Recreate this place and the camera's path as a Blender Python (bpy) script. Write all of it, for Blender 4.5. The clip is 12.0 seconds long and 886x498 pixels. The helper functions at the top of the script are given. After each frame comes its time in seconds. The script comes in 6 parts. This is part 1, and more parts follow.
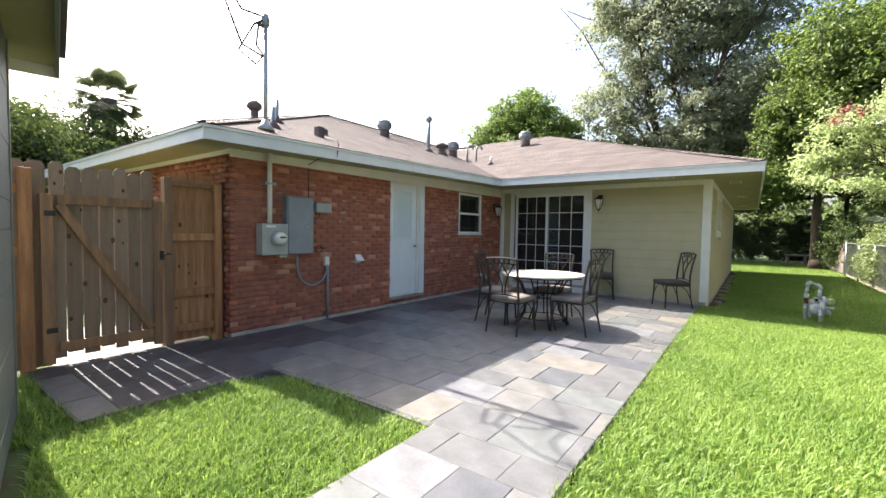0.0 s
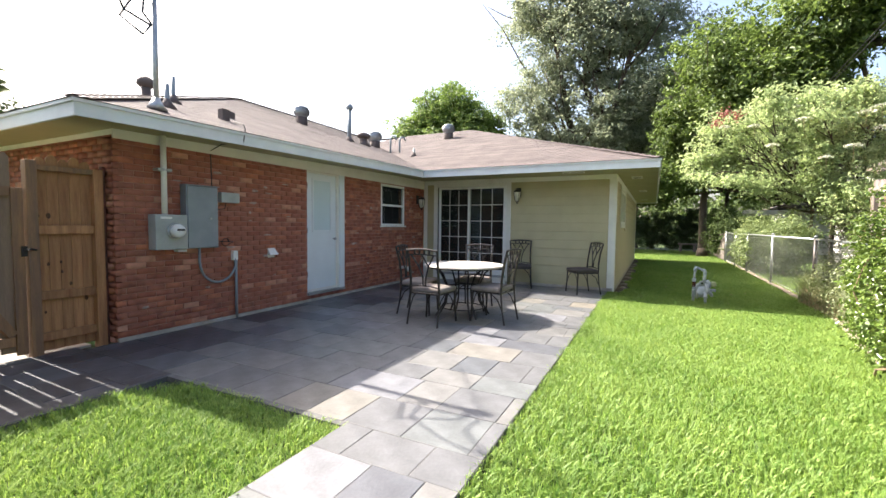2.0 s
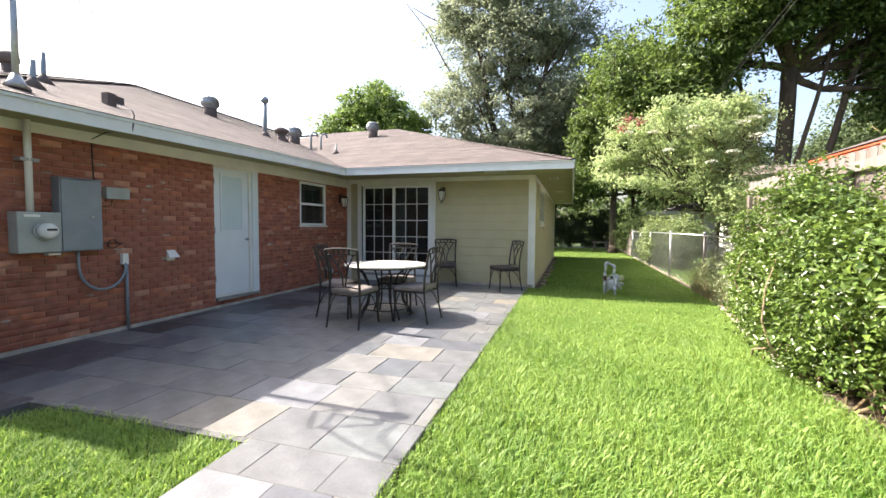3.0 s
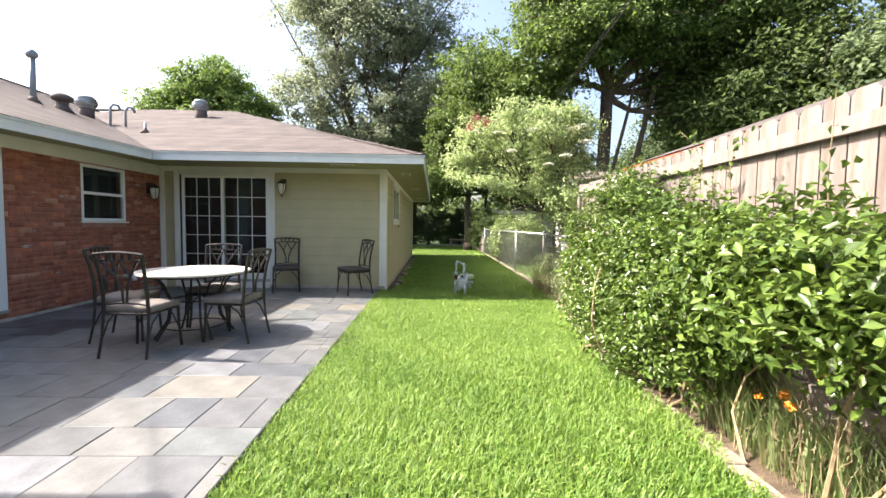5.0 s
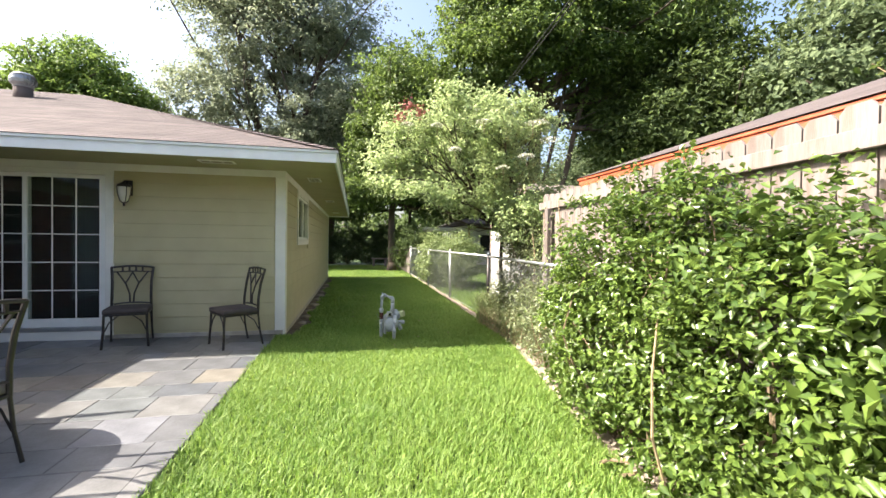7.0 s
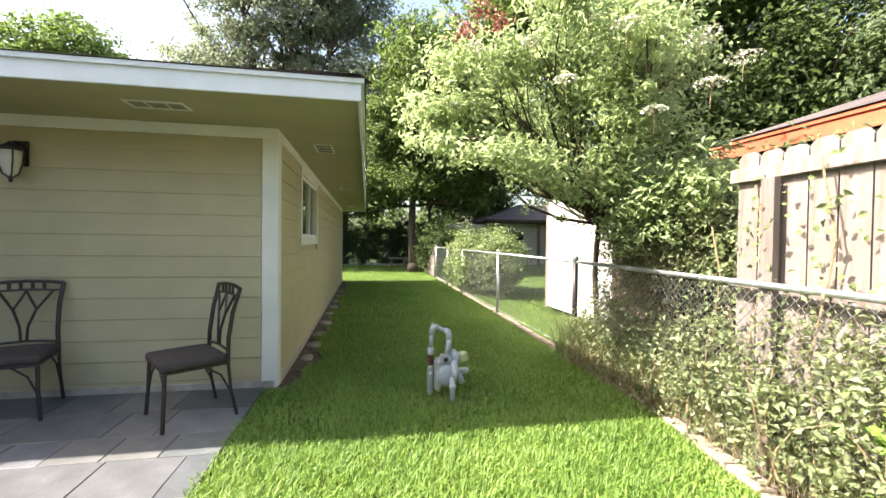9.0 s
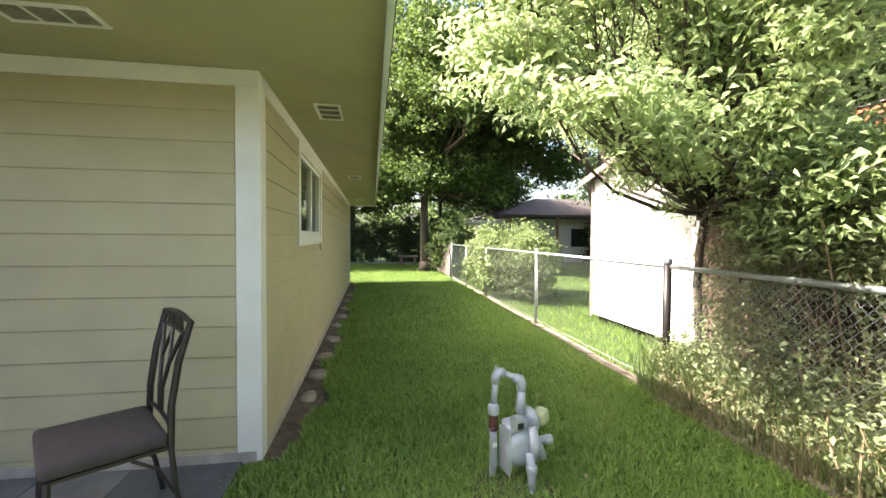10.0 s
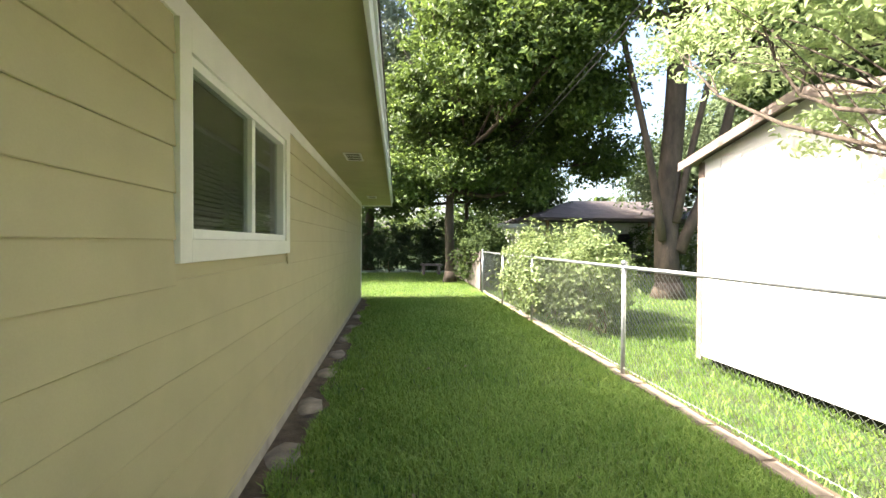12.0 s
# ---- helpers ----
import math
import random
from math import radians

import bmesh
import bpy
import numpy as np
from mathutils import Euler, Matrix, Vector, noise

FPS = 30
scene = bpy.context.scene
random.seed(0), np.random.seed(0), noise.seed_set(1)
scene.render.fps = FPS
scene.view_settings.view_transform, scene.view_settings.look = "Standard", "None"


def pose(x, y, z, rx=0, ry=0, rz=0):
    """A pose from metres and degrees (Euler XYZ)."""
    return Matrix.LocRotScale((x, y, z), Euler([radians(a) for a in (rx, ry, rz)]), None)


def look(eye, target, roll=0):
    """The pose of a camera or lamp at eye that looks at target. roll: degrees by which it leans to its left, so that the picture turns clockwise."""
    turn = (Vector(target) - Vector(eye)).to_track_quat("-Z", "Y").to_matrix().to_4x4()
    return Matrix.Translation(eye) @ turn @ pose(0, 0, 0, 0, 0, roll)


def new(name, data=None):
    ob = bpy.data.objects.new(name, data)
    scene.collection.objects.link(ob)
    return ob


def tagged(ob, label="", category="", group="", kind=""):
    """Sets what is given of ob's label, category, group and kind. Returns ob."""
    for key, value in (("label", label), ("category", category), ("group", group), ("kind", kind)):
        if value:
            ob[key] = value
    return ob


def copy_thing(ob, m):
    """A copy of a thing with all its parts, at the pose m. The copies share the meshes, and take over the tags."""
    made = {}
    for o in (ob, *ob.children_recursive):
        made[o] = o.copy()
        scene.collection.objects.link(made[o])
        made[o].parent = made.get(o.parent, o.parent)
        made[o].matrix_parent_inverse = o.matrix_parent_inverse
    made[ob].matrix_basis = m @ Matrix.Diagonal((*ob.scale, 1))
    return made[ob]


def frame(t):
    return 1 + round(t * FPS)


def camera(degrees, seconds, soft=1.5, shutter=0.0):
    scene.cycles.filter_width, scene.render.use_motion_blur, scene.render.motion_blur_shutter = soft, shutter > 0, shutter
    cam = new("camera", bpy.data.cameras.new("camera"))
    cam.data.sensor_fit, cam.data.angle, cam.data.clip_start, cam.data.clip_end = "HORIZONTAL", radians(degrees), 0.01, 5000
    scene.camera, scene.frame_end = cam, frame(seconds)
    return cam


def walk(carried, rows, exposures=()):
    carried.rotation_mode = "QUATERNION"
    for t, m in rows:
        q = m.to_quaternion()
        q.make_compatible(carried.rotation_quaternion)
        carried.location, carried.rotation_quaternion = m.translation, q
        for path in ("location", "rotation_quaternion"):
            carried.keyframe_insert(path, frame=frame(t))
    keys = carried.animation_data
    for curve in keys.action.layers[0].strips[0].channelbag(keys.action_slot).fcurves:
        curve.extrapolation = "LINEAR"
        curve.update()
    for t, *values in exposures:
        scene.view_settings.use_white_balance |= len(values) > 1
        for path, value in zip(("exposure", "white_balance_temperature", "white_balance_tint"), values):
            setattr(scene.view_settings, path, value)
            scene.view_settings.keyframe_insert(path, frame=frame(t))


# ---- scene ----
cam = camera(92.8, 12.0)
PATH = [
    (0, (0.684, -8.066, 1.335), (-0.499, -6.456, 1.251), 0.9),
    (0.5, (0.694, -8.049, 1.34), (-0.449, -6.41, 1.248), 0.9),
    (1, (0.694, -8.018, 1.332), (-0.38, -6.334, 1.236), 0.9),
    (1.5, (0.709, -7.989, 1.333), (-0.287, -6.258, 1.225), 0.8),
    (2, (0.725, -7.942, 1.316), (-0.166, -6.155, 1.203), 0.7),
    (2.5, (0.744, -7.876, 1.293), (-0.003, -6.024, 1.184), 0.5),
    (3, (0.776, -7.808, 1.28), (0.194, -5.898, 1.175), 0.4),
    (5, (0.975, -7.163, 1.295), (1.02, -5.167, 1.184), 0.8),
    (5.5, (0.931, -6.781, 1.292), (1.159, -4.796, 1.201), 1.3),
    (6, (0.981, -6.31, 1.284), (1.352, -4.346, 1.211), 1.4),
    (6.5, (1.025, -5.769, 1.332), (1.435, -3.812, 1.284), 1.2),
    (8.5, (0.929, -3.468, 1.395), (1.311, -1.505, 1.384), -0.6),
    (9, (0.839, -2.784, 1.378), (1.194, -0.816, 1.339), 0.7),
    (9.5, (0.76, -2.054, 1.392), (1.098, -0.083, 1.334), 1.3),
    (10, (0.707, -1.398, 1.394), (1.036, 0.574, 1.337), 0.4),
    (10.5, (0.692, -0.762, 1.372), (1.007, 1.212, 1.301), -0.1),
    (11, (0.759, -0.143, 1.376), (1.051, 1.834, 1.304), -0.5),
    (11.5, (0.817, 0.413, 1.38), (1.07, 2.397, 1.333), 0.3),
    (12, (0.904, 0.887, 1.392), (1.124, 2.875, 1.363), 0.4),
]
walk(cam, [(t, look(eye, target, roll)) for t, eye, target, roll in PATH],
     exposures=[(0, 2.0, 6750, 12), (3, 2.0, 6750, 12), (6.5, 1.95, 6750, 12), (8.5, 2.05, 6750, 12), (10, 2.55, 6750, 12), (12, 2.65, 6750, 12)])


# world and sun
SUN_DIR = Vector((2.53, -0.07, -2.51)).normalized()
world = bpy.data.worlds.new("world")
scene.world = world
world.use_nodes = True
wn, wl = world.node_tree.nodes, world.node_tree.links
bg = wn["Background"]
sky = wn.new("ShaderNodeTexSky")
sky.sky_type = "NISHITA"
sky.sun_disc = False
sky.sun_elevation = radians(44.6)
sky.sun_rotation = radians(275.4)
sky.air_density, sky.dust_density, sky.ozone_density = 1.0, 4.5, 1.0
wl.new(sky.outputs[0], bg.inputs[0])
bg.inputs[1].default_value = 0.112
sun_data = bpy.data.lights.new("sun", "SUN")
sun_data.energy = 4.1
sun_data.angle = radians(0.55)
sun_data.color = (1.0, 0.95, 0.87)
sun = new("sun", sun_data)
sun.rotation_euler = SUN_DIR.to_track_quat("-Z", "Y").to_euler()

# plan, metres
XB = -4.46          # face of the brick wall
YW = 1.37           # face of the patio wall with the glass doors
YE = 11.75          # far end of the house
EAVE = 2.51         # top of the fascia
SOF = 2.40          # underside of the eaves
EX, EY = 0.79, 0.28  # eave lines of the wing
MX, MY = -3.88, -6.02  # eave lines of the main part
PITCH = 0.37
FX = 3.42           # line of the chain-link fence


# ---- mesh helpers ----
def part(name, bm, material, parent=None, label="", kind="", smooth=False):
    me = bpy.data.meshes.new(name)
    bm.to_mesh(me)
    bm.free()
    if material:
        me.materials.append(material)
    if smooth:
        for p in me.polygons:
            p.use_smooth = True
    ob = new(name, me)
    ob.parent = parent
    return tagged(ob, label=label, kind=kind)


def thing(name, label, category, at=(0, 0, 0), rz=0, group="", kind=""):
    ob = new(name)
    ob.empty_display_size = 0.1
    ob.matrix_basis = pose(*at, 0, 0, rz)
    return tagged(ob, label=label, category=category, group=group, kind=kind)


def structure(name, label=""):
    return tagged(new(name), label=label, kind="structure")


def box(bm, a, b, bevel=0.0):
    x0, y0, z0 = a
    x1, y1, z1 = b
    vs = [bm.verts.new(p) for p in ((x0, y0, z0), (x1, y0, z0), (x1, y1, z0), (x0, y1, z0), (x0, y0, z1), (x1, y0, z1), (x1, y1, z1), (x0, y1, z1))]
    fs = [bm.faces.new([vs[i] for i in f]) for f in ((3, 2, 1, 0), (4, 5, 6, 7), (0, 1, 5, 4), (1, 2, 6, 5), (2, 3, 7, 6), (3, 0, 4, 7))]
    if bevel:
        es = list({e for f in fs for e in f.edges})
        bmesh.ops.bevel(bm, geom=es, offset=bevel, segments=2, affect="EDGES", profile=0.6)
    return vs


def boxm(a, b, bevel=0.0):
    bm = bmesh.new()
    box(bm, a, b, bevel)
    return bm


def tube(bm, pts, radii, seg=8, cap=True):
    pts = [Vector(p) for p in pts]
    if not hasattr(radii, "__len__"):
        radii = [radii] * len(pts)
    rings = []
    side = None
    for i, p in enumerate(pts):
        d = (pts[min(i + 1, len(pts) - 1)] - pts[max(i - 1, 0)]).normalized()
        if side is None:
            side = d.orthogonal().normalized()
        side = (side - d * side.dot(d)).normalized()
        up = d.cross(side)
        rings.append([bm.verts.new(p + (side * math.cos(2 * math.pi * k / seg) + up * math.sin(2 * math.pi * k / seg)) * radii[i]) for k in range(seg)])
    for a, b in zip(rings, rings[1:]):
        for k in range(seg):
            bm.faces.new((a[k], a[(k + 1) % seg], b[(k + 1) % seg], b[k]))
    if cap:
        bm.faces.new(rings[0][::-1])
        bm.faces.new(rings[-1])
    return bm


def tubem(pts, radii, seg=8):
    return tube(bmesh.new(), pts, radii, seg)


def lathe(bm, profile, at=(0, 0, 0), seg=20):
    ax, ay, az = at
    rings = [[bm.verts.new((ax + r * math.cos(2 * math.pi * k / seg), ay + r * math.sin(2 * math.pi * k / seg), az + z)) for k in range(seg)] for r, z in profile]
    for a, b in zip(rings, rings[1:]):
        for k in range(seg):
            bm.faces.new((a[k], a[(k + 1) % seg], b[(k + 1) % seg], b[k]))
    bm.faces.new(rings[0][::-1])
    bm.faces.new(rings[-1])
    return bm


def raw(name, verts, faces, material, parent=None, label="", kind="", smooth=False, category=""):
    """A mesh from numpy arrays, every face with the same number of corners."""
    verts, faces = np.asarray(verts, np.float32), np.asarray(faces, np.int32)
    me = bpy.data.meshes.new(name)
    me.vertices.add(len(verts))
    me.vertices.foreach_set("co", verts.ravel())
    n = faces.shape[1]
    me.loops.add(faces.size)
    me.loops.foreach_set("vertex_index", faces.ravel())
    me.polygons.add(len(faces))
    me.polygons.foreach_set("loop_start", np.arange(0, faces.size, n, dtype=np.int32))
    me.update(calc_edges=True)
    me.materials.append(material)
    if smooth:
        me.polygons.foreach_set("use_smooth", np.ones(len(faces), bool))
    ob = new(name, me)
    ob.parent = parent
    return tagged(ob, label=label, kind=kind, category=category)


# ---- materials ----
def mat(name, color, rough=0.6, metal=0.0, noise_scale=8.0, vary=0.15, fine=90.0, bump=0.15, bump_dist=0.002, color2=None, stretch=(1, 1, 1), spec=0.5, island=0.0, rnd=0.0):
    """A surface with stains at a large scale and grain at a fine one. rnd: how far objects differ, island: how far loose pieces differ."""
    m = bpy.data.materials.new(name)
    m.use_nodes = True
    n, l = m.node_tree.nodes, m.node_tree.links
    b = n["Principled BSDF"]
    tc = n.new("ShaderNodeTexCoord")
    mp = n.new("ShaderNodeMapping")
    mp.inputs["Scale"].default_value = stretch
    l.new(tc.outputs["Object"], mp.inputs[0])
    big, small = n.new("ShaderNodeTexNoise"), n.new("ShaderNodeTexNoise")
    big.inputs["Scale"].default_value, small.inputs["Scale"].default_value = noise_scale, fine
    big.inputs["Detail"].default_value, small.inputs["Detail"].default_value = 6, 4
    l.new(mp.outputs[0], big.inputs[0])
    l.new(mp.outputs[0], small.inputs[0])
    ramp = n.new("ShaderNodeValToRGB")
    c2 = color2 or tuple(max(0, c * (1 - vary * 1.6)) for c in color)
    c1 = tuple(min(1, c * (1 + vary * 0.5)) for c in color)
    ramp.color_ramp.elements[0].position, ramp.color_ramp.elements[1].position = 0.32, 0.68
    ramp.color_ramp.elements[0].color, ramp.color_ramp.elements[1].color = (*c2, 1), (*c1, 1)
    l.new(big.outputs[0], ramp.inputs[0])
    out = ramp.outputs[0]
    hs = n.new("ShaderNodeHueSaturation")
    mr = n.new("ShaderNodeMapRange")
    mr.inputs[3].default_value, mr.inputs[4].default_value = 1 - vary, 1 + vary
    l.new(small.outputs[0], mr.inputs[0])
    l.new(mr.outputs[0], hs.inputs["Value"])
    l.new(out, hs.inputs["Color"])
    out = hs.outputs[0]
    for amount, node, sock in ((rnd, "ShaderNodeObjectInfo", "Random"), (island, "ShaderNodeNewGeometry", "Random Per Island")):
        if amount:
            src, h2, m2 = n.new(node), n.new("ShaderNodeHueSaturation"), n.new("ShaderNodeMapRange")
            m2.inputs[3].default_value, m2.inputs[4].default_value = 1 - amount, 1 + amount
            l.new(src.outputs[sock], m2.inputs[0])
            l.new(m2.outputs[0], h2.inputs["Value"])
            l.new(out, h2.inputs["Color"])
            out = h2.outputs[0]
    l.new(out, b.inputs["Base Color"])
    b.inputs["Roughness"].default_value = rough
    b.inputs["Metallic"].default_value = metal
    b.inputs["Specular IOR Level"].default_value = spec
    if bump:
        bp = n.new("ShaderNodeBump")
        bp.inputs["Strength"].default_value, bp.inputs["Distance"].default_value = bump, bump_dist
        l.new(small.outputs[0], bp.inputs["Height"])
        l.new(bp.outputs[0], b.inputs["Normal"])
    return m


def palette(m, stops, node="ShaderNodeObjectInfo", sock="Random", mix=0.9):
    """Gives each object (or loose piece) a colour of its own out of the stops, under the grain that the material has."""
    n, l = m.node_tree.nodes, m.node_tree.links
    b = n["Principled BSDF"]
    old = b.inputs["Base Color"].links[0].from_socket
    src, ramp, mx = n.new(node), n.new("ShaderNodeValToRGB"), n.new("ShaderNodeMix")
    ramp.color_ramp.interpolation = "CONSTANT"
    el = ramp.color_ramp.elements
    while len(el) < len(stops):
        el.new(0.5)
    for i, (pos, c) in enumerate(stops):
        el[i].position, el[i].color = pos, (*c, 1)
    l.new(src.outputs[sock], ramp.inputs[0])
    mx.data_type, mx.blend_type = "RGBA", "MULTIPLY"
    mx.inputs[0].default_value = mix
    l.new(old, mx.inputs[6])
    l.new(ramp.outputs[0], mx.inputs[7])
    l.new(mx.outputs[2], b.inputs["Base Color"])
    return m


def leaf_mat(name, dark, light, glow=0.35, rough=0.45):
    m = bpy.data.materials.new(name)
    m.use_nodes = True
    n, l = m.node_tree.nodes, m.node_tree.links
    b, o = n["Principled BSDF"], n["Material Output"]
    geo, ramp = n.new("ShaderNodeNewGeometry"), n.new("ShaderNodeValToRGB")
    ramp.color_ramp.elements[0].color, ramp.color_ramp.elements[1].color = (*dark, 1), (*light, 1)
    tc, nz = n.new("ShaderNodeTexCoord"), n.new("ShaderNodeTexNoise")
    nz.inputs["Scale"].default_value = 0.9
    nz.inputs["Detail"].default_value = 3
    l.new(tc.outputs["Object"], nz.inputs[0])
    mx = n.new("ShaderNodeMath")
    mx.operation = "MULTIPLY_ADD"
    mx.inputs[1].default_value, mx.inputs[2].default_value = 0.7, -0.12
    ad = n.new("ShaderNodeMath")
    ad.operation = "MULTIPLY_ADD"
    ad.inputs[1].default_value = 0.7
    l.new(geo.outputs["Random Per Island"], mx.inputs[0])
    l.new(nz.outputs[0], ad.inputs[0])
    l.new(mx.outputs[0], ad.inputs[2])
    l.new(ad.outputs[0], ramp.inputs[0])
    l.new(ramp.outputs[0], b.inputs["Base Color"])
    b.inputs["Roughness"].default_value = rough
    tr, mix = n.new("ShaderNodeBsdfTranslucent"), n.new("ShaderNodeMixShader")
    hs = n.new("ShaderNodeHueSaturation")
    hs.inputs["Value"].default_value = 1.5
    hs.inputs["Hue"].default_value = 0.485
    l.new(ramp.outputs[0], hs.inputs["Color"])
    l.new(hs.outputs[0], tr.inputs[0])
    mix.inputs[0].default_value = glow
    l.new(b.outputs[0], mix.inputs[1])
    l.new(tr.outputs[0], mix.inputs[2])
    l.new(mix.outputs[0], o.inputs[0])
    return m


M_SIDING = mat("siding_paint", (0.415, 0.37, 0.225), 0.55, vary=0.05, noise_scale=3, fine=120, bump=0.25, bump_dist=0.001)
M_SIDING_GREY = mat("grey_siding_paint", (0.18, 0.195, 0.185), 0.6, vary=0.06, noise_scale=3, bump=0.2)
M_TRIM = mat("white_trim_paint", (0.70, 0.69, 0.64), 0.5, vary=0.05, noise_scale=4, bump=0.15, bump_dist=0.001)
M_FASCIA = mat("fascia_paint", (0.66, 0.69, 0.70), 0.5, vary=0.05, noise_scale=4, bump=0.15, bump_dist=0.001)
M_SOFFIT = mat("soffit_paint", (0.37, 0.34, 0.185), 0.6, vary=0.06, noise_scale=2.5, bump=0.15)
M_VENT = mat("vent_metal", (0.30, 0.28, 0.20), 0.6, bump=0)
M_DARK = mat("dark_void", (0.02, 0.02, 0.02), 0.9, bump=0)
M_DOOR = mat("door_paint", (0.66, 0.72, 0.74), 0.4, vary=0.04, noise_scale=3, bump=0.08)
M_SMEAR = mat("mortar_smear", (0.42, 0.33, 0.28), 0.95, vary=0.3, noise_scale=14, bump=0.5)
M_BRICK = mat("brick", (0.34, 0.125, 0.078), 0.85, vary=0.22, noise_scale=9, fine=160, bump=0.6, bump_dist=0.002, rnd=0.14)
palette(M_BRICK, [(0, (1, 1, 1)), (0.55, (0.85, 0.75, 0.7)), (0.72, (1.15, 1.1, 0.95)), (0.84, (0.7, 0.6, 0.6)), (0.93, (1.3, 1.75, 1.85))])
M_BRICK_J = mat("brick_far", (0.34, 0.125, 0.078), 0.85, vary=0.22, noise_scale=9, fine=160, bump=0.6, bump_dist=0.002, island=0.14)
palette(M_BRICK_J, [(0, (1, 1, 1)), (0.55, (0.85, 0.75, 0.7)), (0.72, (1.15, 1.1, 0.95)), (0.84, (0.7, 0.6, 0.6)), (0.93, (1.3, 1.75, 1.85))], "ShaderNodeNewGeometry", "Random Per Island")
M_MORTAR = mat("mortar", (0.34, 0.19, 0.14), 0.9, vary=0.3, noise_scale=5, fine=100, bump=0.7, color2=(0.31, 0.13, 0.09))
M_CONCRETE = mat("concrete", (0.40, 0.37, 0.32), 0.9, vary=0.18, noise_scale=6, fine=130, bump=0.5)
M_SLATE = mat("slate", (0.160, 0.163, 0.168), 0.44, vary=0.2, noise_scale=5, fine=45, bump=0.55, bump_dist=0.003, rnd=0.12)
palette(M_SLATE, [(0, (1, 1, 1)), (0.3, (0.78, 0.82, 0.86)), (0.45, (1.2, 1.16, 1.08)), (0.62, (0.95, 1.0, 0.97)), (0.76, (1.15, 1.15, 1.2)), (0.87, (1.25, 1.16, 1.0)), (0.92, (0.6, 0.62, 0.68)), (0.96, (0.95, 0.85, 0.74)), (0.98, (1.35, 1.2, 0.95))])
M_SLATE_DARK = mat("dark_slate", (0.085, 0.085, 0.095), 0.42, vary=0.25, noise_scale=5, fine=45, bump=0.55, bump_dist=0.003, rnd=0.25)
M_GROUT = mat("grout", (0.13, 0.13, 0.125), 0.9, vary=0.2, noise_scale=7, bump=0.4)
M_SHINGLE = mat("shingle", (0.112, 0.09, 0.085), 0.9, vary=0.2, noise_scale=2.0, fine=70, bump=0.8, bump_dist=0.004, island=0.16)
M_WOOD = mat("cedar_weathered", (0.27, 0.155, 0.075), 0.8, vary=0.25, noise_scale=3.5, fine=40, bump=0.5, stretch=(6, 6, 0.5), color2=(0.17, 0.105, 0.07), rnd=0.2)
M_WOOD_RAW = mat("cedar_fresh", (0.37, 0.195, 0.088), 0.75, vary=0.32, noise_scale=3.5, fine=40, bump=0.4, stretch=(6, 6, 0.5), color2=(0.24, 0.11, 0.05), rnd=0.15)
M_WOOD_TOP = mat("cedar_silvered", (0.23, 0.17, 0.12), 0.85, vary=0.25, noise_scale=3.5, fine=40, bump=0.5, stretch=(6, 6, 0.5), color2=(0.19, 0.14, 0.10), rnd=0.15)
M_KNOT = mat("dark_knot", (0.09, 0.045, 0.022), 0.8, vary=0.3, bump=0.2)
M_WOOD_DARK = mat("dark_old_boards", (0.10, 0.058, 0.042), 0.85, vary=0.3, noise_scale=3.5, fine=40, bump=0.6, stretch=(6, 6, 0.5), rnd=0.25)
M_WOOD_GREY = mat("fence_grey_wood", (0.19, 0.172, 0.158), 0.85, vary=0.28, noise_scale=3.5, fine=40, bump=0.6, stretch=(6, 6, 0.5), color2=(0.16, 0.12, 0.10), rnd=0.18)
M_BOXGREY = mat("grey_enamel", (0.23, 0.27, 0.30), 0.45, 0.2, vary=0.08, noise_scale=6, bump=0.08)
M_METERBOX = mat("pale_grey_enamel", (0.36, 0.39, 0.38), 0.5, 0.2, vary=0.1, noise_scale=6, bump=0.1)
M_GALV = mat("galvanised_steel", (0.40, 0.415, 0.42), 0.42, 0.7, vary=0.12, noise_scale=20, bump=0.15)
M_GREYPIPE = mat("grey_pipe_paint", (0.42, 0.45, 0.48), 0.45, 0.1, vary=0.1, noise_scale=20, bump=0.15)
M_RUST = mat("rusty_iron", (0.13, 0.05, 0.035), 0.8, 0.2, vary=0.3, noise_scale=20, bump=0.4)
M_BLACK = mat("black_wire", (0.015, 0.015, 0.016), 0.5, bump=0)
M_IRON = mat("bronze_iron", (0.042, 0.036, 0.034), 0.4, 0.5, vary=0.15, noise_scale=25, bump=0.1)
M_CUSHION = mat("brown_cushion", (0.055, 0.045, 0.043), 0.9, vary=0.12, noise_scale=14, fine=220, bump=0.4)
# Sunlight is put into this taupe; the wall chairs keep the darker brown.
M_CUSHION_SUN = mat("sunlit_cushion", (0.21, 0.18, 0.16), 0.9, vary=0.12, noise_scale=14, fine=220, bump=0.4)
M_TABLE = mat("stone_tabletop", (0.62, 0.58, 0.52), 0.35, vary=0.1, noise_scale=12, fine=120, bump=0.1)
M_WHITE = mat("white_plastic", (0.75, 0.75, 0.72), 0.4, vary=0.04, bump=0)
M_SHED = mat("shed_white_paint", (0.80, 0.78, 0.75), 0.6, vary=0.05, noise_scale=3, bump=0.2)
M_RAKE = mat("weathered_rake_board", (0.26, 0.20, 0.17), 0.8, vary=0.2, bump=0.3)
M_SHEDROOF = mat("shed_roof", (0.16, 0.13, 0.11), 0.9, vary=0.2, bump=0.5)
M_RED = mat("red_fascia", (0.50, 0.115, 0.05), 0.6, vary=0.15, noise_scale=6, bump=0.2)
M_SOIL = mat("lawn_soil", (0.045, 0.11, 0.018), 0.95, vary=0.3, noise_scale=5, fine=80, bump=0.8, bump_dist=0.01, color2=(0.05, 0.05, 0.022))
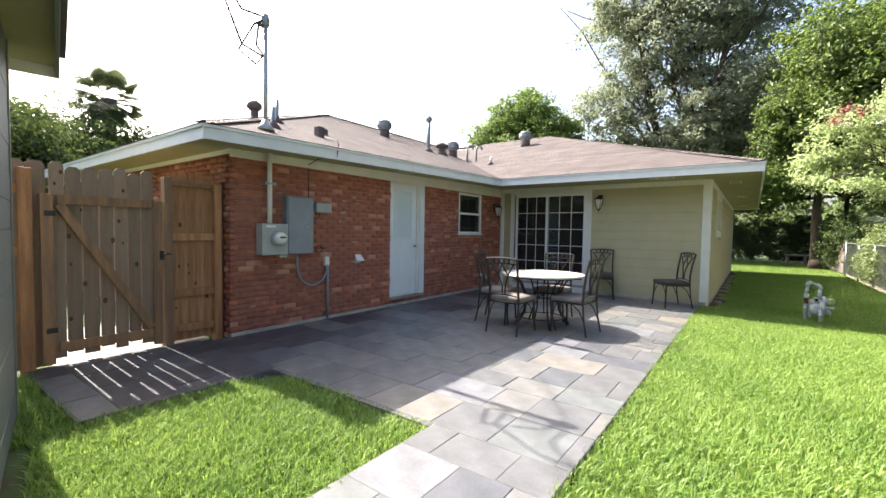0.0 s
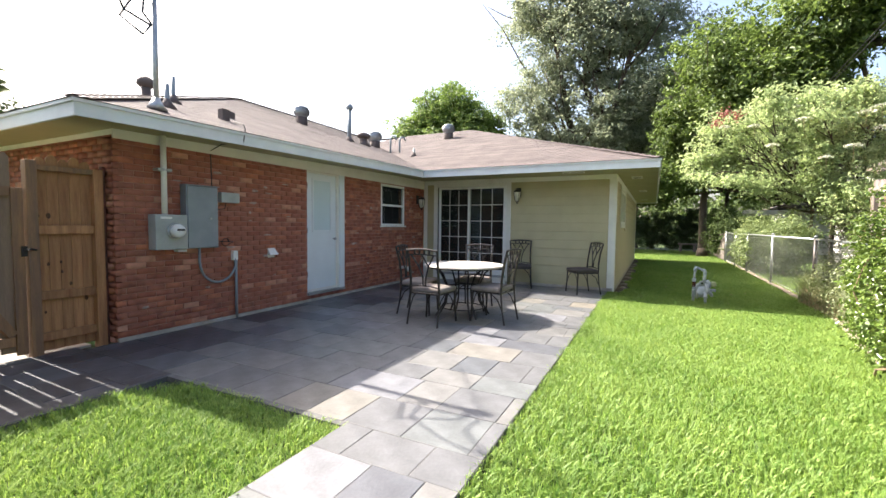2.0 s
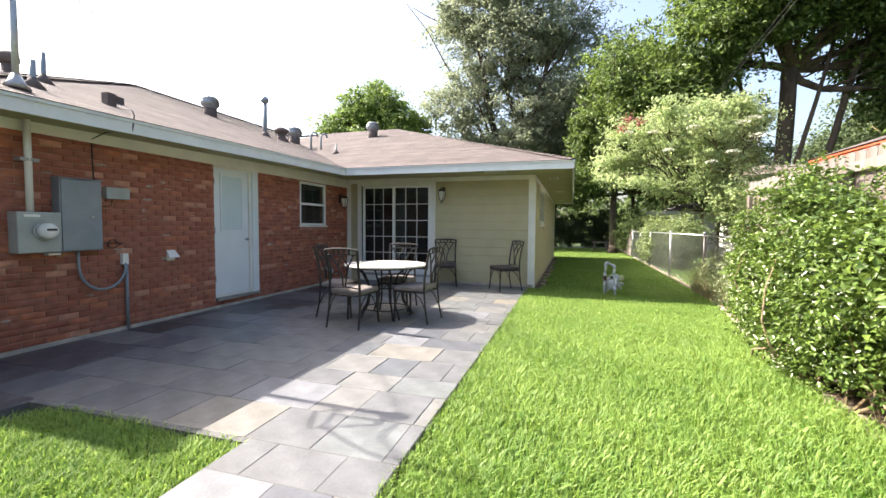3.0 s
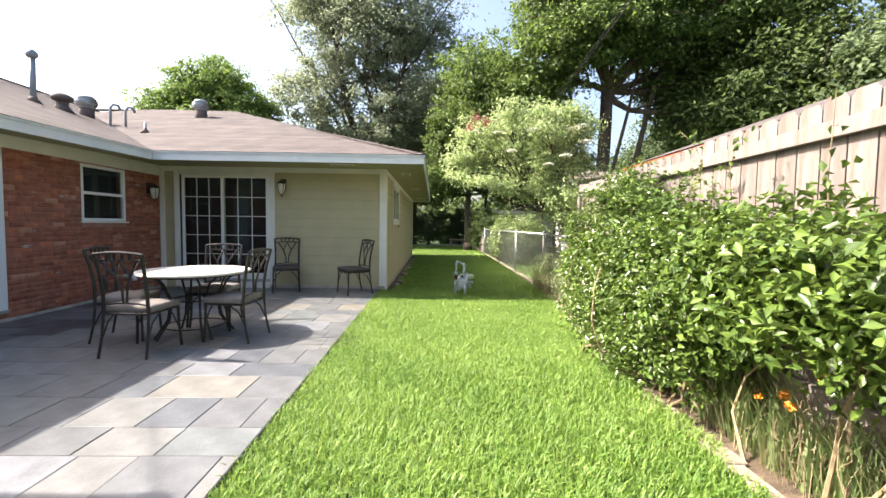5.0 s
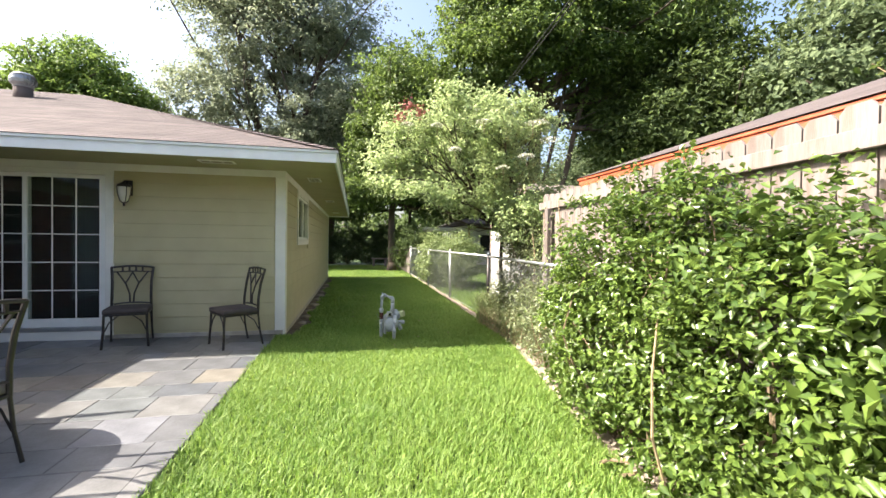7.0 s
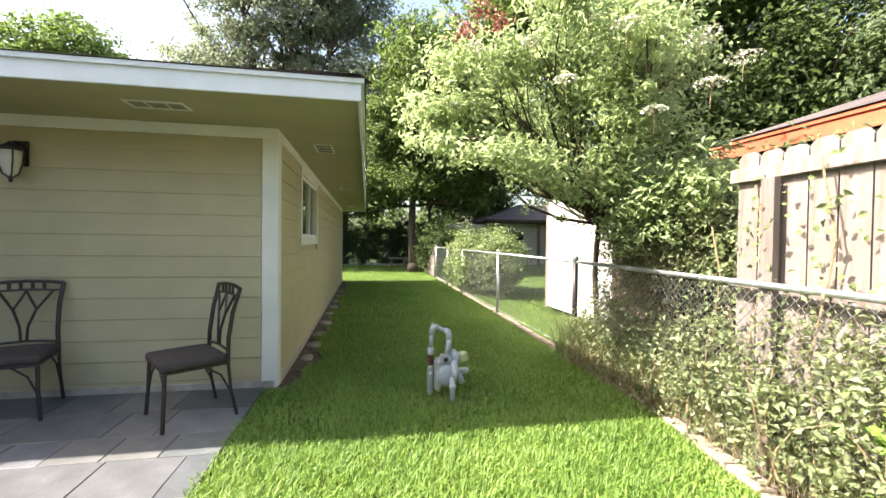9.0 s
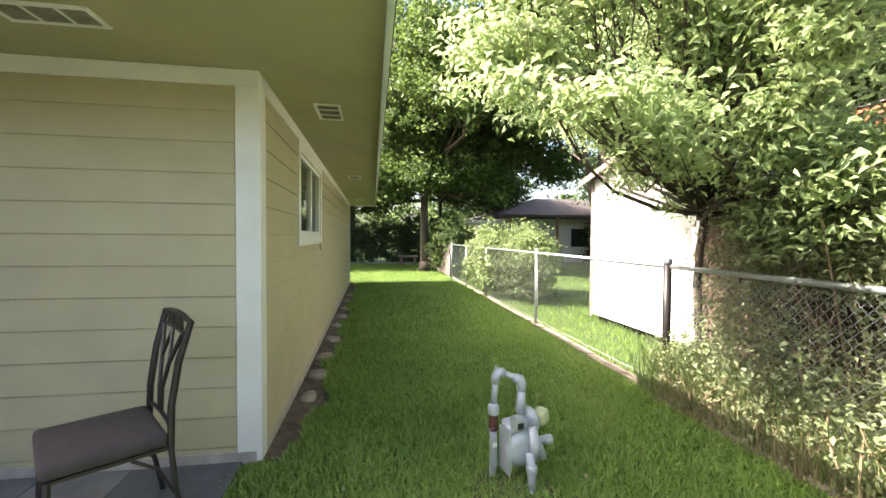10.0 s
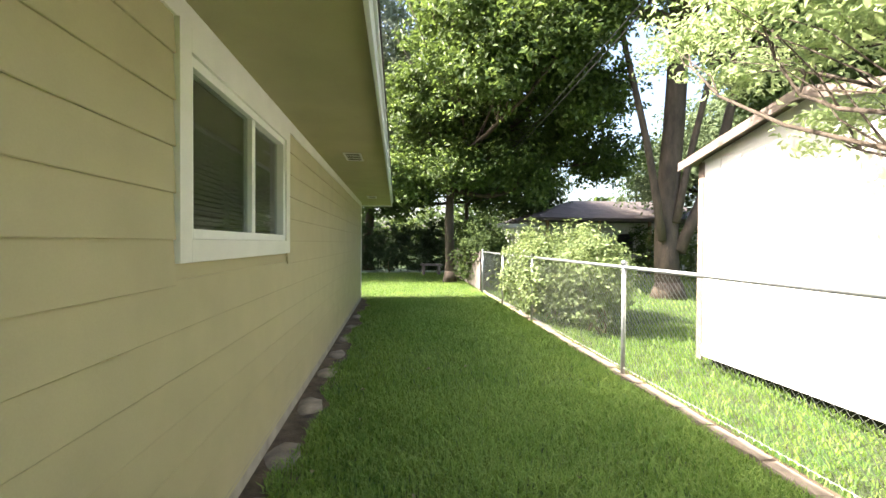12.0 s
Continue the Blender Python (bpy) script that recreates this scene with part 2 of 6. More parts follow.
M_DIRT = mat("bed_soil", (0.15, 0.105, 0.07), 0.95, vary=0.3, noise_scale=9, fine=80, bump=0.9, bump_dist=0.015)
M_BARK = mat("bark", (0.10, 0.075, 0.055), 0.9, vary=0.3, noise_scale=5, fine=30, bump=1.0, bump_dist=0.02, stretch=(1, 1, 0.3))
M_TWIG = mat("dry_twig", (0.30, 0.22, 0.13), 0.9, vary=0.3, noise_scale=20, bump=0.2, island=0.3)
M_GRASS = leaf_mat("grass_blades", (0.06, 0.175, 0.014), (0.30, 0.42, 0.10), 0.4, 0.55)
M_LEAF_HEDGE = leaf_mat("hedge_leaves", (0.028, 0.062, 0.014), (0.16, 0.24, 0.048), 0.22, 0.25)
M_LEAF_IVY = leaf_mat("vine_leaves", (0.09, 0.12, 0.05), (0.29, 0.34, 0.17), 0.35, 0.45)
M_LEAF_OAK = leaf_mat("oak_leaves", (0.10, 0.135, 0.08), (0.31, 0.35, 0.23), 0.45, 0.5)
M_LEAF_BRIGHT = leaf_mat("bright_leaves", (0.065, 0.125, 0.025), (0.19, 0.29, 0.07), 0.4, 0.5)
M_LEAF_DARK = leaf_mat("dark_leaves", (0.028, 0.052, 0.015), (0.10, 0.15, 0.038), 0.32, 0.8)
M_LEAF_ELDER = leaf_mat("elder_leaves", (0.16, 0.24, 0.09), (0.43, 0.52, 0.25), 0.45, 0.5)
M_LEAF_WEED = leaf_mat("weed_leaves", (0.08, 0.12, 0.04), (0.24, 0.31, 0.12), 0.35, 0.55)
M_LEAF_PECAN = leaf_mat("pecan_leaves", (0.032, 0.062, 0.017), (0.15, 0.23, 0.052), 0.4, 0.5)
M_LEAF_FAR = leaf_mat("far_leaves", (0.055, 0.09, 0.04), (0.17, 0.225, 0.11), 0.35, 0.85)
M_LEAF_DRY = leaf_mat("weedy_dry_leaves", (0.10, 0.115, 0.05), (0.27, 0.30, 0.15), 0.35, 0.6)
M_LEAF_PALM = leaf_mat("palm_leaves", (0.06, 0.08, 0.035), (0.13, 0.17, 0.08), 0.2, 0.5)
M_DRYGRASS = leaf_mat("dry_grass", (0.22, 0.17, 0.09), (0.40, 0.34, 0.20), 0.3, 0.8)
M_FLOWER = mat("white_blossom", (0.72, 0.72, 0.60), 0.8, vary=0.1, bump=0)
M_PINK = mat("faded_pink_blossom", (0.42, 0.16, 0.13), 0.8, vary=0.2, bump=0)
M_ORANGE = mat("orange_blossom", (0.75, 0.28, 0.03), 0.7, vary=0.2, bump=0)
M_STONE = mat("edging_stone", (0.33, 0.27, 0.21), 0.9, vary=0.25, noise_scale=7, fine=60, bump=0.7, rnd=0.15)


def glass_mat(name, tint=(0.75, 0.8, 0.78), rough=0.02):
    m = bpy.data.materials.new(name)
    m.use_nodes = True
    n, l = m.node_tree.nodes, m.node_tree.links
    o = n["Material Output"]
    n.remove(n["Principled BSDF"])
    tr, gl, mx, lw = n.new("ShaderNodeBsdfTransparent"), n.new("ShaderNodeBsdfGlossy"), n.new("ShaderNodeMixShader"), n.new("ShaderNodeLayerWeight")
    pw, fr = n.new("ShaderNodeMath"), n.new("ShaderNodeMath")
    pw.operation, fr.operation = "POWER", "MULTIPLY_ADD"
    pw.inputs[1].default_value, fr.inputs[1].default_value, fr.inputs[2].default_value = 5.0, 0.85, 0.04
    l.new(lw.outputs["Facing"], pw.inputs[0])
    l.new(pw.outputs[0], fr.inputs[0])
    tr.inputs[0].default_value = (*tint, 1)
    gl.inputs["Roughness"].default_value = rough
    l.new(fr.outputs[0], mx.inputs[0])
    l.new(tr.outputs[0], mx.inputs[1])
    l.new(gl.outputs[0], mx.inputs[2])
    l.new(mx.outputs[0], o.inputs[0])
    return m


# Shade of the trees overhead is put into the boundary hedge's leaf colour.
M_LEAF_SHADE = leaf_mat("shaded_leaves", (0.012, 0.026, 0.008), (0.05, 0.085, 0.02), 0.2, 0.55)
M_GLASS = glass_mat("window_glass", (0.80, 0.84, 0.82))
M_FROST = mat("door_glass_with_blind", (0.55, 0.66, 0.68), 0.15, vary=0.03, noise_scale=2, bump=0)
M_LAMPGLASS = mat("milky_lamp_glass", (0.62, 0.60, 0.52), 0.25, vary=0.05, bump=0)
M_ROOM = mat("room_plaster", (0.25, 0.23, 0.2), 0.9, bump=0)
M_BLIND = mat("window_blind", (0.27, 0.25, 0.19), 0.6, vary=0.05, bump=0)
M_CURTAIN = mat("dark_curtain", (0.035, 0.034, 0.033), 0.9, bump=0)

# ---- ground ----
def sheet(name, x0, x1, y0, y1, z, material, label, step=2.0):
    bm = bmesh.new()
    bm.faces.new([bm.verts.new(p) for p in ((x0, y0, z), (x1, y0, z), (x1, y1, z), (x0, y1, z))])
    return part(name, bm, material, None, label, "structure")


def ground_z(y):
    return -0.05 - 0.045 * min(1.0, max(0.0, (y - 0.4) / 2.4))


bmg = bmesh.new()
gx = [-700, -60, -20, -8, 0.0, 3.5, 8, 20, 60, 700]
gy = [-700, -60, -20, -10, -5, 0.4, 0.9, 1.4, 1.9, 2.4, 2.8, 8, 16, 30, 70, 700]
gv = [[bmg.verts.new((x, y, ground_z(y))) for x in gx] for y in gy]
for i in range(len(gy) - 1):
    for j in range(len(gx) - 1):
        bmg.faces.new((gv[i][j], gv[i][j + 1], gv[i + 1][j + 1], gv[i + 1][j]))
part("ground", bmg, M_SOIL, None, "wide grassy ground that runs on to the horizon", "structure", True)

patio = structure("patio", "grey and tan slate tile patio laid in a random ashlar pattern")
bmp = bmesh.new()
for a, b in (((XB, -5.82, -0.09), (-0.085, YW, -0.004)), ((-4.62, -7.26, -0.09), (-2.96, -5.82, -0.0042)), ((-1.06, -14.0, -0.09), (-0.085, -5.82, -0.0044))):
    box(bmp, a, b)
part("mortar_bed", bmp, M_GROUT, patio)

# fascia, soffits and frieze boards
ceiling = structure("ceiling", "olive painted eave soffits under the hipped roof")
bmc = bmesh.new()
for a, b in (((0.0, EY + 0.02, SOF), (EX - 0.02, YE + 0.68, SOF + 0.02)), ((XB, EY + 0.02, SOF), (0.0, YW, SOF + 0.02)), ((MX - 0.68, MY + 0.02, SOF), (MX - 0.02, EY + 0.02, SOF + 0.02)), ((-16.9, MY + 0.02, SOF), (MX - 0.68, -5.42, SOF + 0.02)), ((-4.46, YE, SOF), (0.0, YE + 0.68, SOF + 0.02))):
    box(bmc, a, b)
part("soffit", bmc, M_SOFFIT, ceiling)

trim = structure("trim", "white painted fascia boards along the eaves")


def board(name, a, b, m, parent, label=""):
    return part(name, boxm(a, b, 0.004), m, parent, label)


board("fascia", (MX, EY, 2.36), (EX, EY + 0.025, EAVE), M_FASCIA, trim)
board("fascia", (EX - 0.025, EY + 0.027, 2.36), (EX, YE + 0.7, EAVE), M_FASCIA, trim)
board("fascia", (MX - 0.025, MY, 2.36), (MX, EY - 0.002, EAVE), M_FASCIA, trim)
board("fascia", (-17.0, MY, 2.36), (MX - 0.027, MY + 0.025, EAVE), M_FASCIA, trim)
board("fascia", (-4.0, YE + 0.675, 2.36), (EX - 0.03, YE + 0.7, EAVE), M_FASCIA, trim)
for a, b in (((MX, EY - 0.02, EAVE - 0.03), (EX + 0.02, EY - 0.002, EAVE + 0.004)), ((EX + 0.002, EY, EAVE - 0.03), (EX + 0.02, YE + 0.72, EAVE + 0.004)), ((MX + 0.002, MY - 0.02, EAVE - 0.03), (MX + 0.02, EY - 0.022, EAVE + 0.004)), ((-17.0, MY - 0.02, EAVE - 0.03), (MX, MY - 0.002, EAVE + 0.004))):
    board("drip_edge", a, b, M_FASCIA, trim)


def hip_roof(name, x0, x1, y0, y1, parent, along, label=""):
    """A hipped roof laid in courses that each step up a little over the one below."""
    bm = bmesh.new()
    half = (y1 - y0) / 2 if along == "x" else (x1 - x0) / 2
    n = int(half / 0.135)
    over = 0.03
    for i in range(n):
        a, b = i * half / n, (i + 1) * half / n
        za, zb = EAVE + 0.006 + PITCH * a + 0.003, EAVE + 0.006 + PITCH * b
        if i == 0:
            a = -over
        A = [(x0 + a, y0 + a), (x1 - a, y0 + a), (x1 - a, y1 - a), (x0 + a, y1 - a)]
        B = [(x0 + b, y0 + b), (x1 - b, y0 + b), (x1 - b, y1 - b), (x0 + b, y1 - b)]
        low = [bm.verts.new((*p, za - 0.003)) for p in A]
        va = [bm.verts.new((*p, za)) for p in A]
        vb = [bm.verts.new((*p, zb)) for p in B]
        for k in range(4):
            j = (k + 1) % 4
            bm.faces.new((va[k], va[j], vb[j], vb[k]))
            bm.faces.new((low[k], low[j], va[j], va[k]))
    return part(name, bm, M_SHINGLE, parent, label)


def settle(root, names):
    """The eave of the main part has settled towards its south end."""
    for o in root.children:
        if o.name.split(".")[0] in names and o.data.vertices:
            cut = bmesh.new()
            cut.from_mesh(o.data)
            bmesh.ops.bisect_plane(cut, geom=cut.verts[:] + cut.edges[:] + cut.faces[:], plane_co=(0, EY - 0.001, 0), plane_no=(0, 1, 0))
            cut.to_mesh(o.data)
            cut.free()
            for v in o.data.vertices:
                if v.co.x < MX + 0.2:
                    v.co.z -= 0.018 * min(6.4, max(0.0, EY - v.co.y))


settle(trim, ("fascia", "drip_edge"))
settle(ceiling, ("soffit",))

roof = structure("roof", "low hipped roof of faded brown asphalt shingles")
hip_roof("shingle_slope", -18.3, MX, MY, 16.0, roof, "y")
hip_roof("shingle_slope", -14.0, EX, EY, YE + 0.7, roof, "x")
# the ridge and hip caps
for p0, p1 in (((MX, MY, EAVE), (-11.09, MY + 7.21, 5.18)), ((EX, EY, EAVE), (EX - 6.085, EY + 6.085, 4.71)), ((-5.3, 6.365, 4.72), (-9.8, 6.365, 4.72)), ((-11.09, 1.2, 5.18), (-11.09, 8.8, 5.18))):
    a, b = Vector(p0), Vector(p1)
    n = int((b - a).length / 0.16)
    bm = bmesh.new()
    side = (b - a).cross(Vector((0, 0, 1))).normalized() * 0.12
    for i in range(n):
        c, d = a.lerp(b, i / n), a.lerp(b, (i + 1.15) / n)
        lift = Vector((0, 0, 0.032))
        vs = [bm.verts.new(q) for q in (c - side + Vector((0, 0, 0.008)), c + lift * 1.2, c + side + Vector((0, 0, 0.008)), d + side, d + lift * 0.8, d - side)]
        bm.faces.new((vs[0], vs[1], vs[4], vs[5]))
        bm.faces.new((vs[1], vs[2], vs[3], vs[4]))
    part("ridge_cap", bm, M_SHINGLE, roof)

settle(roof, ("shingle_slope", "ridge_cap"))

# ---- walls ----
wall_west = structure("wall_west", "worn red brick wall with smeared mortar")
D0, D1, DZ0, DZ1 = -2.63, -1.70, 0.13, 2.21     # door opening
W0, W1, WZ0, WZ1 = -0.50, 0.43, 1.29, 2.18      # small window opening
bmw = bmesh.new()
for a, b in (((-4.62, -5.40, -0.05), (XB - 0.012, D0, 2.3)), ((-4.62, D1, -0.05), (XB - 0.012, W0, 2.3)), ((-4.62, W0, -0.05), (XB - 0.012, W1, WZ0)), ((-4.62, W1, -0.05), (XB - 0.012, YW, 2.3)), ((-4.62, D0, -0.05), (XB - 0.012, D1, DZ0)), ((-4.62, W0, WZ1), (XB - 0.012, W1, 2.3)), ((-4.62, D0, DZ1), (XB - 0.012, D1, 2.3))):
    box(bmw, a, b)
part("mortar", bmw, M_MORTAR, wall_west)
part("footing", boxm((XB - 0.01, -5.46, -0.06), (XB + 0.035, YW - 0.02, 0.035), 0.008), M_CONCRETE, wall_west, "rough concrete footing strip")
wall_south = structure("wall_south", "red brick gable-end wall beyond the gate")
part("mortar", boxm((-16.3, -5.40, -0.05), (-4.63, -5.25, 2.3)), M_MORTAR, wall_south)
frieze = structure("frieze", "cream painted frieze boards under the eaves")
board("board", (XB, -5.46, 2.20), (XB + 0.022, YW - 0.03, SOF - 0.002), M_TRIM, frieze)
board("board", (-16.3, -5.46, 2.24), (XB - 0.002, -5.438, SOF - 0.002), M_TRIM, frieze)
board("board", (XB + 0.024, YW - 0.024, 2.30), (0.022, YW - 0.002, SOF - 0.002), M_TRIM, frieze)
board("board", (0.002, YW, 2.30), (0.024, YE, SOF - 0.002), M_TRIM, frieze)

# the wing's frame walls, planks hung on them
G0, G1, GZ1 = -4.17, -2.30, 2.26                # glass door opening
S0, S1, SZ0, SZ1 = 2.80, 4.46, 1.36, 2.29       # side window opening
wall_north = structure("wall_north", "cream lap siding wall under the porch eave")
bmn = bmesh.new()
for a, b in (((-4.46, YW, -0.05), (G0, YW + 0.14, 2.4)), ((G1, YW, -0.05), (-0.0, YW + 0.14, 2.4)), ((G0, YW, GZ1), (G1, YW + 0.14, 2.4)), ((G0, YW, -0.05), (G1, YW + 0.14, 0.10))):
    box(bmn, a, b)
part("sheathing", bmn, M_SIDING, wall_north)
wall_east = structure("wall_east", "long yellow cream lap siding side wall")
bme = bmesh.new()
for a, b in (((-0.14, YW + 0.14, -0.05), (0, S0, 2.4)), ((-0.14, S1, -0.05), (0, YE, 2.4)), ((-0.14, S0, -0.05), (0, S1, SZ0)), ((-0.14, S0, SZ1), (0, S1, 2.4))):
    box(bme, a, b)
part("sheathing", bme, M_SIDING, wall_east)
wall_far = structure("wall_far", "plain end wall of the wing")
part("sheathing", boxm((-4.5, YE, -0.05), (0, YE + 0.14, 2.4)), M_SIDING, wall_far)
part("foundation", boxm((0.0, YW + 0.02, -0.12), (0.018, YE, 0.05), 0.004), M_CONCRETE, wall_east, "rust-stained concrete foundation edge")
part("foundation", boxm((G1, YW - 0.03, -0.02), (0.0, YW, 0.055), 0.004), M_CONCRETE, wall_north, "concrete foundation edge")
EXPO = 0.187


def plank(axis, a, b, z, h):
    """A lap siding board: thicker at its lower edge."""
    bm = bmesh.new()
    prof = ((0.001, z + h), (0.008, z + h), (0.021, z + 0.004), (0.019, z), (0.001, z))
    def v(u, o, q):
        return (u, YW - o, q) if axis == "x" else (o, u, q)
    L = [bm.verts.new(v(a, o, q)) for o, q in prof]
    R = [bm.verts.new(v(b, o, q)) for o, q in prof]
    for i in range(5):
        j = (i + 1) % 5
        bm.faces.new((L[i], L[j], R[j], R[i]))
    bm.faces.new(L[::-1])
    bm.faces.new(R)
    bmesh.ops.recalc_face_normals(bm, faces=bm.faces[:])
    return bm


for i in range(13):
    z = max(0.02, 0.088 + (i - 1) * EXPO)
    h = min(EXPO + 0.02, 2.39 - z) if i else 0.09
    part("siding_plank", plank("x", G1 + 0.10, -0.12, z, h), M_SIDING, wall_north)
    spans = [(YW + 0.11, 7.0 if i % 2 else 8.6), (7.002 if i % 2 else 8.602, YE - 0.1)]
    if SZ0 - 0.06 < z + EXPO * 0.5 < 2.4:
        spans = [(YW + 0.11, S0 - 0.1), (S1 + 0.02, 8.6), (8.602, YE - 0.1)]
    for a, b in spans:
        part("siding_plank", plank("y", a, b, z, h), M_SIDING, wall_east)
board("corner_board", (-0.115, YW - 0.028, -0.01), (0.03, YW - 0.001, 2.298), M_TRIM, wall_north, "white corner board")
board("corner_board", (0.002, YW, -0.01), (0.03, YW + 0.105, 2.298), M_TRIM, wall_east, "white corner board")
board("corner_board", (0.002, YE - 0.1, -0.01), (0.03, YE, 2.298), M_TRIM, wall_east, "white corner board")
board("corner_board", (-4.455, YW - 0.026, 0.0), (-4.36, YW - 0.001, 2.298), M_TRIM, wall_north, "white corner board")

# dark rooms behind the openings
room = structure("room_shell", "dim plain rooms behind the windows")
bmr = bmesh.new()
for a, b in (((-4.45, 4.0, 0.0), (-0.3, 4.1, 2.38)), ((-4.55, YW + 0.16, 0.0), (-4.45, 4.0, 2.38)), ((-1.6, YW + 0.16, 0.0), (-1.5, 4.0, 2.38)), ((-4.5, YW + 0.15, 0.0), (-1.5, 4.0, 0.08)), ((-4.6, YW + 0.15, 2.3), (-0.2, 11.0, 2.38)), ((-1.45, 2.4, 0.0), (-1.4, 5.2, 2.3)), ((-7.2, -5.2, 0.0), (-7.1, 1.5, 2.38)), ((-7.2, -5.2, 2.3), (-4.63, 1.36, 2.38)), ((-7.1, -5.2, 0.0), (-4.63, -5.1, 2.3)), ((-7.1, 1.26, 0), (-4.63, 1.36, 2.3))):
    box(bmr, a, b)
part("plaster", bmr, M_ROOM, room)


# ---- openings ----
def frame_rect(bm, axis, at, u0, u1, z0, z1, w, d0, d1):
    """Four boards round a rectangle, w wide, from d0 to d1 across the wall."""
    def bx(ua, ub, za, zb):
        if axis == "x":
            box(bm, (at + d0, ua, za), (at + d1, ub, zb), 0.002)
        else:
            box(bm, (ua, at + d0, za), (ub, at + d1, zb), 0.002)
    bx(u0, u0 + w, z0, z1)
    bx(u1 - w, u1, z0, z1)
    bx(u0 + w, u1 - w, z1 - w, z1)
    bx(u0 + w, u1 - w, z0, z0 + w)


def pane(name, a, b, m, parent, label=""):
    ob = part(name, boxm(a, b), m, parent, label)
    ob.visible_shadow = False
    return ob


# back door in the brick
door_1 = structure("door_1", "closed pale blue-white back door with a blinded upper light")
part("slab", boxm((XB - 0.07, D0 + 0.02, 0.19), (XB - 0.03, -1.90, 2.17), 0.003), M_DOOR, door_1)
bm = bmesh.new()
frame_rect(bm, "x", XB, -2.50, -2.02, 1.17, 2.09, 0.035, -0.032, -0.018)
part("light_frame", bm, M_DOOR, door_1)
part("light_pane", boxm((XB - 0.0295, -2.465, 1.205), (XB - 0.026, -2.055, 2.055)), M_FROST, door_1, "white blind behind glass")
board("jamb", (XB - 0.09, -1.898, 0.15), (XB - 0.008, -1.84, 2.2), M_TRIM, door_1)
board("casing", (XB - 0.05, -1.838, 0.12), (XB + 0.012, -1.70, 2.2), M_DOOR, door_1)
board("head_jamb", (XB - 0.09, D0, 2.172), (XB - 0.008, -1.9, 2.2), M_TRIM, door_1)
board("threshold", (XB - 0.1, D0, 0.10), (XB + 0.03, -1.70, 0.145), M_GALV, door_1, "worn metal threshold")
board("door_sweep", (XB - 0.075, D0 + 0.02, 0.147), (XB - 0.03, -1.90, 0.188), M_TRIM, door_1)
for z in (0.45, 1.2, 1.95):
    part("hinge", tubem([(XB - 0.024, D0 + 0.022, z - 0.045), (XB - 0.024, D0 + 0.022, z + 0.045)], 0.007), M_GALV, door_1)
kn = lathe(bmesh.new(), [(0.012, 0), (0.012, 0.03), (0.026, 0.04), (0.028, 0.055), (0.018, 0.068)], seg=14)
knob = part("door_handle", kn, M_GALV, door_1, "satin round knob", smooth=True)
knob.matrix_basis = pose(XB - 0.03, -1.97, 1.05, 0, 90, 0)

# small window in the brick
window_1 = structure("window_1", "white single-hung window in the brick wall")
bm = bmesh.new()
frame_rect(bm, "x", XB, W0, W1, WZ0, WZ1, 0.045, -0.06, -0.005)
part("window_frame", bm, M_WHITE, window_1)
board("meeting_rail", (XB - 0.05, W0 + 0.045, 1.71), (XB - 0.012, W1 - 0.045, 1.755), M_WHITE, window_1)
pane("pane", (XB - 0.034, W0 + 0.045, WZ0 + 0.045), (XB - 0.03, W1 - 0.045, 1.71), M_GLASS, window_1)
pane("pane", (XB - 0.048, W0 + 0.045, 1.755), (XB - 0.044, W1 - 0.045, WZ1 - 0.045), M_GLASS, window_1)
board("window_sill", (XB - 0.02, W0 - 0.03, WZ0 - 0.03), (XB + 0.03, W1 + 0.03, WZ0 - 0.002), M_TRIM, window_1)
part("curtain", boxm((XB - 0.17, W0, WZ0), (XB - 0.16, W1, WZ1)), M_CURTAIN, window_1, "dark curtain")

# sliding glass doors
door_2 = structure("door_2", "white sliding glass patio doors with grids between the panes")
board("casing", (G0, YW - 0.03, 0.02), (G0 + 0.10, YW - 0.001, 2.298), M_TRIM, door_2)
board("casing", (G1, YW - 0.03, 0.02), (G1 + 0.10, YW - 0.001, 2.298), M_TRIM, door_2)
board("track_frame", (G0 + 0.102, YW - 0.02, 2.235), (G1 - 0.002, YW + 0.1, 2.297), M_TRIM, door_2)
board("sill_track", (G0 + 0.102, YW - 0.05, 0.12), (G1 - 0.002, YW + 0.1, 0.17), M_GALV, door_2, "aluminium sill track")
board("step_board", (G0 + 0.1, YW - 0.04, -0.005), (G1 - 0.002, YW - 0.001, 0.118), M_TRIM, door_2)
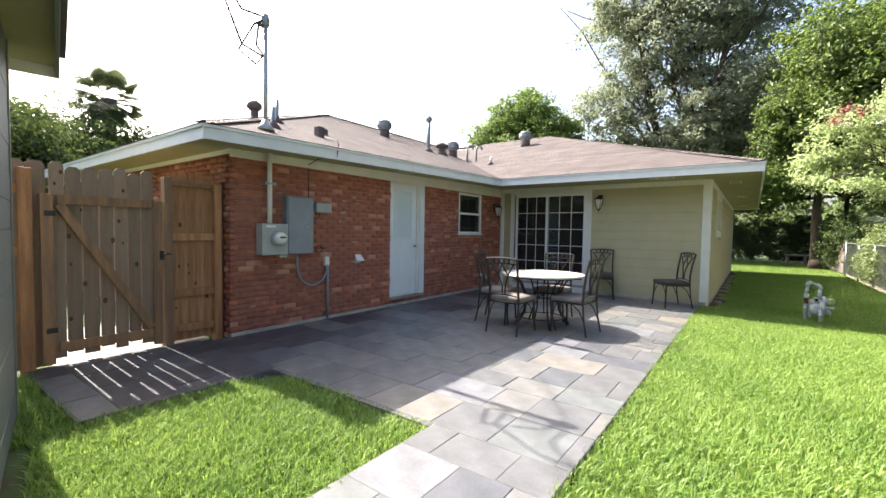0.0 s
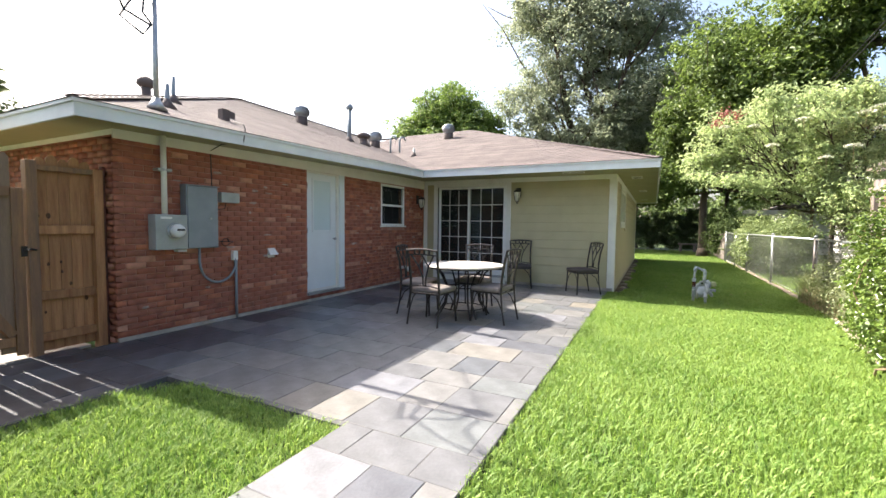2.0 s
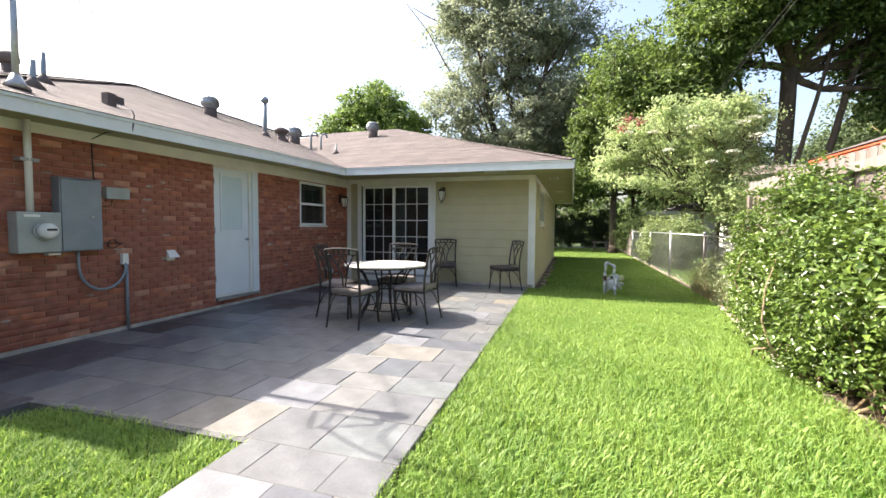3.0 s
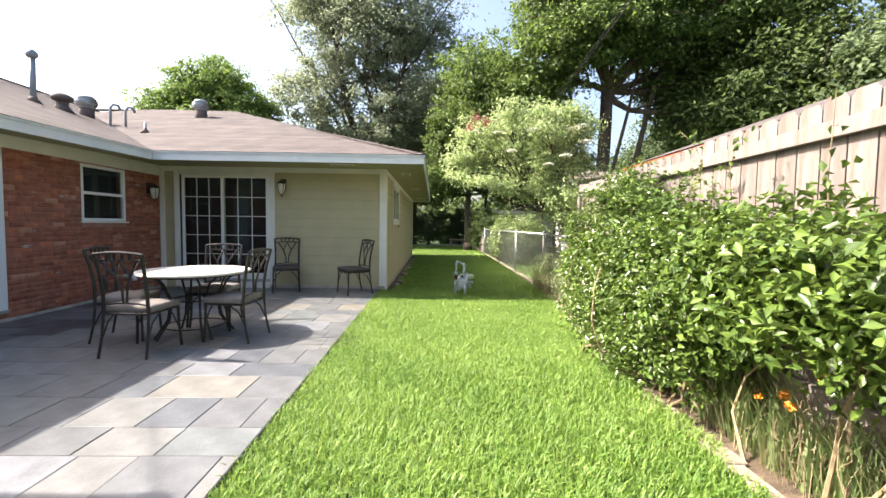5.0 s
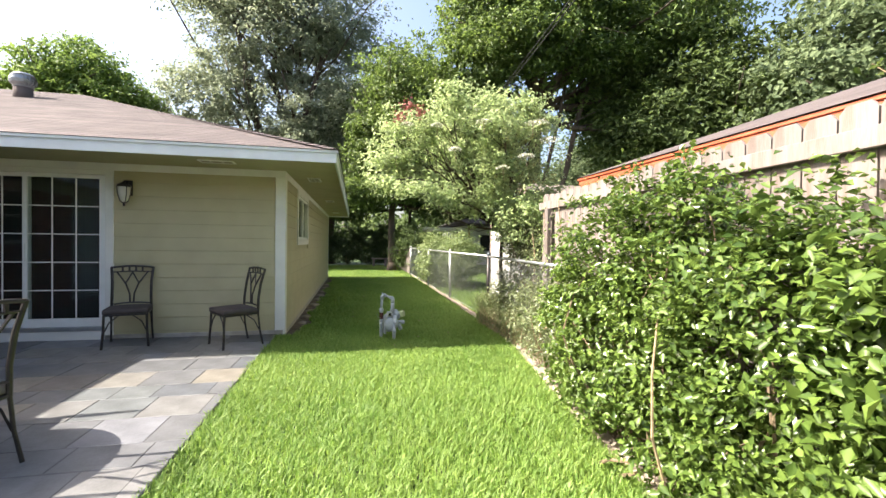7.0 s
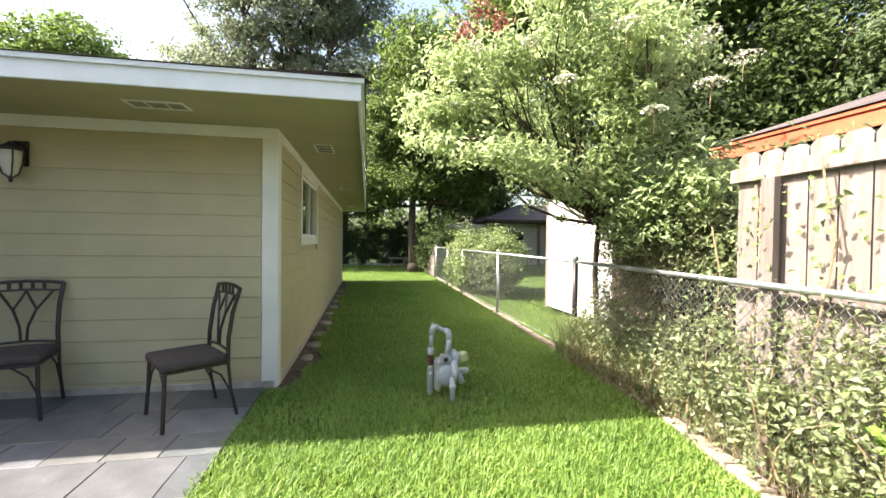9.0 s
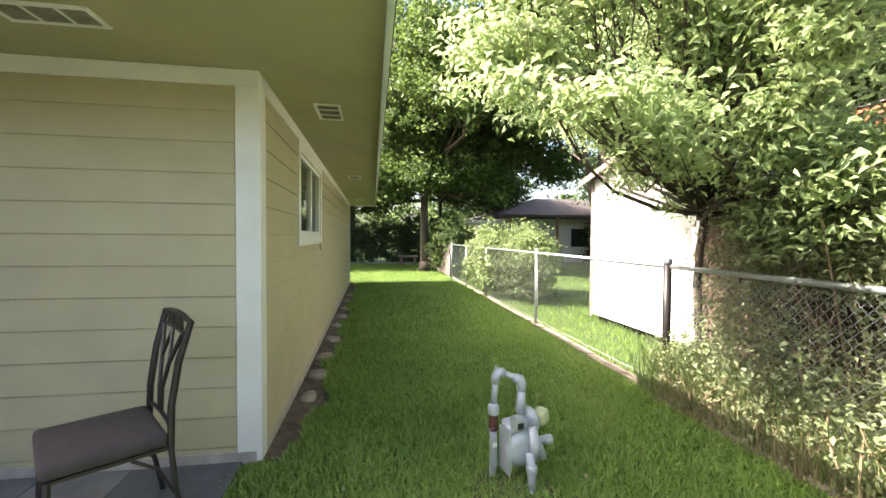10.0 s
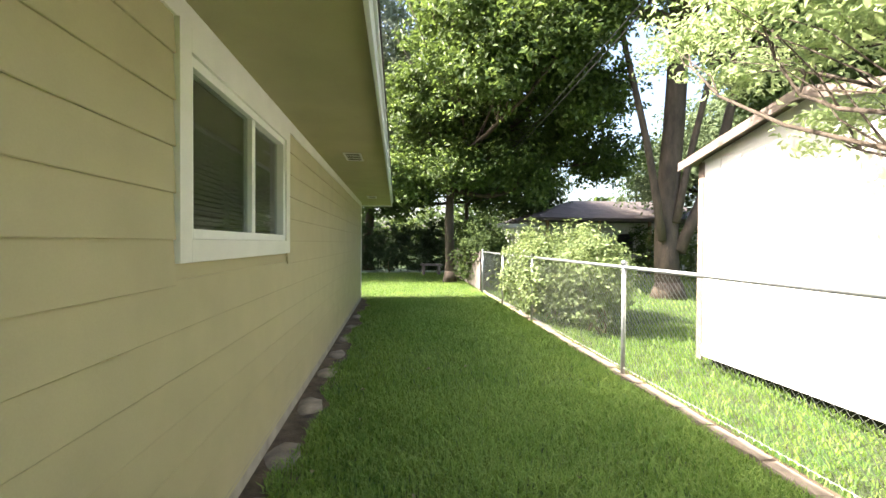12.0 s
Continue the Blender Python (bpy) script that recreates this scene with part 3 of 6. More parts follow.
for k, (a, b, y) in enumerate(((-4.065, -3.215, 0.045), (-3.275, -2.31, 0.005))):
    sash = part("sash", boxm((a, YW + y, 0.172), (a + 0.055, YW + y + 0.035, 2.232), 0.003), M_WHITE, door_2)
    part("stile", boxm((b - 0.075, YW + y, 0.172), (b, YW + y + 0.035, 2.232), 0.003), M_WHITE, sash)
    part("top_rail", boxm((a + 0.055, YW + y, 2.182), (b - 0.075, YW + y + 0.035, 2.232), 0.003), M_WHITE, sash)
    part("bottom_rail", boxm((a + 0.055, YW + y, 0.172), (b - 0.075, YW + y + 0.035, 0.285), 0.003), M_WHITE, sash)
    pane("pane", (a + 0.055, YW + y + 0.016, 0.285), (b - 0.075, YW + y + 0.02, 2.182), M_GLASS, sash)
    ga, gb = a + 0.055, b - 0.075
    for i in range(1, 3):
        u = ga + (gb - ga) * i / 3
        part("grid_bar", boxm((u - 0.007, YW + y + 0.008, 0.285), (u + 0.007, YW + y + 0.015, 2.182)), M_WHITE, sash)
    for i in range(1, 5):
        z = 0.285 + 1.897 * i / 5
        part("grid_bar", boxm((ga, YW + y + 0.0075, z - 0.007), (gb, YW + y + 0.0145, z + 0.007)), M_WHITE, sash)
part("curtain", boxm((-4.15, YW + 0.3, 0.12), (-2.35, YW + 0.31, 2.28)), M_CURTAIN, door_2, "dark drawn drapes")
part("pull_handle", boxm((-3.25, YW - 0.02, 1.05), (-3.235, YW + 0.004, 1.3), 0.004), M_WHITE, door_2)

# side window
window_2 = structure("window_2", "white sliding side window with a lowered blind")
bm = bmesh.new()
frame_rect(bm, "x", 0.0, S0 - 0.095, S1 + 0.02, SZ0 - 0.06, SZ1 + 0.01, 0.10, 0.001, 0.034)
part("window_trim", bm, M_TRIM, window_2)
bm = bmesh.new()
frame_rect(bm, "x", 0.0, S0 + 0.006, S1 - 0.081, SZ0 + 0.041, SZ1 - 0.091, 0.045, -0.05, 0.018)
part("window_frame", bm, M_WHITE, window_2)
mid = 3.66
board("meeting_stile", (-0.04, mid - 0.03, SZ0 + 0.087), (0.012, mid + 0.03, SZ1 - 0.137), M_WHITE, window_2)
pane("pane", (-0.02, S0 + 0.052, SZ0 + 0.087), (-0.016, mid - 0.03, SZ1 - 0.137), M_GLASS, window_2)
pane("pane", (-0.036, mid + 0.03, SZ0 + 0.087), (-0.032, S1 - 0.127, SZ1 - 0.137), M_GLASS, window_2)
blind = tagged(new("window_blind"), "pale horizontal slat blind lowered inside the side window", "window blind")
for i in range(32):
    z = SZ0 + 0.07 + i * 0.026
    bm = boxm((-0.012, -0.80, -0.001), (0.012, 0.80, 0.001))
    s = part("slat", bm, M_BLIND, blind)
    s.matrix_basis = pose(-0.075, (S0 + S1) / 2, z, 0, -42, 0)

# vents in the soffit
def soffit_vent(x, y, w, d, bays):
    v = thing("soffit_vent", "cream louvred metal soffit vent set in the olive eave", "vent", (x, y, SOF - 0.012))
    bm = bmesh.new()
    box(bm, (-w / 2, -d / 2, 0), (-w / 2 + 0.02, d / 2, 0.011))
    box(bm, (w / 2 - 0.02, -d / 2, 0), (w / 2, d / 2, 0.011))
    box(bm, (-w / 2 + 0.02, -d / 2, 0), (w / 2 - 0.02, -d / 2 + 0.02, 0.011))
    box(bm, (-w / 2 + 0.02, d / 2 - 0.02, 0), (w / 2 - 0.02, d / 2, 0.011))
    long_x = w > d
    L = max(w, d)
    for i in range(1, bays):
        u = -L / 2 + L * i / bays
        if long_x:
            box(bm, (u - 0.006, -d / 2 + 0.02, 0.001), (u + 0.006, d / 2 - 0.02, 0.011))
        else:
            box(bm, (-w / 2 + 0.02, u - 0.006, 0.001), (w / 2 - 0.02, u + 0.006, 0.011))
    part("frame", bm, M_TRIM, v)
    part("backing", boxm((-w / 2 + 0.02, -d / 2 + 0.02, 0.0095), (w / 2 - 0.02, d / 2 - 0.02, 0.0115)), M_DARK, v)
    for i in range(9):
        if long_x:
            y2 = -d / 2 + 0.03 + i * (d - 0.06) / 8
            part("louvre", boxm((-w / 2 + 0.02, y2 - 0.004, 0.003), (w / 2 - 0.02, y2 + 0.004, 0.005)), M_VENT, v)
        else:
            x2 = -w / 2 + 0.03 + i * (w - 0.06) / 8
            part("louvre", boxm((x2 - 0.004, -d / 2 + 0.02, 0.003), (x2 + 0.004, d / 2 - 0.02, 0.005)), M_VENT, v)


soffit_vent(-0.75, 0.82, 0.42, 0.19, 3)
soffit_vent(0.36, 2.15, 0.2, 0.42, 3)
soffit_vent(0.40, 5.95, 0.2, 0.42, 3)
soffit_vent(0.36, 10.4, 0.2, 0.42, 3)
soffit_vent(-4.9, -5.74, 0.34, 0.16, 2)
soffit_vent(-4.12, -4.2, 0.16, 0.42, 3)
soffit_vent(-4.12, -1.9, 0.16, 0.42, 3)

# neighbouring garage at the start of the walk
garage = thing("garage", "grey-green lap-sided garage with a white rake board and dark shingles", "garage", (-3.45, -7.48, 0), -11.3)
part("wall", boxm((0.0, -5.0, -0.06), (2.1, -0.02, 2.62)), M_SIDING_GREY, garage)
for i in range(14):
    z = i * 0.187
    part("lap_board", boxm((0.05, -0.019, z), (2.1, -0.004 if i % 2 else -0.002, z + 0.183)), M_SIDING_GREY, garage)
part("corner_board", boxm((-0.02, -0.1, -0.05), (0.045, 0.006, 2.6), 0.003), M_SIDING_GREY, garage)
part("soffit", boxm((-0.40, -5.0, 2.58), (2.1, 0.24, 2.6)), M_SOFFIT, garage, "olive painted soffit")
part("fascia", boxm((-0.42, 0.24, 2.5), (2.1, 0.265, 2.68), 0.003), M_SIDING_GREY, garage, "pale rake board")
part("fascia", boxm((-0.44, -5.0, 2.5), (-0.421, 0.265, 2.68), 0.003), M_TRIM, garage, "pale rake board")
part("roof", boxm((-0.48, -5.1, 2.682), (2.2, 0.305, 2.72)), M_SHINGLE, garage, "dark shingle edge")


# ---- plants ----
def leaf_cloud(P, N, size, aspect, rg, droop=0.25):
    """A folded lozenge leaf at every point P, facing about N. Returns corners and faces."""
    n = len(P)
    N = N + rg.normal(0, 0.55, (n, 3))
    N /= np.linalg.norm(N, axis=1)[:, None] + 1e-9
    T = np.cross(N, rg.normal(0, 1, (n, 3)))
    T /= np.linalg.norm(T, axis=1)[:, None] + 1e-9
    B = np.cross(N, T)
    s = (size * rg.uniform(0.6, 1.25, n))[:, None]
    fold = N * s * 0.16
    V = np.stack([P - T * s * 0.5, P + B * s * 0.5 / aspect + fold, P + T * s * 0.5 - N * s * droop, P - B * s * 0.5 / aspect + fold], 1).reshape(-1, 3)
    i = np.arange(n)[:, None] * 4
    F = np.concatenate([np.hstack([i, i + 1, i + 2]), np.hstack([i, i + 2, i + 3])])
    return V, F


def clumps(blobs, n, clump_n, clump_r, rg, shell=0.55, cut=None, ragged=0.05):
    """Points in clumps that sit mostly in the outer part of ellipsoids (x, y, z, rx, ry, rz)."""
    w = np.array([(b[3] * b[4] * b[5]) ** 0.67 for b in blobs])
    pick = rg.choice(len(blobs), clump_n, p=w / w.sum())
    B = np.array(blobs, float)[pick]
    d = rg.normal(0, 1, (clump_n, 3))
    d /= np.linalg.norm(d, axis=1)[:, None]
    r = shell + (1.0 - shell) * rg.uniform(0, 1, clump_n) ** 0.6
    r *= 1 + 0.16 * np.sin(d[:, 0] * 9 + d[:, 2] * 7) + rg.normal(0, ragged, clump_n)
    C = B[:, :3] + d * B[:, 3:6] * r[:, None]
    idx = rg.integers(0, clump_n, n)
    off = rg.normal(0, 1, (n, 3)) * clump_r * rg.uniform(0.5, 1.3, clump_n)[idx][:, None]
    off[:, 2] *= 0.55
    P = C[idx] + off
    N = d[idx] * 0.6 + np.array([0, 0, 0.7]) + off * 0.5
    if cut is not None:
        ok = cut(P)
        P, N = P[ok], N[ok]
    return P, N


def limb(bm, a, b, r0, r1, rg, bend=0.12, seg=7, n=5):
    a, b = Vector(a), Vector(b)
    L = (b - a).length
    w = [Vector(rg.normal(0, 1, 3)) * L * bend * 0.3 for _ in range(2)]
    pts, rr = [], []
    for i in range(n + 1):
        t = i / n
        pts.append(a.lerp(b, t) + w[0] * math.sin(math.pi * t) + w[1] * math.sin(2 * math.pi * t) * 0.5)
        rr.append(r0 + (r1 - r0) * t ** 0.8)
    tube(bm, pts, rr, seg)
    return pts


def tree(name, label, base, fork, r0, blobs, n, clump_n, clump_r, size, material, seed, aspect=1.8, shell=0.5, limbs=True, category="tree", cut=None, ragged=0.13, stems=()):
    rg = np.random.default_rng(seed)
    t = thing(name, label, category, base)
    o = np.array(base)
    bm = bmesh.new()
    f = (fork[0] - base[0], fork[1] - base[1], fork[2] - base[2])
    limb(bm, (0, 0, -0.1), f, r0, r0 * 0.75, rg, 0.06, 12, 6)
    tube(bm, [(0, 0, -0.1), (0, 0, 0.35)], [r0 * 1.45, r0 * 1.0], 12)
    part("trunk", bm, M_BARK, t, smooth=True)
    for a, b, r in stems:
        bm = bmesh.new()
        limb(bm, Vector(a) - Vector(base), Vector(b) - Vector(base), r, r * 0.5, rg, 0.08, 8, 7)
        part("limb", bm, M_BARK, t, smooth=True)
    if limbs:
        for k, b in enumerate(blobs):
            bm = bmesh.new()
            c = Vector((b[0], b[1], b[2])) - Vector(base)
            pts = limb(bm, f, c, r0 * 0.5, r0 * 0.16, rg, 0.2, 8, 6)
            for q in range(5):
                d = Vector(rg.normal(0, 1, 3))
                d.z = abs(d.z) * 0.6
                e = c + Vector((d.x * b[3], d.y * b[4], d.z * b[5])) * 0.55
                limb(bm, pts[rg.integers(2, 6)], e, r0 * 0.18, r0 * 0.05, rg, 0.25, 5, 4)
            part("limb", bm, M_BARK, t, smooth=True)
    P, N = clumps(blobs, n, clump_n, clump_r, rg, shell, cut, ragged)
    V, F = leaf_cloud(P - o, N, size, aspect, rg)
    raw("crown", V, F, material, t)
    return t


# lawns
def kerb_x(y):
    ys = np.array([-12, -5, -3, -1.6, -0.6, 0.34, 2.0, 4.5, 10.5, 16, 30])
    xs = np.array([2.62, 2.62, 2.68, 2.85, 3.04, 3.18, 3.27, 3.34, 3.44, 3.5, 3.6])
    return np.interp(y, ys, xs)


def grass(name, label, areas, seed, material, hmin=0.04, hmax=0.075, width=0.0075, z=-0.075):
    rg = np.random.default_rng(seed)
    P = []
    for x0, x1, y0, y1, dens, ok in areas:
        n = int((x1 - x0) * (y1 - y0) * dens)
        p = np.stack([rg.uniform(x0, x1, n), rg.uniform(y0, y1, n)], 1)
        if ok is not None:
            p = p[ok(p[:, 0], p[:, 1])]
        P.append(p)
    P = np.concatenate(P)
    n = len(P)
    patchy = 0.5 + 0.5 * np.sin(P[:, 0] * 5.1 + 1.3 * np.sin(P[:, 1] * 3.7)) * np.sin(P[:, 1] * 4.3 + 1.7 * np.sin(P[:, 0] * 2.9))
    h = rg.uniform(hmin, hmax, n) * (0.85 + 0.3 * patchy)
    a = rg.uniform(0, 2 * np.pi, n)
    lean = rg.uniform(0.2, 1.25, n) * h
    da = np.stack([np.cos(a), np.sin(a)], 1)
    sd = np.stack([-np.sin(a), np.cos(a)], 1) * (width * rg.uniform(0.6, 1.3, n))[:, None] * 0.5
    b = np.concatenate([P, (-0.048 - 0.045 * np.clip((P[:, 1] - 0.4) / 2.4, 0, 1))[:, None]], 1)
    S = np.concatenate([sd, np.zeros((n, 1))], 1)
    M = b + np.concatenate([da * (lean * 0.3)[:, None], (h * 0.68)[:, None]], 1)
    T = b + np.concatenate([da * lean[:, None], h[:, None]], 1)
    V = np.stack([b - S, b + S, M + S * 0.9, M - S * 0.9, T], 1).reshape(-1, 3)
    i = np.arange(n)[:, None] * 5
    F = np.concatenate([np.hstack([i, i + 1, i + 2]), np.hstack([i, i + 2, i + 3]), np.hstack([i + 3, i + 2, i + 4])])
    return raw(name, V, F, material, None, label, "stuff")


def right_lawn(x, y):
    return x < kerb_x(y) - 0.01 * np.sin(y * 11) + np.where(y < -3.2, 0.07 + 0.04 * np.sin(y * 5.3) + 0.03 * np.sin(y * 17), 0)


def left_patch(x, y):
    top = -5.79 - 0.02 * np.abs(np.sin(x * 13)) + 0.012 * np.sin(x * 37) - np.clip(-2.6 - x, 0, 1) * 1.1
    return (y < top) & (x > -2.98 + 0.02 * np.sin(y * 9)) & (y > -7.5 - 0.2 * (x + 2.9))


grass("lawn", "bright green mown St Augustine lawn beside the patio", [
    (-0.10, 3.4, -9.0, -1.0, 6500, right_lawn), (-0.10, 3.4, -1.0, 5.0, 6500, lambda x, y: right_lawn(x, y) & ((y < YW) | (x > 0.22 + 0.07 * np.sin(y * 3.1) + 0.04 * np.sin(y * 8.3)))),
    (0.08, 3.5, 5.0, 12.0, 3200, lambda x, y: right_lawn(x, y) & ((x > 0.22 + 0.07 * np.sin(y * 3.1) + 0.04 * np.sin(y * 8.3)) | (y > YE))), (-7.0, 3.5, 12.0, 21.5, 900, None)], 3, M_GRASS)
grass("lawn", "small mown lawn between the gate path and the patio", [(-3.0, -1.05, -8.6, -5.5, 6500, left_patch), (-4.5, -2.9, -7.6, -7.24, 4500, None)], 4, M_GRASS)
grass("lawn", "thin sunlit grass behind the chain-link fence", [(3.5, 12.0, 1.0, 8.0, 900, None), (3.55, 14.0, 8.0, 22.0, 350, None)], 5, M_GRASS, 0.04, 0.09)


# the stone kerb along the lawn
kerb = structure("kerb", "rough stone and concrete edging along the lawn")
kr = random.Random(3)
y = -8.0
while y < 16:
    L = kr.uniform(0.22, 0.42)
    bm = bmesh.new()
    w, h = kr.uniform(0.10, 0.14), kr.uniform(0.05, 0.075)
    box(bm, (0, 0, -0.09), (w, L - 0.012, -0.09 + h + 0.03), 0.014)
    for v in bm.verts:
        v.co.x += kr.uniform(-0.006, 0.006)
        v.co.z += kr.uniform(-0.006, 0.006)
    ob = part("kerb_stone", bm, M_STONE, kerb)
    ob.matrix_basis = pose(float(kerb_x(y)), y, ground_z(y) + (0.05 if y > -3.2 else 0.022), 0, 0, math.degrees(math.atan2(float(kerb_x(y) - kerb_x(y + L)), L)))
    y += L
bmd = bmesh.new()
ys = [-9 + i * 0.5 for i in range(50)]
prev = None
for y in ys:
    a = bmd.verts.new((float(kerb_x(y)) + 0.1, y, ground_z(y) + 0.012))
    b = bmd.verts.new((3.9 if y < 2.2 else float(kerb_x(y)) + 0.22, y, ground_z(y) + 0.012))
    if prev:
        bmd.faces.new((prev[0], prev[1], b, a))
    prev = (a, b)
part("planting_bed", bmd, M_DIRT, None, "bare brown soil bed at the foot of the hedge and fence", "structure")

# bare washed-out strip with stones along the side wall
bmd = bmesh.new()
prev = None
for i in range(60):
    y = YW + 0.05 + i * 0.18
    a = bmd.verts.new((0.01, y, ground_z(y) + 0.03))
    b = bmd.verts.new((0.32 + 0.05 * math.sin(i * 1.7) + 0.03 * math.sin(i * 4.1), y, ground_z(y) + 0.008))
    if prev:
        bmd.faces.new((prev[0], prev[1], b, a))
    prev = (a, b)
part("planting_bed", bmd, M_DIRT, None, "bare soil strip at the foot of the side wall", "structure")
for k, (y, s) in enumerate(((2.55, 0.15), (3.2, 0.2), (3.85, 0.24), (4.75, 0.22), (5.7, 0.2), (6.5, 0.22), (7.4, 0.18), (8.3, 0.2), (9.3, 0.2))):
    bm = bmesh.new()
    bmesh.ops.create_icosphere(bm, subdivisions=2, radius=1)
    for v in bm.verts:
        q = noise.noise(v.co * 1.6 + Vector((k * 7, 0, 0)))
        v.co = Vector((v.co.x * s * 0.55, v.co.y * s, v.co.z * 0.035)) * (1 + 0.35 * q)
    ob = part("flat_stone", bm, M_STONE, None, smooth=True)
    tagged(ob, "flat tan stone sunk in the soil beside the side wall", "stone", "stones along the side wall")
    ob.matrix_basis = pose(0.14, y, ground_z(y) + 0.012)


# hedge beside the lawn
def hedge(name, label, blobs, n, size, material, seed, shell=0.6, clump_n=900, cr=0.09, stems=18):
    rg = np.random.default_rng(seed)
    c = np.array(blobs)[:, :2].mean(0)
    base = (float(c[0]), float(c[1]), -0.05)
    t = thing(name, label, "shrub", base)
    P, N = clumps(blobs, n, clump_n, cr, rg, shell, lambda p: p[:, 2] > 0.03)
    V, F = leaf_cloud(P - np.array(base), N, size, 1.75, rg, 0.15)
    raw("foliage", V, F, material, t)
    bm = bmesh.new()
    for k in range(stems):
        b = blobs[rg.integers(len(blobs))]
        s = Vector((b[0] + rg.normal(0, 0.08), b[1] + rg.normal(0, b[4] * 0.5), -0.05)) - Vector(base)
        e = Vector((b[0] + rg.normal(0, b[3] * 0.5), b[1] + rg.normal(0, b[4] * 0.5), b[2] + rg.uniform(-0.1, 0.6) * b[5])) - Vector(base)
        limb(bm, s, e, 0.012, 0.004, rg, 0.3, 5, 5)
    part("stem", bm, M_TWIG, t, "bare brown stems", "stuff")
    return t


hedge("hedge", "glossy-leaved loose green hedge beside the lawn", [
    (2.98, -1.95, 0.62, 0.36, 0.42, 0.62), (2.94, -2.45, 0.88, 0.42, 0.6, 0.92), (2.92, -3.1, 0.9, 0.42, 0.6, 0.92), (2.88, -3.75, 0.84, 0.42, 0.6, 0.76), (2.72, -3.4, 0.4, 0.25, 0.6, 0.35),
    (2.84, -4.25, 0.72, 0.36, 0.4, 0.6)],
    44000, 0.05, M_LEAF_HEDGE, 21, 0.72, 1500, 0.06, 45)
hedge("vine_thicket", "broad-leaved glossy green thicket leaning on the board fence", [
    (2.86, -4.35, 1.02, 0.40, 0.5, 0.5), (2.82, -4.85, 1.04, 0.38, 0.5, 0.42), (2.78, -5.4, 1.02, 0.38, 0.55, 0.42), (2.74, -5.95, 1.04, 0.38, 0.5, 0.4), (2.7, -6.6, 1.04, 0.4, 0.6, 0.42)],
    15000, 0.064, M_LEAF_HEDGE, 22, 0.6, 1000, 0.075, 8)
# long shoots that stand out of the hedge
for k, (y, z, dx, dy, h) in enumerate(((-4.2, 1.45, -0.1, 0.1, 0.55), (-4.45, 1.4, 0.05, -0.1, 0.5), (-5.3, 1.4, -0.15, -0.05, 0.5), (-3.4, 1.5, -0.1, 0.15, 0.35), (-2.9, 1.55, -0.05, 0.1, 0.3), (-5.6, 1.35, 0.05, -0.2, 0.45))):
    rg = np.random.default_rng(50 + k)
    sh = thing("hedge_shoot", "long bare-stemmed shoot standing out of the hedge", "plant shoot", (2.85, y, z - 0.3), group="shoots of the hedge")
    bm = bmesh.new()
    pts = limb(bm, (0, 0, 0), (dx, dy, h + 0.3), 0.005, 0.002, rg, 0.25, 5, 6)
    part("stem", bm, M_TWIG, sh)
    P = np.array([tuple(pts[i]) for i in rg.integers(3, 7, 22)]) + rg.normal(0, 0.03, (22, 3))
    V, F = leaf_cloud(P, rg.normal(0, 1, (22, 3)) + np.array([0, 0, 1.0]), 0.055, 1.7, rg)
    raw("leaves", V, F, M_LEAF_HEDGE, sh)

# weeds and dry grass under the hedge and the fence
def weeds(name, label, boxes, n, seed, material, h0, h1, width):
    rg = np.random.default_rng(seed)
    P, H = [], []
    for x0, x1, y0, y1, k in boxes:
        m = int(n * k)
        P.append(np.stack([rg.uniform(x0, x1, m), rg.uniform(y0, y1, m)], 1))
    P = np.concatenate(P)
    m = len(P)
    h = rg.uniform(h0, h1, m)
    a = rg.uniform(0, 2 * np.pi, m)
    d = np.stack([np.cos(a), np.sin(a)], 1)
    s = np.concatenate([np.stack([-d[:, 1], d[:, 0]], 1) * width / 2, np.zeros((m, 1))], 1)
    b = np.concatenate([P, np.full((m, 1), -0.055)], 1)
    lean = rg.uniform(0.1, 0.8, m) * h
    M = b + np.concatenate([d * (lean * 0.3)[:, None], (h * 0.6)[:, None]], 1)
    T = b + np.concatenate([d * lean[:, None], h[:, None]], 1)
    V = np.stack([b - s, b + s, M + s * 0.8, M - s * 0.8, T], 1).reshape(-1, 3)
    i = np.arange(m)[:, None] * 5
    F = np.concatenate([np.hstack([i, i + 1, i + 2]), np.hstack([i, i + 2, i + 3]), np.hstack([i + 3, i + 2, i + 4])])
    raw(name, V, F, material, None, label, "stuff")


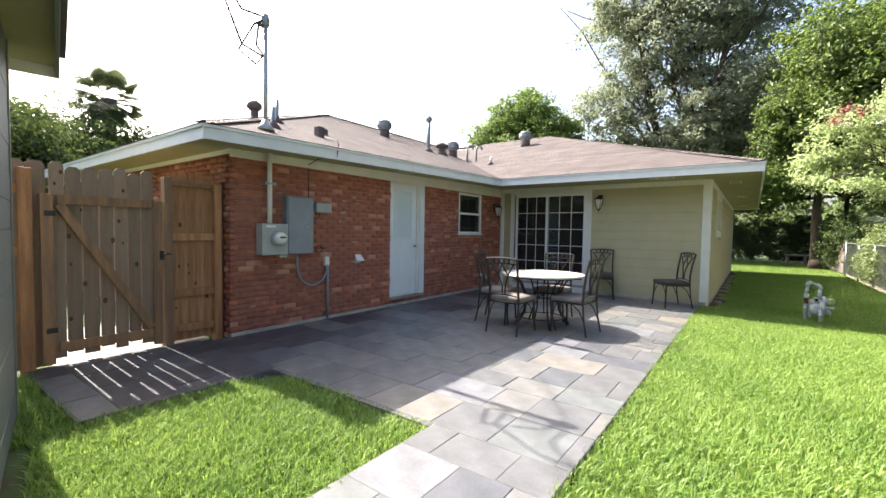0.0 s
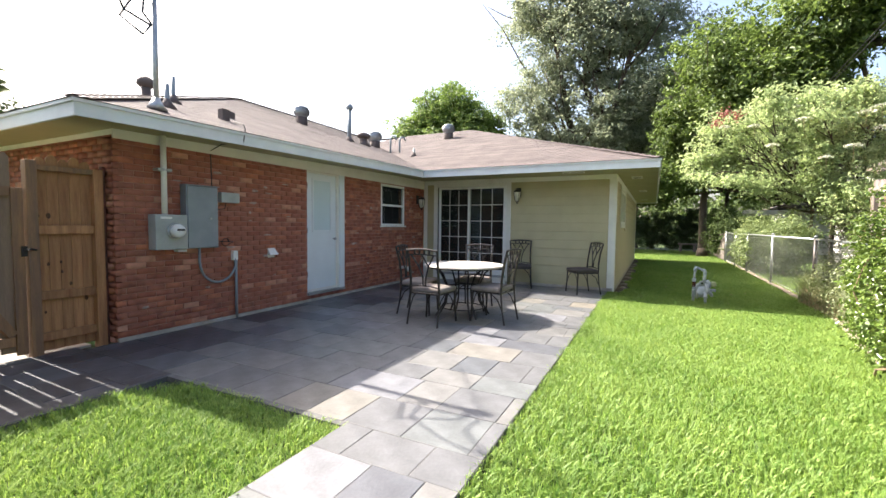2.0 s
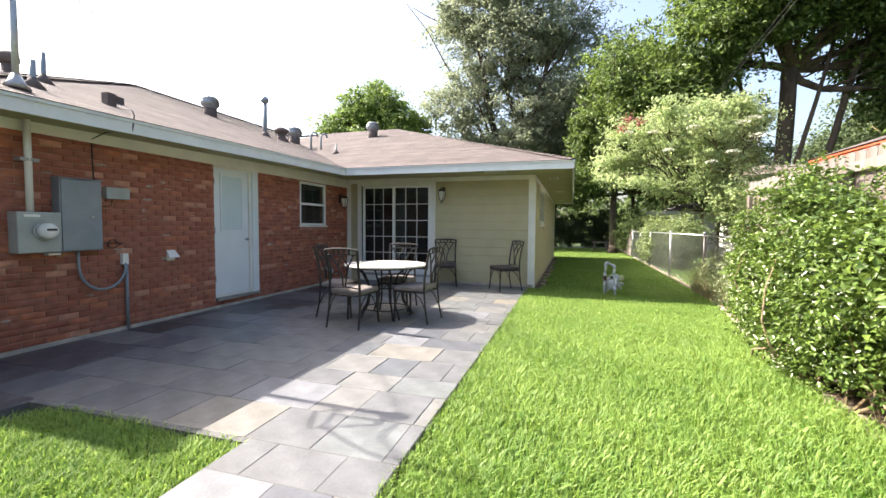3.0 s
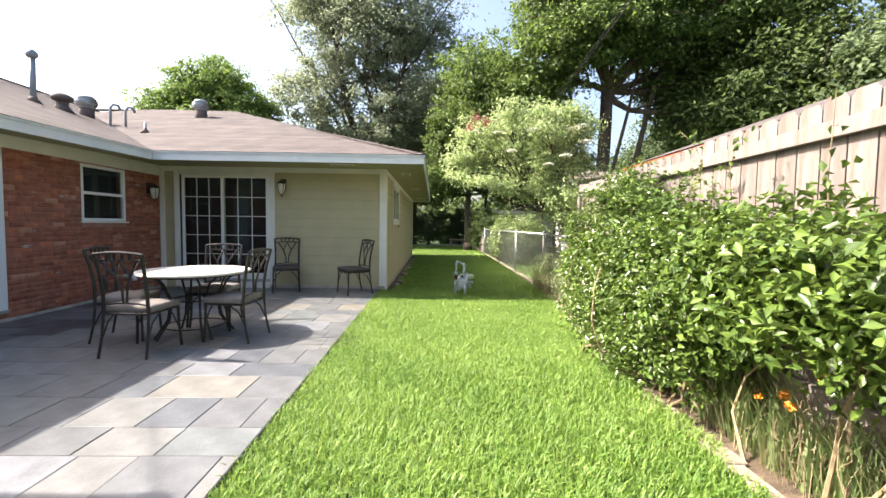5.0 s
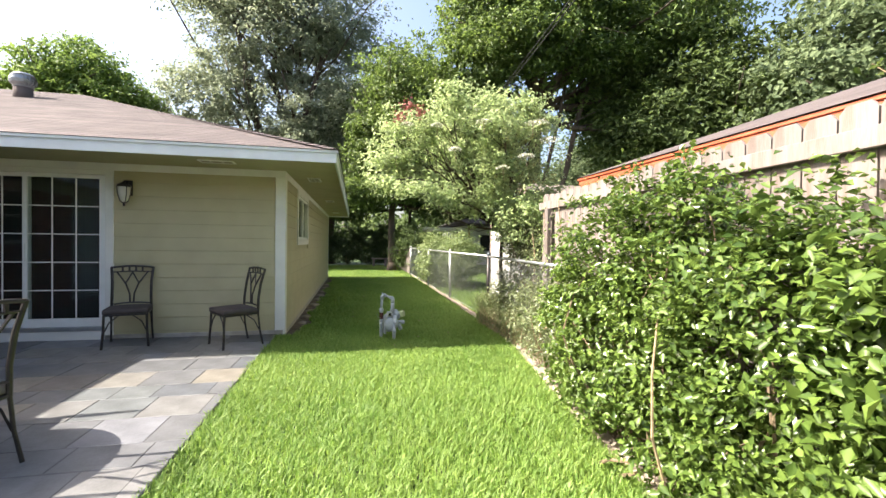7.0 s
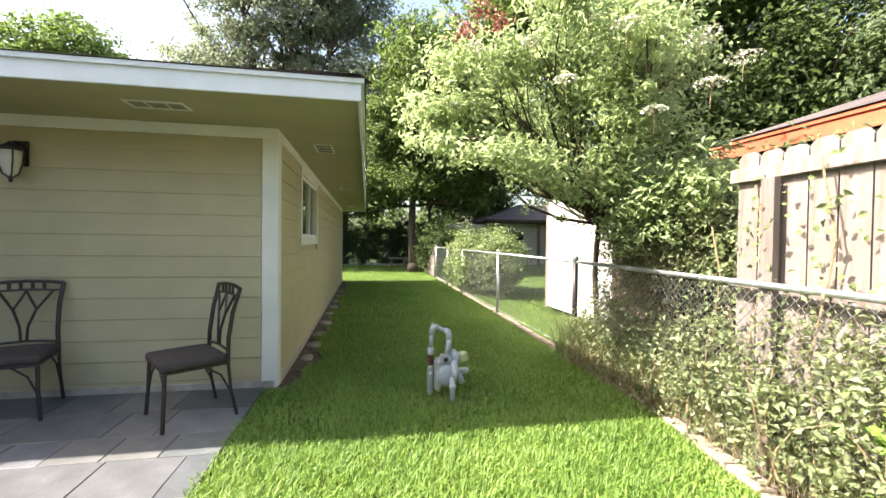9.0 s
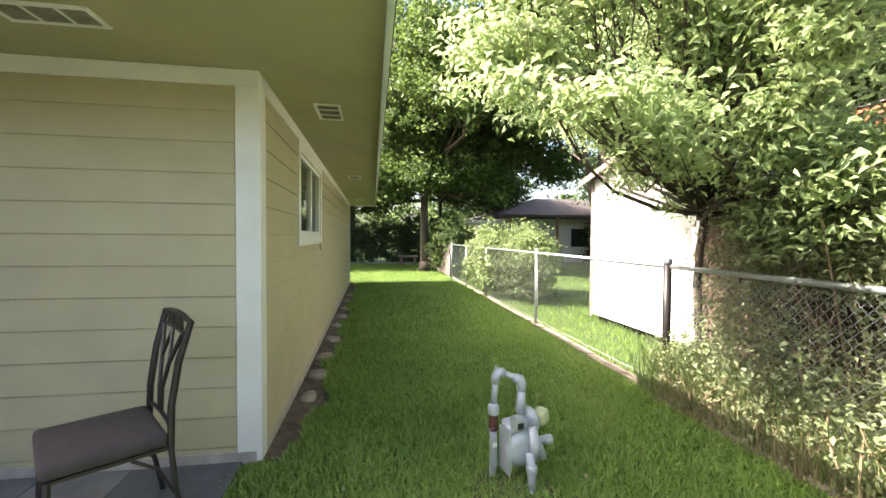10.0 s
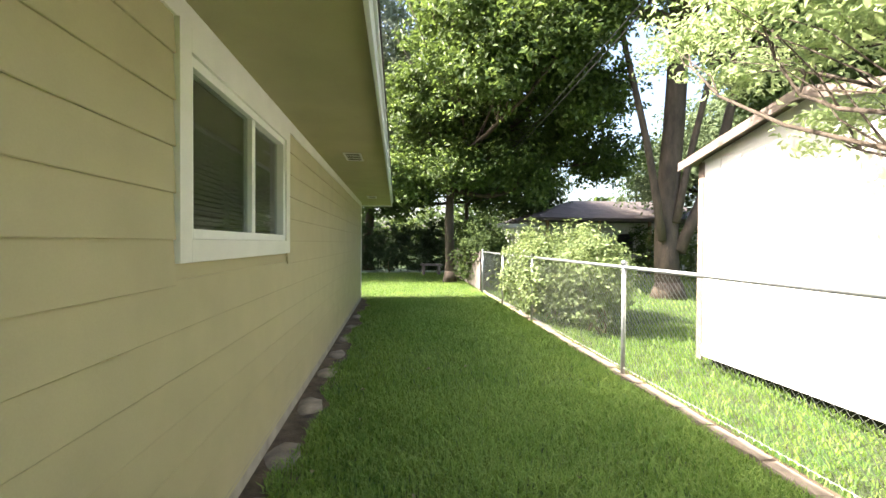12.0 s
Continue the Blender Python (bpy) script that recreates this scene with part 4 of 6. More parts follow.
weeds("weeds", "dry tangled weeds under the fence", [(2.78, 3.25, -7, -4.2, 0.12), (3.16, 3.6, -1.9, 1.95, 0.8), (3.3, 3.5, -1.6, 1.9, 0.5)], 5200, 8, M_DRYGRASS, 0.08, 0.5, 0.0045)
weeds("weeds", "green weeds under the fence", [(2.85, 3.3, -7, -4.2, 0.15), (3.25, 3.8, -1.8, 2.3, 0.85)], 12000, 9, M_LEAF_WEED, 0.12, 0.6, 0.014)
hedge("undergrowth", "rambling weedy vines over the chain-link fence", [(3.5, 1.4, 0.55, 0.2, 0.5, 0.5), (3.52, 0.7, 0.5, 0.22, 0.5, 0.5), (3.5, 0.0, 0.45, 0.22, 0.5, 0.5), (3.4, -0.7, 0.5, 0.25, 0.5, 0.5), (3.3, -1.3, 0.5, 0.25, 0.5, 0.6), (3.8, 0.3, 1.3, 0.25, 0.7, 0.6), (3.8, 1.2, 1.4, 0.3, 0.6, 0.6), (3.75, -0.3, 1.0, 0.2, 0.5, 0.6), (3.9, 1.8, 1.0, 0.25, 0.4, 0.6), (3.3, 1.7, 0.25, 0.12, 0.4, 0.3), (3.3, 1.0, 0.3, 0.13, 0.5, 0.35), (3.27, 0.2, 0.3, 0.13, 0.5, 0.35), (3.6, 0.6, 1.5, 0.3, 0.7, 0.45), (3.7, 1.5, 1.55, 0.25, 0.5, 0.4)], 27000, 0.042, M_LEAF_DRY, 33, 0.3, 1500, 0.075, 60)

hedge("fence_vine", "weedy pale green vine grown low over the chain-link fence", [
    (3.38, 1.5, 0.35, 0.11, 0.4, 0.4), (3.33, 0.9, 0.4, 0.12, 0.45, 0.42), (3.27, 0.3, 0.42, 0.13, 0.45, 0.42), (3.2, -0.3, 0.45, 0.14, 0.45, 0.45), (3.12, -0.9, 0.5, 0.16, 0.4, 0.5), (3.05, -1.45, 0.6, 0.22, 0.35, 0.55),
    (3.75, 1.1, 1.3, 0.3, 0.5, 0.4), (3.7, 0.4, 1.3, 0.3, 0.5, 0.4), (3.62, -0.2, 1.25, 0.25, 0.4, 0.4)], 8500, 0.046, M_LEAF_IVY, 34, 0.45, 900, 0.08, 30)
for k in range(26):
    rg = np.random.default_rng(300 + k)
    y0 = float(rg.uniform(-6.6, -4.3)) if k < 12 else float(rg.uniform(-1.5, 1.7))
    x0 = float(kerb_x(y0)) + float(rg.uniform(0.12, 0.42))
    tw = thing("dead_twig", "bare brown dead branching stalk among the weeds", "twig", (x0, y0, -0.06), group="dead stalks")
    bm = bmesh.new()
    top = Vector((float(rg.uniform(-0.25, 0.15)), float(rg.uniform(-0.2, 0.2)), float(rg.uniform(0.3, 0.62))))
    pts = limb(bm, (0, 0, 0), top, 0.0045, 0.0018, rg, 0.3, 5, 6)
    for q in range(5):
        a = pts[int(rg.integers(2, 6))]
        limb(bm, a, a + Vector((float(rg.normal(0, 0.09)), float(rg.normal(0, 0.09)), float(rg.uniform(0.03, 0.15)))), 0.0025, 0.001, rg, 0.3, 4, 3)
    part("stalk", bm, M_TWIG, tw)

# elder that overhangs the fence
er = np.random.default_rng(19)
eb = []
while len(eb) < 34:
    u = er.uniform(-1, 1, 3)
    if (u ** 2).sum() < 1 and u[2] < 0.75 - 0.2 * abs(u[0] - 0.3):
        eb.append((2.72 + 1.1 * u[0] + 0.2 * u[2], 1.0 + 1.0 * u[1], 2.78 + 0.95 * u[2] + 0.12 * u[0], *er.uniform(0.2, 0.38, 2), er.uniform(0.14, 0.3)))
eb += [(3.3, 0.5, 1.75, 0.25, 0.4, 0.3), (3.45, 1.1, 1.6, 0.25, 0.4, 0.35), (3.2, 0.9, 2.0, 0.35, 0.4, 0.3), (2.9, 1.4, 1.95, 0.3, 0.4, 0.3), (3.4, 0.1, 1.9, 0.3, 0.3, 0.3),
       (2.75, 2.5, 2.75, 0.3, 0.35, 0.25), (3.2, 2.4, 2.5, 0.35, 0.35, 0.25), (3.5, 2.8, 2.8, 0.4, 0.35, 0.3), (2.5, 2.2, 3.1, 0.35, 0.35, 0.25), (3.0, 2.9, 3.05, 0.35, 0.35, 0.25), (3.3, 2.2, 3.1, 0.4, 0.35, 0.3), (2.9, 2.1, 2.35, 0.3, 0.3, 0.25),
       (3.9, 0.7, 2.0, 0.35, 0.4, 0.35), (4.1, 0.1, 1.7, 0.3, 0.4, 0.35), (3.8, 1.2, 2.6, 0.4, 0.4, 0.35), (3.75, 3.3, 2.75, 0.4, 0.4, 0.25), (3.3, 3.5, 3.0, 0.4, 0.4, 0.25), (4.1, 3.6, 2.3, 0.25, 0.35, 0.2),
       (4.0, 4.4, 2.95, 0.35, 0.4, 0.2), (4.15, 2.9, 1.9, 0.2, 0.35, 0.22), (1.45, 1.2, 2.6, 0.3, 0.35, 0.2), (1.6, 1.3, 3.1, 0.3, 0.35, 0.25), (1.5, 0.9, 2.25, 0.2, 0.25, 0.13), (1.9, 0.6, 2.1, 0.3, 0.3, 0.12), (3.6, 4.6, 3.3, 0.4, 0.4, 0.25)]
tree("elder_tree", "pale-leaved elder with flat white blossoms overhanging the chain-link fence", (3.68, 2.0, -0.06), (3.6, 1.9, 1.6), 0.042, eb,
     52000, 3100, 0.085, 0.066, M_LEAF_ELDER, 41, 3.0, 0.15, ragged=0.45)
fr = np.random.default_rng(77)
for k, (x, y, z, s) in enumerate(((3.3, 0.9, 3.5, 0.13), (3.3, 0.0, 2.95, 0.12), (3.45, -0.2, 2.7, 0.13), (1.75, 0.8, 3.05, 0.09), (2.1, 0.4, 2.95, 0.09), (2.6, -0.1, 2.9, 0.10), (3.1, -0.3, 2.45, 0.11), (2.3, 0.2, 2.6, 0.09), (2.9, 0.0, 2.35, 0.09), (2.6, 0.4, 3.2, 0.10), (3.6, 0.4, 3.1, 0.12), (1.6, 1.0, 2.6, 0.08))):
    fl = thing("blossom_head", "flat white elder blossom head at a twig's end", "flower", (x, y, z), group="elder blossoms")
    n = 130
    r, a = np.sqrt(fr.uniform(0, 1, n)) * s, fr.uniform(0, 6.28, n)
    P = np.stack([r * np.cos(a), r * np.sin(a), 0.03 * np.cos(r / s * 1.5) + fr.normal(0, 0.006, n)], 1)
    V, F = leaf_cloud(P, np.tile([0, 0, 1.0], (n, 1)), 0.022, 1.1, fr)
    raw("floret", V, F, M_FLOWER, fl, "", "stuff")
    part("stalk", tubem([(0, 0, 0.02), (0.02, 0.03, -0.16)], 0.003, 5), M_TWIG, fl)
for x, y, z in ((1.62, 0.6, 3.1), (1.72, 0.5, 3.22), (1.9, 0.6, 3.2)):
    fl = thing("blossom_head", "faded pink blossom head above the elder", "flower", (x, y, z), group="pink blossoms")
    n = 90
    P = fr.normal(0, 0.055, (n, 3))
    V, F = leaf_cloud(P, P * 10 + np.array([0, 0, 0.3]), 0.035, 1.1, fr)
    raw("floret", V, F, M_PINK, fl, "", "stuff")
for x, y, z in ((2.85, -5.0, 0.42), (2.82, -5.08, 0.40), (2.78, -5.3, 0.62), (2.8, -4.9, 0.37)):
    fl = thing("small_flower", "small orange flower low in the hedge", "flower", (x, y, z), group="orange flowers")
    n = 16
    P = fr.normal(0, 0.012, (n, 3))
    V, F = leaf_cloud(P, P * 10 + np.array([-0.5, 0, 0.3]), 0.03, 1.2, fr)
    raw("petal", V, F, M_ORANGE, fl, "", "stuff")

# trees round the garden
tree("oak_tree", "tall grey-green live oak behind the house", (-3.2, 19.5, 0), (-3.1, 19.5, 4.0), 0.42,
     [(-3.0, 19.3, 12.5, 4.4, 3.6, 3.6), (-0.4, 19.0, 8.4, 3.0, 2.8, 2.4), (-6.0, 19.0, 9.0, 2.8, 2.8, 2.4), (-3.2, 18.6, 6.6, 3.4, 2.4, 1.7), (0.6, 19.5, 5.2, 2.2, 2, 1.5), (-6.6, 19.5, 6.2, 1.9, 2.0, 1.3), (-0.6, 19.0, 13.0, 3.0, 2.8, 2.6), (-5.6, 19.0, 14.5, 3.0, 2.8, 2.4), (-3.4, 19.0, 17.0, 3.4, 3.0, 2.6)],
     84000, 1400, 0.32, 0.2, M_LEAF_OAK, 61, 2.0, 0.25)
tree("maple_tree", "bright green tree behind the roof", (-12.6, 18.0, 0), (-12.4, 18.0, 5.0), 0.3,
     [(-12.0, 18.0, 9.0, 2.4, 2.0, 1.6), (-14.0, 18.0, 7.6, 2.0, 2, 1.4), (-10.0, 18.2, 7.6, 2.0, 2, 1.4), (-12.4, 18.0, 7.0, 2.6, 2.0, 1.6), (-9.0, 18.5, 6.4, 1.5, 1.5, 1.2)],
     40000, 1300, 0.26, 0.2, M_LEAF_BRIGHT, 62, 1.7, 0.3)
tree("pecan_tree", "big dark pecan tree behind the neighbour's fence", (8.4, 11.8, 0), (8.6, 11.8, 7.4), 0.34,
     [(5.7, 11.5, 8.4, 1.9, 2.0, 1.5), (6.6, 12.0, 11.2, 2.4, 2.6, 2.3), (9.4, 12.0, 12.0, 3.2, 3.2, 3.0), (12.4, 11.5, 10.4, 2.6, 2.8, 2.0), (12.9, 11.5, 6.4, 1.7, 2.0, 1.8), (7.4, 10.8, 9.4, 1.5, 1.8, 1.2), (4.6, 12.0, 7.0, 1.2, 1.5, 1.0), (14.2, 12.0, 8.4, 1.8, 2.0, 1.5), (10.6, 11.0, 9.4, 1.8, 1.8, 1.2), (8.2, 10.6, 9.3, 2.0, 1.6, 1.2), (13.4, 12.5, 9.0, 2.2, 2.0, 1.6), (11.8, 13.0, 7.6, 1.6, 1.6, 1.2), (15.0, 11.0, 11.5, 2.6, 2.6, 2.2)],
     120000, 2300, 0.34, 0.2, M_LEAF_PECAN, 63, 2.2, 0.3,
     stems=[((8.7, 11.8, 1.2), (11.2, 11.8, 8.8), 0.17), ((8.6, 11.8, 2.0), (10.2, 12.1, 9.2), 0.11), ((8.2, 11.8, 1.5), (6.6, 11.7, 8.4), 0.12)])
tree("ash_tree", "light green ash tree beyond the fence", (2.9, 16.5, 0), (2.9, 16.5, 3.4), 0.2,
     [(2.2, 16.0, 5.6, 1.7, 1.7, 1.2), (4.0, 15.5, 6.0, 1.7, 1.7, 1.3), (3.6, 15.6, 7.7, 1.3, 1.5, 1.1), (1.2, 16.5, 4.2, 1.2, 1.5, 0.9), (7.0, 15.2, 6.6, 1.9, 1.8, 1.7), (5.6, 16.0, 8.4, 1.6, 1.8, 1.4), (6.2, 15.6, 4.9, 1.3, 1.5, 0.9),
      (2.7, 12.8, 7.9, 1.5, 1.7, 1.6), (3.6, 12.4, 6.3, 1.5, 1.5, 1.1), (4.9, 14.0, 7.4, 1.9, 1.8, 1.6), (6.6, 13.2, 5.9, 1.5, 1.5, 1.1), (1.9, 15.2, 6.4, 1.5, 1.5, 1.2), (3.6, 16.6, 9.6, 2.2, 2.0, 1.7), (5.4, 11.4, 6.9, 1.2, 1.2, 0.9), (8.4, 15.6, 4.4, 1.3, 1.5, 0.8), (1.2, 15.4, 3.7, 1.1, 1.1, 0.8), (2.7, 14.9, 3.9, 1.2, 1.1, 0.8), (4.3, 15.0, 4.0, 1.2, 1.1, 0.8), (5.6, 15.2, 3.6, 1.0, 1.1, 0.7)],
     92000, 2700, 0.24, 0.17, M_LEAF_PECAN, 64, 1.8, 0.25)
tree("shade_tree", "dark tree over the end of the side yard", (-0.6, 24.0, 0), (-0.5, 24.0, 3.5), 0.3,
     [(-1.2, 24.0, 6.0, 3.0, 2.4, 2.4), (2.4, 24.5, 6.2, 3.0, 2.5, 2.6), (5.6, 24.5, 5.4, 2.4, 2.4, 2.0), (0.8, 24.0, 9.6, 3.4, 2.6, 2.6), (-4.0, 24.5, 6.4, 2.4, 2.4, 2.2), (8.5, 25.0, 4.6, 2.4, 2.4, 1.8), (3.6, 22.5, 6.8, 2.6, 2.2, 2.2), (6.4, 23.0, 6.6, 2.4, 2.2, 2.2), (1.0, 22.5, 4.2, 2.2, 1.8, 1.4)],
     90000, 2900, 0.34, 0.22, M_LEAF_DARK, 65, 2.0, 0.3)
# Added tree, placed only to shade the boundary hedge from the west.
tree("shade_tree", "added tree that keeps the western sun off the boundary hedge", (-6.5, 22.5, 0), (-6.5, 22.5, 2.6), 0.25,
     [(-5.5, 22.0, 4.2, 2.2, 2.0, 2.0), (-8.0, 22.5, 4.6, 2.2, 2.0, 2.0), (-3.4, 22.6, 4.4, 1.6, 1.6, 1.6)], 26000, 900, 0.3, 0.19, M_LEAF_DARK, 66, 2.0, 0.3)
for k, (x, y, s, m) in enumerate(((15.5, 9.5, 1.12, 2), (18.5, 5.0, 1.3, 3), (20.5, -1.5, 1.2, 3), (16.5, 19.0, 0.95, 3))):
    tree("oak_tree", "spreading green oak beyond the neighbour's roof", (x, y, 0), (x, y, 3.0), 0.35,
         [(x, y, 6.5 * s, 3.2, 3.2, 2.4 * s), (x - 2.4, y + 1, 5.0 * s, 2.2, 2.4, 1.6), (x + 2.4, y - 1, 5.2 * s, 2.4, 2.4, 1.8), (x + 0.5, y - 2.2, 4.6 * s, 2.2, 2.2, 1.6)],
         42000, 1100, 0.36, 0.22, (M_LEAF_OAK, M_LEAF_BRIGHT, M_LEAF_DARK, M_LEAF_FAR)[m], 70 + k, 1.8, 0.35)
for k, (x, y, s) in enumerate(((-16.0, -6.5, 0.8), (-19.0, -3.5, 0.92), (-22.0, 0.5, 0.9), (-15.5, -9.5, 0.9))):
    tree("oak_tree", "dark oak behind the wooden gate", (x, y, 0), (x, y, 2.4), 0.35,
         [(x, y, 4.4 * s, 2.2, 2.4, 1.5 * s), (x - 1.5, y + 2, 3.6 * s, 1.8, 1.8, 1.2), (x + 1.2, y - 1.8, 3.8 * s, 1.8, 2.0, 1.3), (x + 0.6, y + 1.6, 3.0 * s, 1.6, 1.6, 1.1)],
         24000, 800, 0.26, 0.17, M_LEAF_DARK, 80 + k, 1.8, 0.35)

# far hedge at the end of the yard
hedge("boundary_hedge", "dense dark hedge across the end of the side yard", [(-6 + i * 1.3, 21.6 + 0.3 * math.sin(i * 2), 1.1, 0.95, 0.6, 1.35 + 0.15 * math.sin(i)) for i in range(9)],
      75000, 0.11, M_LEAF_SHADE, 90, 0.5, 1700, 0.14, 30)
hedge("fence_shrub", "sunlit light green shrub growing through the chain-link fence", [(3.75, 8.6, 0.75, 0.5, 0.9, 0.75), (3.85, 10.0, 0.85, 0.6, 1.0, 0.9), (4.2, 7.6, 0.8, 0.6, 0.6, 0.8), (4.6, 9.0, 1.0, 0.7, 0.9, 0.8)],
      22000, 0.085, M_LEAF_WEED, 91, 0.45, 700, 0.12, 25)
hedge("round_shrub", "rounded dark green shrub by the far fence", [(3.7, 14.5, 1.3, 0.8, 1.0, 1.0), (3.9, 15.5, 1.0, 0.8, 1.0, 1.0)], 12000, 0.09, M_LEAF_DARK, 92, 0.6, 400, 0.12, 12)

# palm far behind the gate
palm = thing("palm_tree", "tall fan palm with dead fronds hanging under its crown", "palm tree", (-19.9, -2.4, 0))
bm = bmesh.new()
tube(bm, [(0, 0, -0.1), (0.1, 0, 3.5), (0, 0.05, 6.3)], [0.3, 0.2, 0.26], 12)
part("trunk", bm, M_BARK, palm, smooth=True)
rg = np.random.default_rng(9)
for k in range(64):
    a = rg.uniform(0, 2 * np.pi)
    el = rg.uniform(-1.25, 1.3)
    d = np.array([math.cos(a) * math.cos(el), math.sin(a) * math.cos(el), math.sin(el)])
    L = rg.uniform(0.55, 0.95) if el > -0.4 else rg.uniform(0.4, 0.7)
    c = d * L
    side = np.cross(d, [0, 0, 1.0])
    side /= np.linalg.norm(side)
    up = np.cross(side, d)
    V, F = [], []
    V += [(0, 0, 6.3), tuple(c + [0, 0, 6.31]), tuple(c + side * 0.015 + [0, 0, 6.3])]
    F.append((0, 1, 2))
    for q in range(17):
        b = (q - 8) / 8 * 1.35
        e = c + (d * math.cos(b) + side * math.sin(b)) * 0.62 + np.array([0, 0, -0.12 * (1 + abs(b))])
        w = up * 0.012 + (side * math.cos(b) - d * math.sin(b)) * 0.035
        m = c * 0.5 + e * 0.5
        j = len(V)
        V += [tuple(c + [0, 0, 6.3]), tuple(m + w + [0, 0, 6.32]), tuple(e + [0, 0, 6.3]), tuple(m - w + [0, 0, 6.32])]
        F += [(j, j + 1, j + 2), (j, j + 2, j + 3)]
    raw("frond", V, F, M_LEAF_PALM, palm)


# ---- patio furniture ----
def chair(name, label, cushion, at, rz, group, cushion_label):
    c = thing(name, label, "chair", at, rz, group)
    w, d = 0.22, 0.21
    part("seat_frame", tubem([(-w, d, 0.415), (w, d, 0.415), (w, -d, 0.415), (-w, -d, 0.415), (-w, d - 0.001, 0.415)], 0.012, 6), M_IRON, c)
    for sx in (-1, 1):
        part("leg", tubem([(sx * w, d, 0.42), (sx * (w + 0.004), d + 0.008, 0.22), (sx * (w + 0.02), d + 0.02, 0.0)], [0.015, 0.014, 0.015], 8), M_IRON, c)
        part("leg", tubem([(sx * w, -d, 0.42), (sx * (w + 0.004), -d - 0.02, 0.2), (sx * (w + 0.012), -d - 0.06, 0.0)], [0.013, 0.012, 0.013], 8), M_IRON, c)
        part("stile", tubem([(sx * w, -d, 0.41), (sx * w * 0.97, -d - 0.005, 0.6), (sx * w * 0.98, -d - 0.035, 0.8), (sx * w * 1.05, -d - 0.085, 0.99)], [0.016, 0.017, 0.017, 0.016], 8), M_IRON, c)
        part("brace", tubem([(sx * w, -d - 0.012, 0.20), (sx * w, -d + 0.05, 0.33), (sx * w, -d + 0.15, 0.405)], 0.008, 6), M_IRON, c)
        part("brace", tubem([(sx * w, d + 0.008, 0.20), (sx * w * 0.75, d, 0.33), (sx * w * 0.35, d, 0.405)], 0.008, 6), M_IRON, c)
    def P(u, z):
        k = max(0, (z - 0.6) / 0.4)
        return (u, -d - 0.005 - 0.08 * k ** 1.4, z)
    part("top_rail", tubem([P(-w * 1.06, 0.985), P(-w * 0.5, 1.0), P(0, 1.004), P(w * 0.5, 1.0), P(w * 1.06, 0.985)], 0.014, 8), M_IRON, c)
    part("second_rail", tubem([P(-w * 1.02, 0.925), P(0, 0.935), P(w * 1.02, 0.925)], 0.009, 6), M_IRON, c)
    for u in (-0.11, -0.037, 0.037, 0.11):
        part("rail_block", boxm((u - 0.012, P(0, 0.96)[1] - 0.008, 0.93), (u + 0.012, P(0, 0.96)[1] + 0.008, 0.998), 0.003), M_IRON, c)
    part("lower_rail", tubem([P(-w, 0.50), P(-w * 0.5, 0.515), P(0, 0.52), P(w * 0.5, 0.515), P(w, 0.50)], 0.010, 6), M_IRON, c)
    for sx in (-1, 1):
        part("splat_bar", tubem([P(sx * 0.018, 0.52), P(sx * 0.026, 0.64), P(sx * 0.07, 0.77), P(sx * 0.17, 0.925)], 0.011, 6), M_IRON, c)
        part("splat_bar", tubem([P(sx * 0.074, 0.775), P(sx * 0.03, 0.86), P(0, 0.925)], 0.010, 6), M_IRON, c)
    bm = bmesh.new()
    box(bm, (-w - 0.018, -d + 0.012, 0.425), (w + 0.018, d + 0.03, 0.492), 0.026)
    bmesh.ops.subdivide_edges(bm, edges=[e for e in bm.edges if e.calc_length() > 0.2], cuts=4, use_grid_fill=True)
    for v in bm.verts:
        q = max(0, 1 - (v.co.x / w) ** 2) * max(0, 1 - (v.co.y / d) ** 2)
        if v.co.z > 0.45:
            v.co.z += 0.022 * q
    part("cushion", bm, cushion, c, cushion_label, smooth=True)
    return c


G1N, G2N = "chairs round the table", "chairs against the wall"
proto = chair("dining_chair", "bronze iron dining chair with a taupe cushion at the round table", M_CUSHION_SUN, (-1.92, -2.93, 0), -3, G1N, "seat cushion in a taupe lightened for sunlight")
for x, y, r in ((-1.24, -2.40, 84), (-1.82, -1.72, 184), (-2.42, -2.42, -78)):
    copy_thing(proto, pose(x, y, 0, 0, 0, r))
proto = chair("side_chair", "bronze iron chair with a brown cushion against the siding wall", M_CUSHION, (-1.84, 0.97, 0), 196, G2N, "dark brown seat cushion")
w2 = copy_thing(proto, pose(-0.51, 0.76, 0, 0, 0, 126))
tagged(w2, "bronze iron chair turned aslant near the white corner board")

table = thing("patio_table", "round pale stone-topped patio table on curved dark iron legs", "table", (-1.76, -2.28, 0))
bm = lathe(bmesh.new(), [(0.02, 0.722), (0.575, 0.722), (0.585, 0.728), (0.585, 0.742), (0.578, 0.748), (0.02, 0.748)], seg=56)
part("tabletop", bm, M_TABLE, table)
part("rim", lathe(bmesh.new(), [(0.50, 0.70), (0.53, 0.70), (0.53, 0.721), (0.50, 0.721)], seg=40), M_IRON, table)
for k in range(4):
    a = math.radians(45 + 90 * k)
    for off in (-0.05, 0.05):
        ca, sa = math.cos(a), math.sin(a)
        part("leg", tubem([((r * ca - off * q * sa), (r * sa + off * q * ca), z) for r, z, q in ((0.43, 0.71, 2.2), (0.33, 0.62, 1.0), (0.24, 0.42, 0.5), (0.27, 0.2, 0.6), (0.40, 0.0, 0.9))], [0.012, 0.012, 0.013, 0.013, 0.014], 8), M_IRON, table)
ringp = [(0.235 * math.cos(a), 0.235 * math.sin(a), 0.42) for a in [i * math.pi / 12 for i in range(25)]]
part("ring", tubem(ringp, 0.009, 6), M_IRON, table)
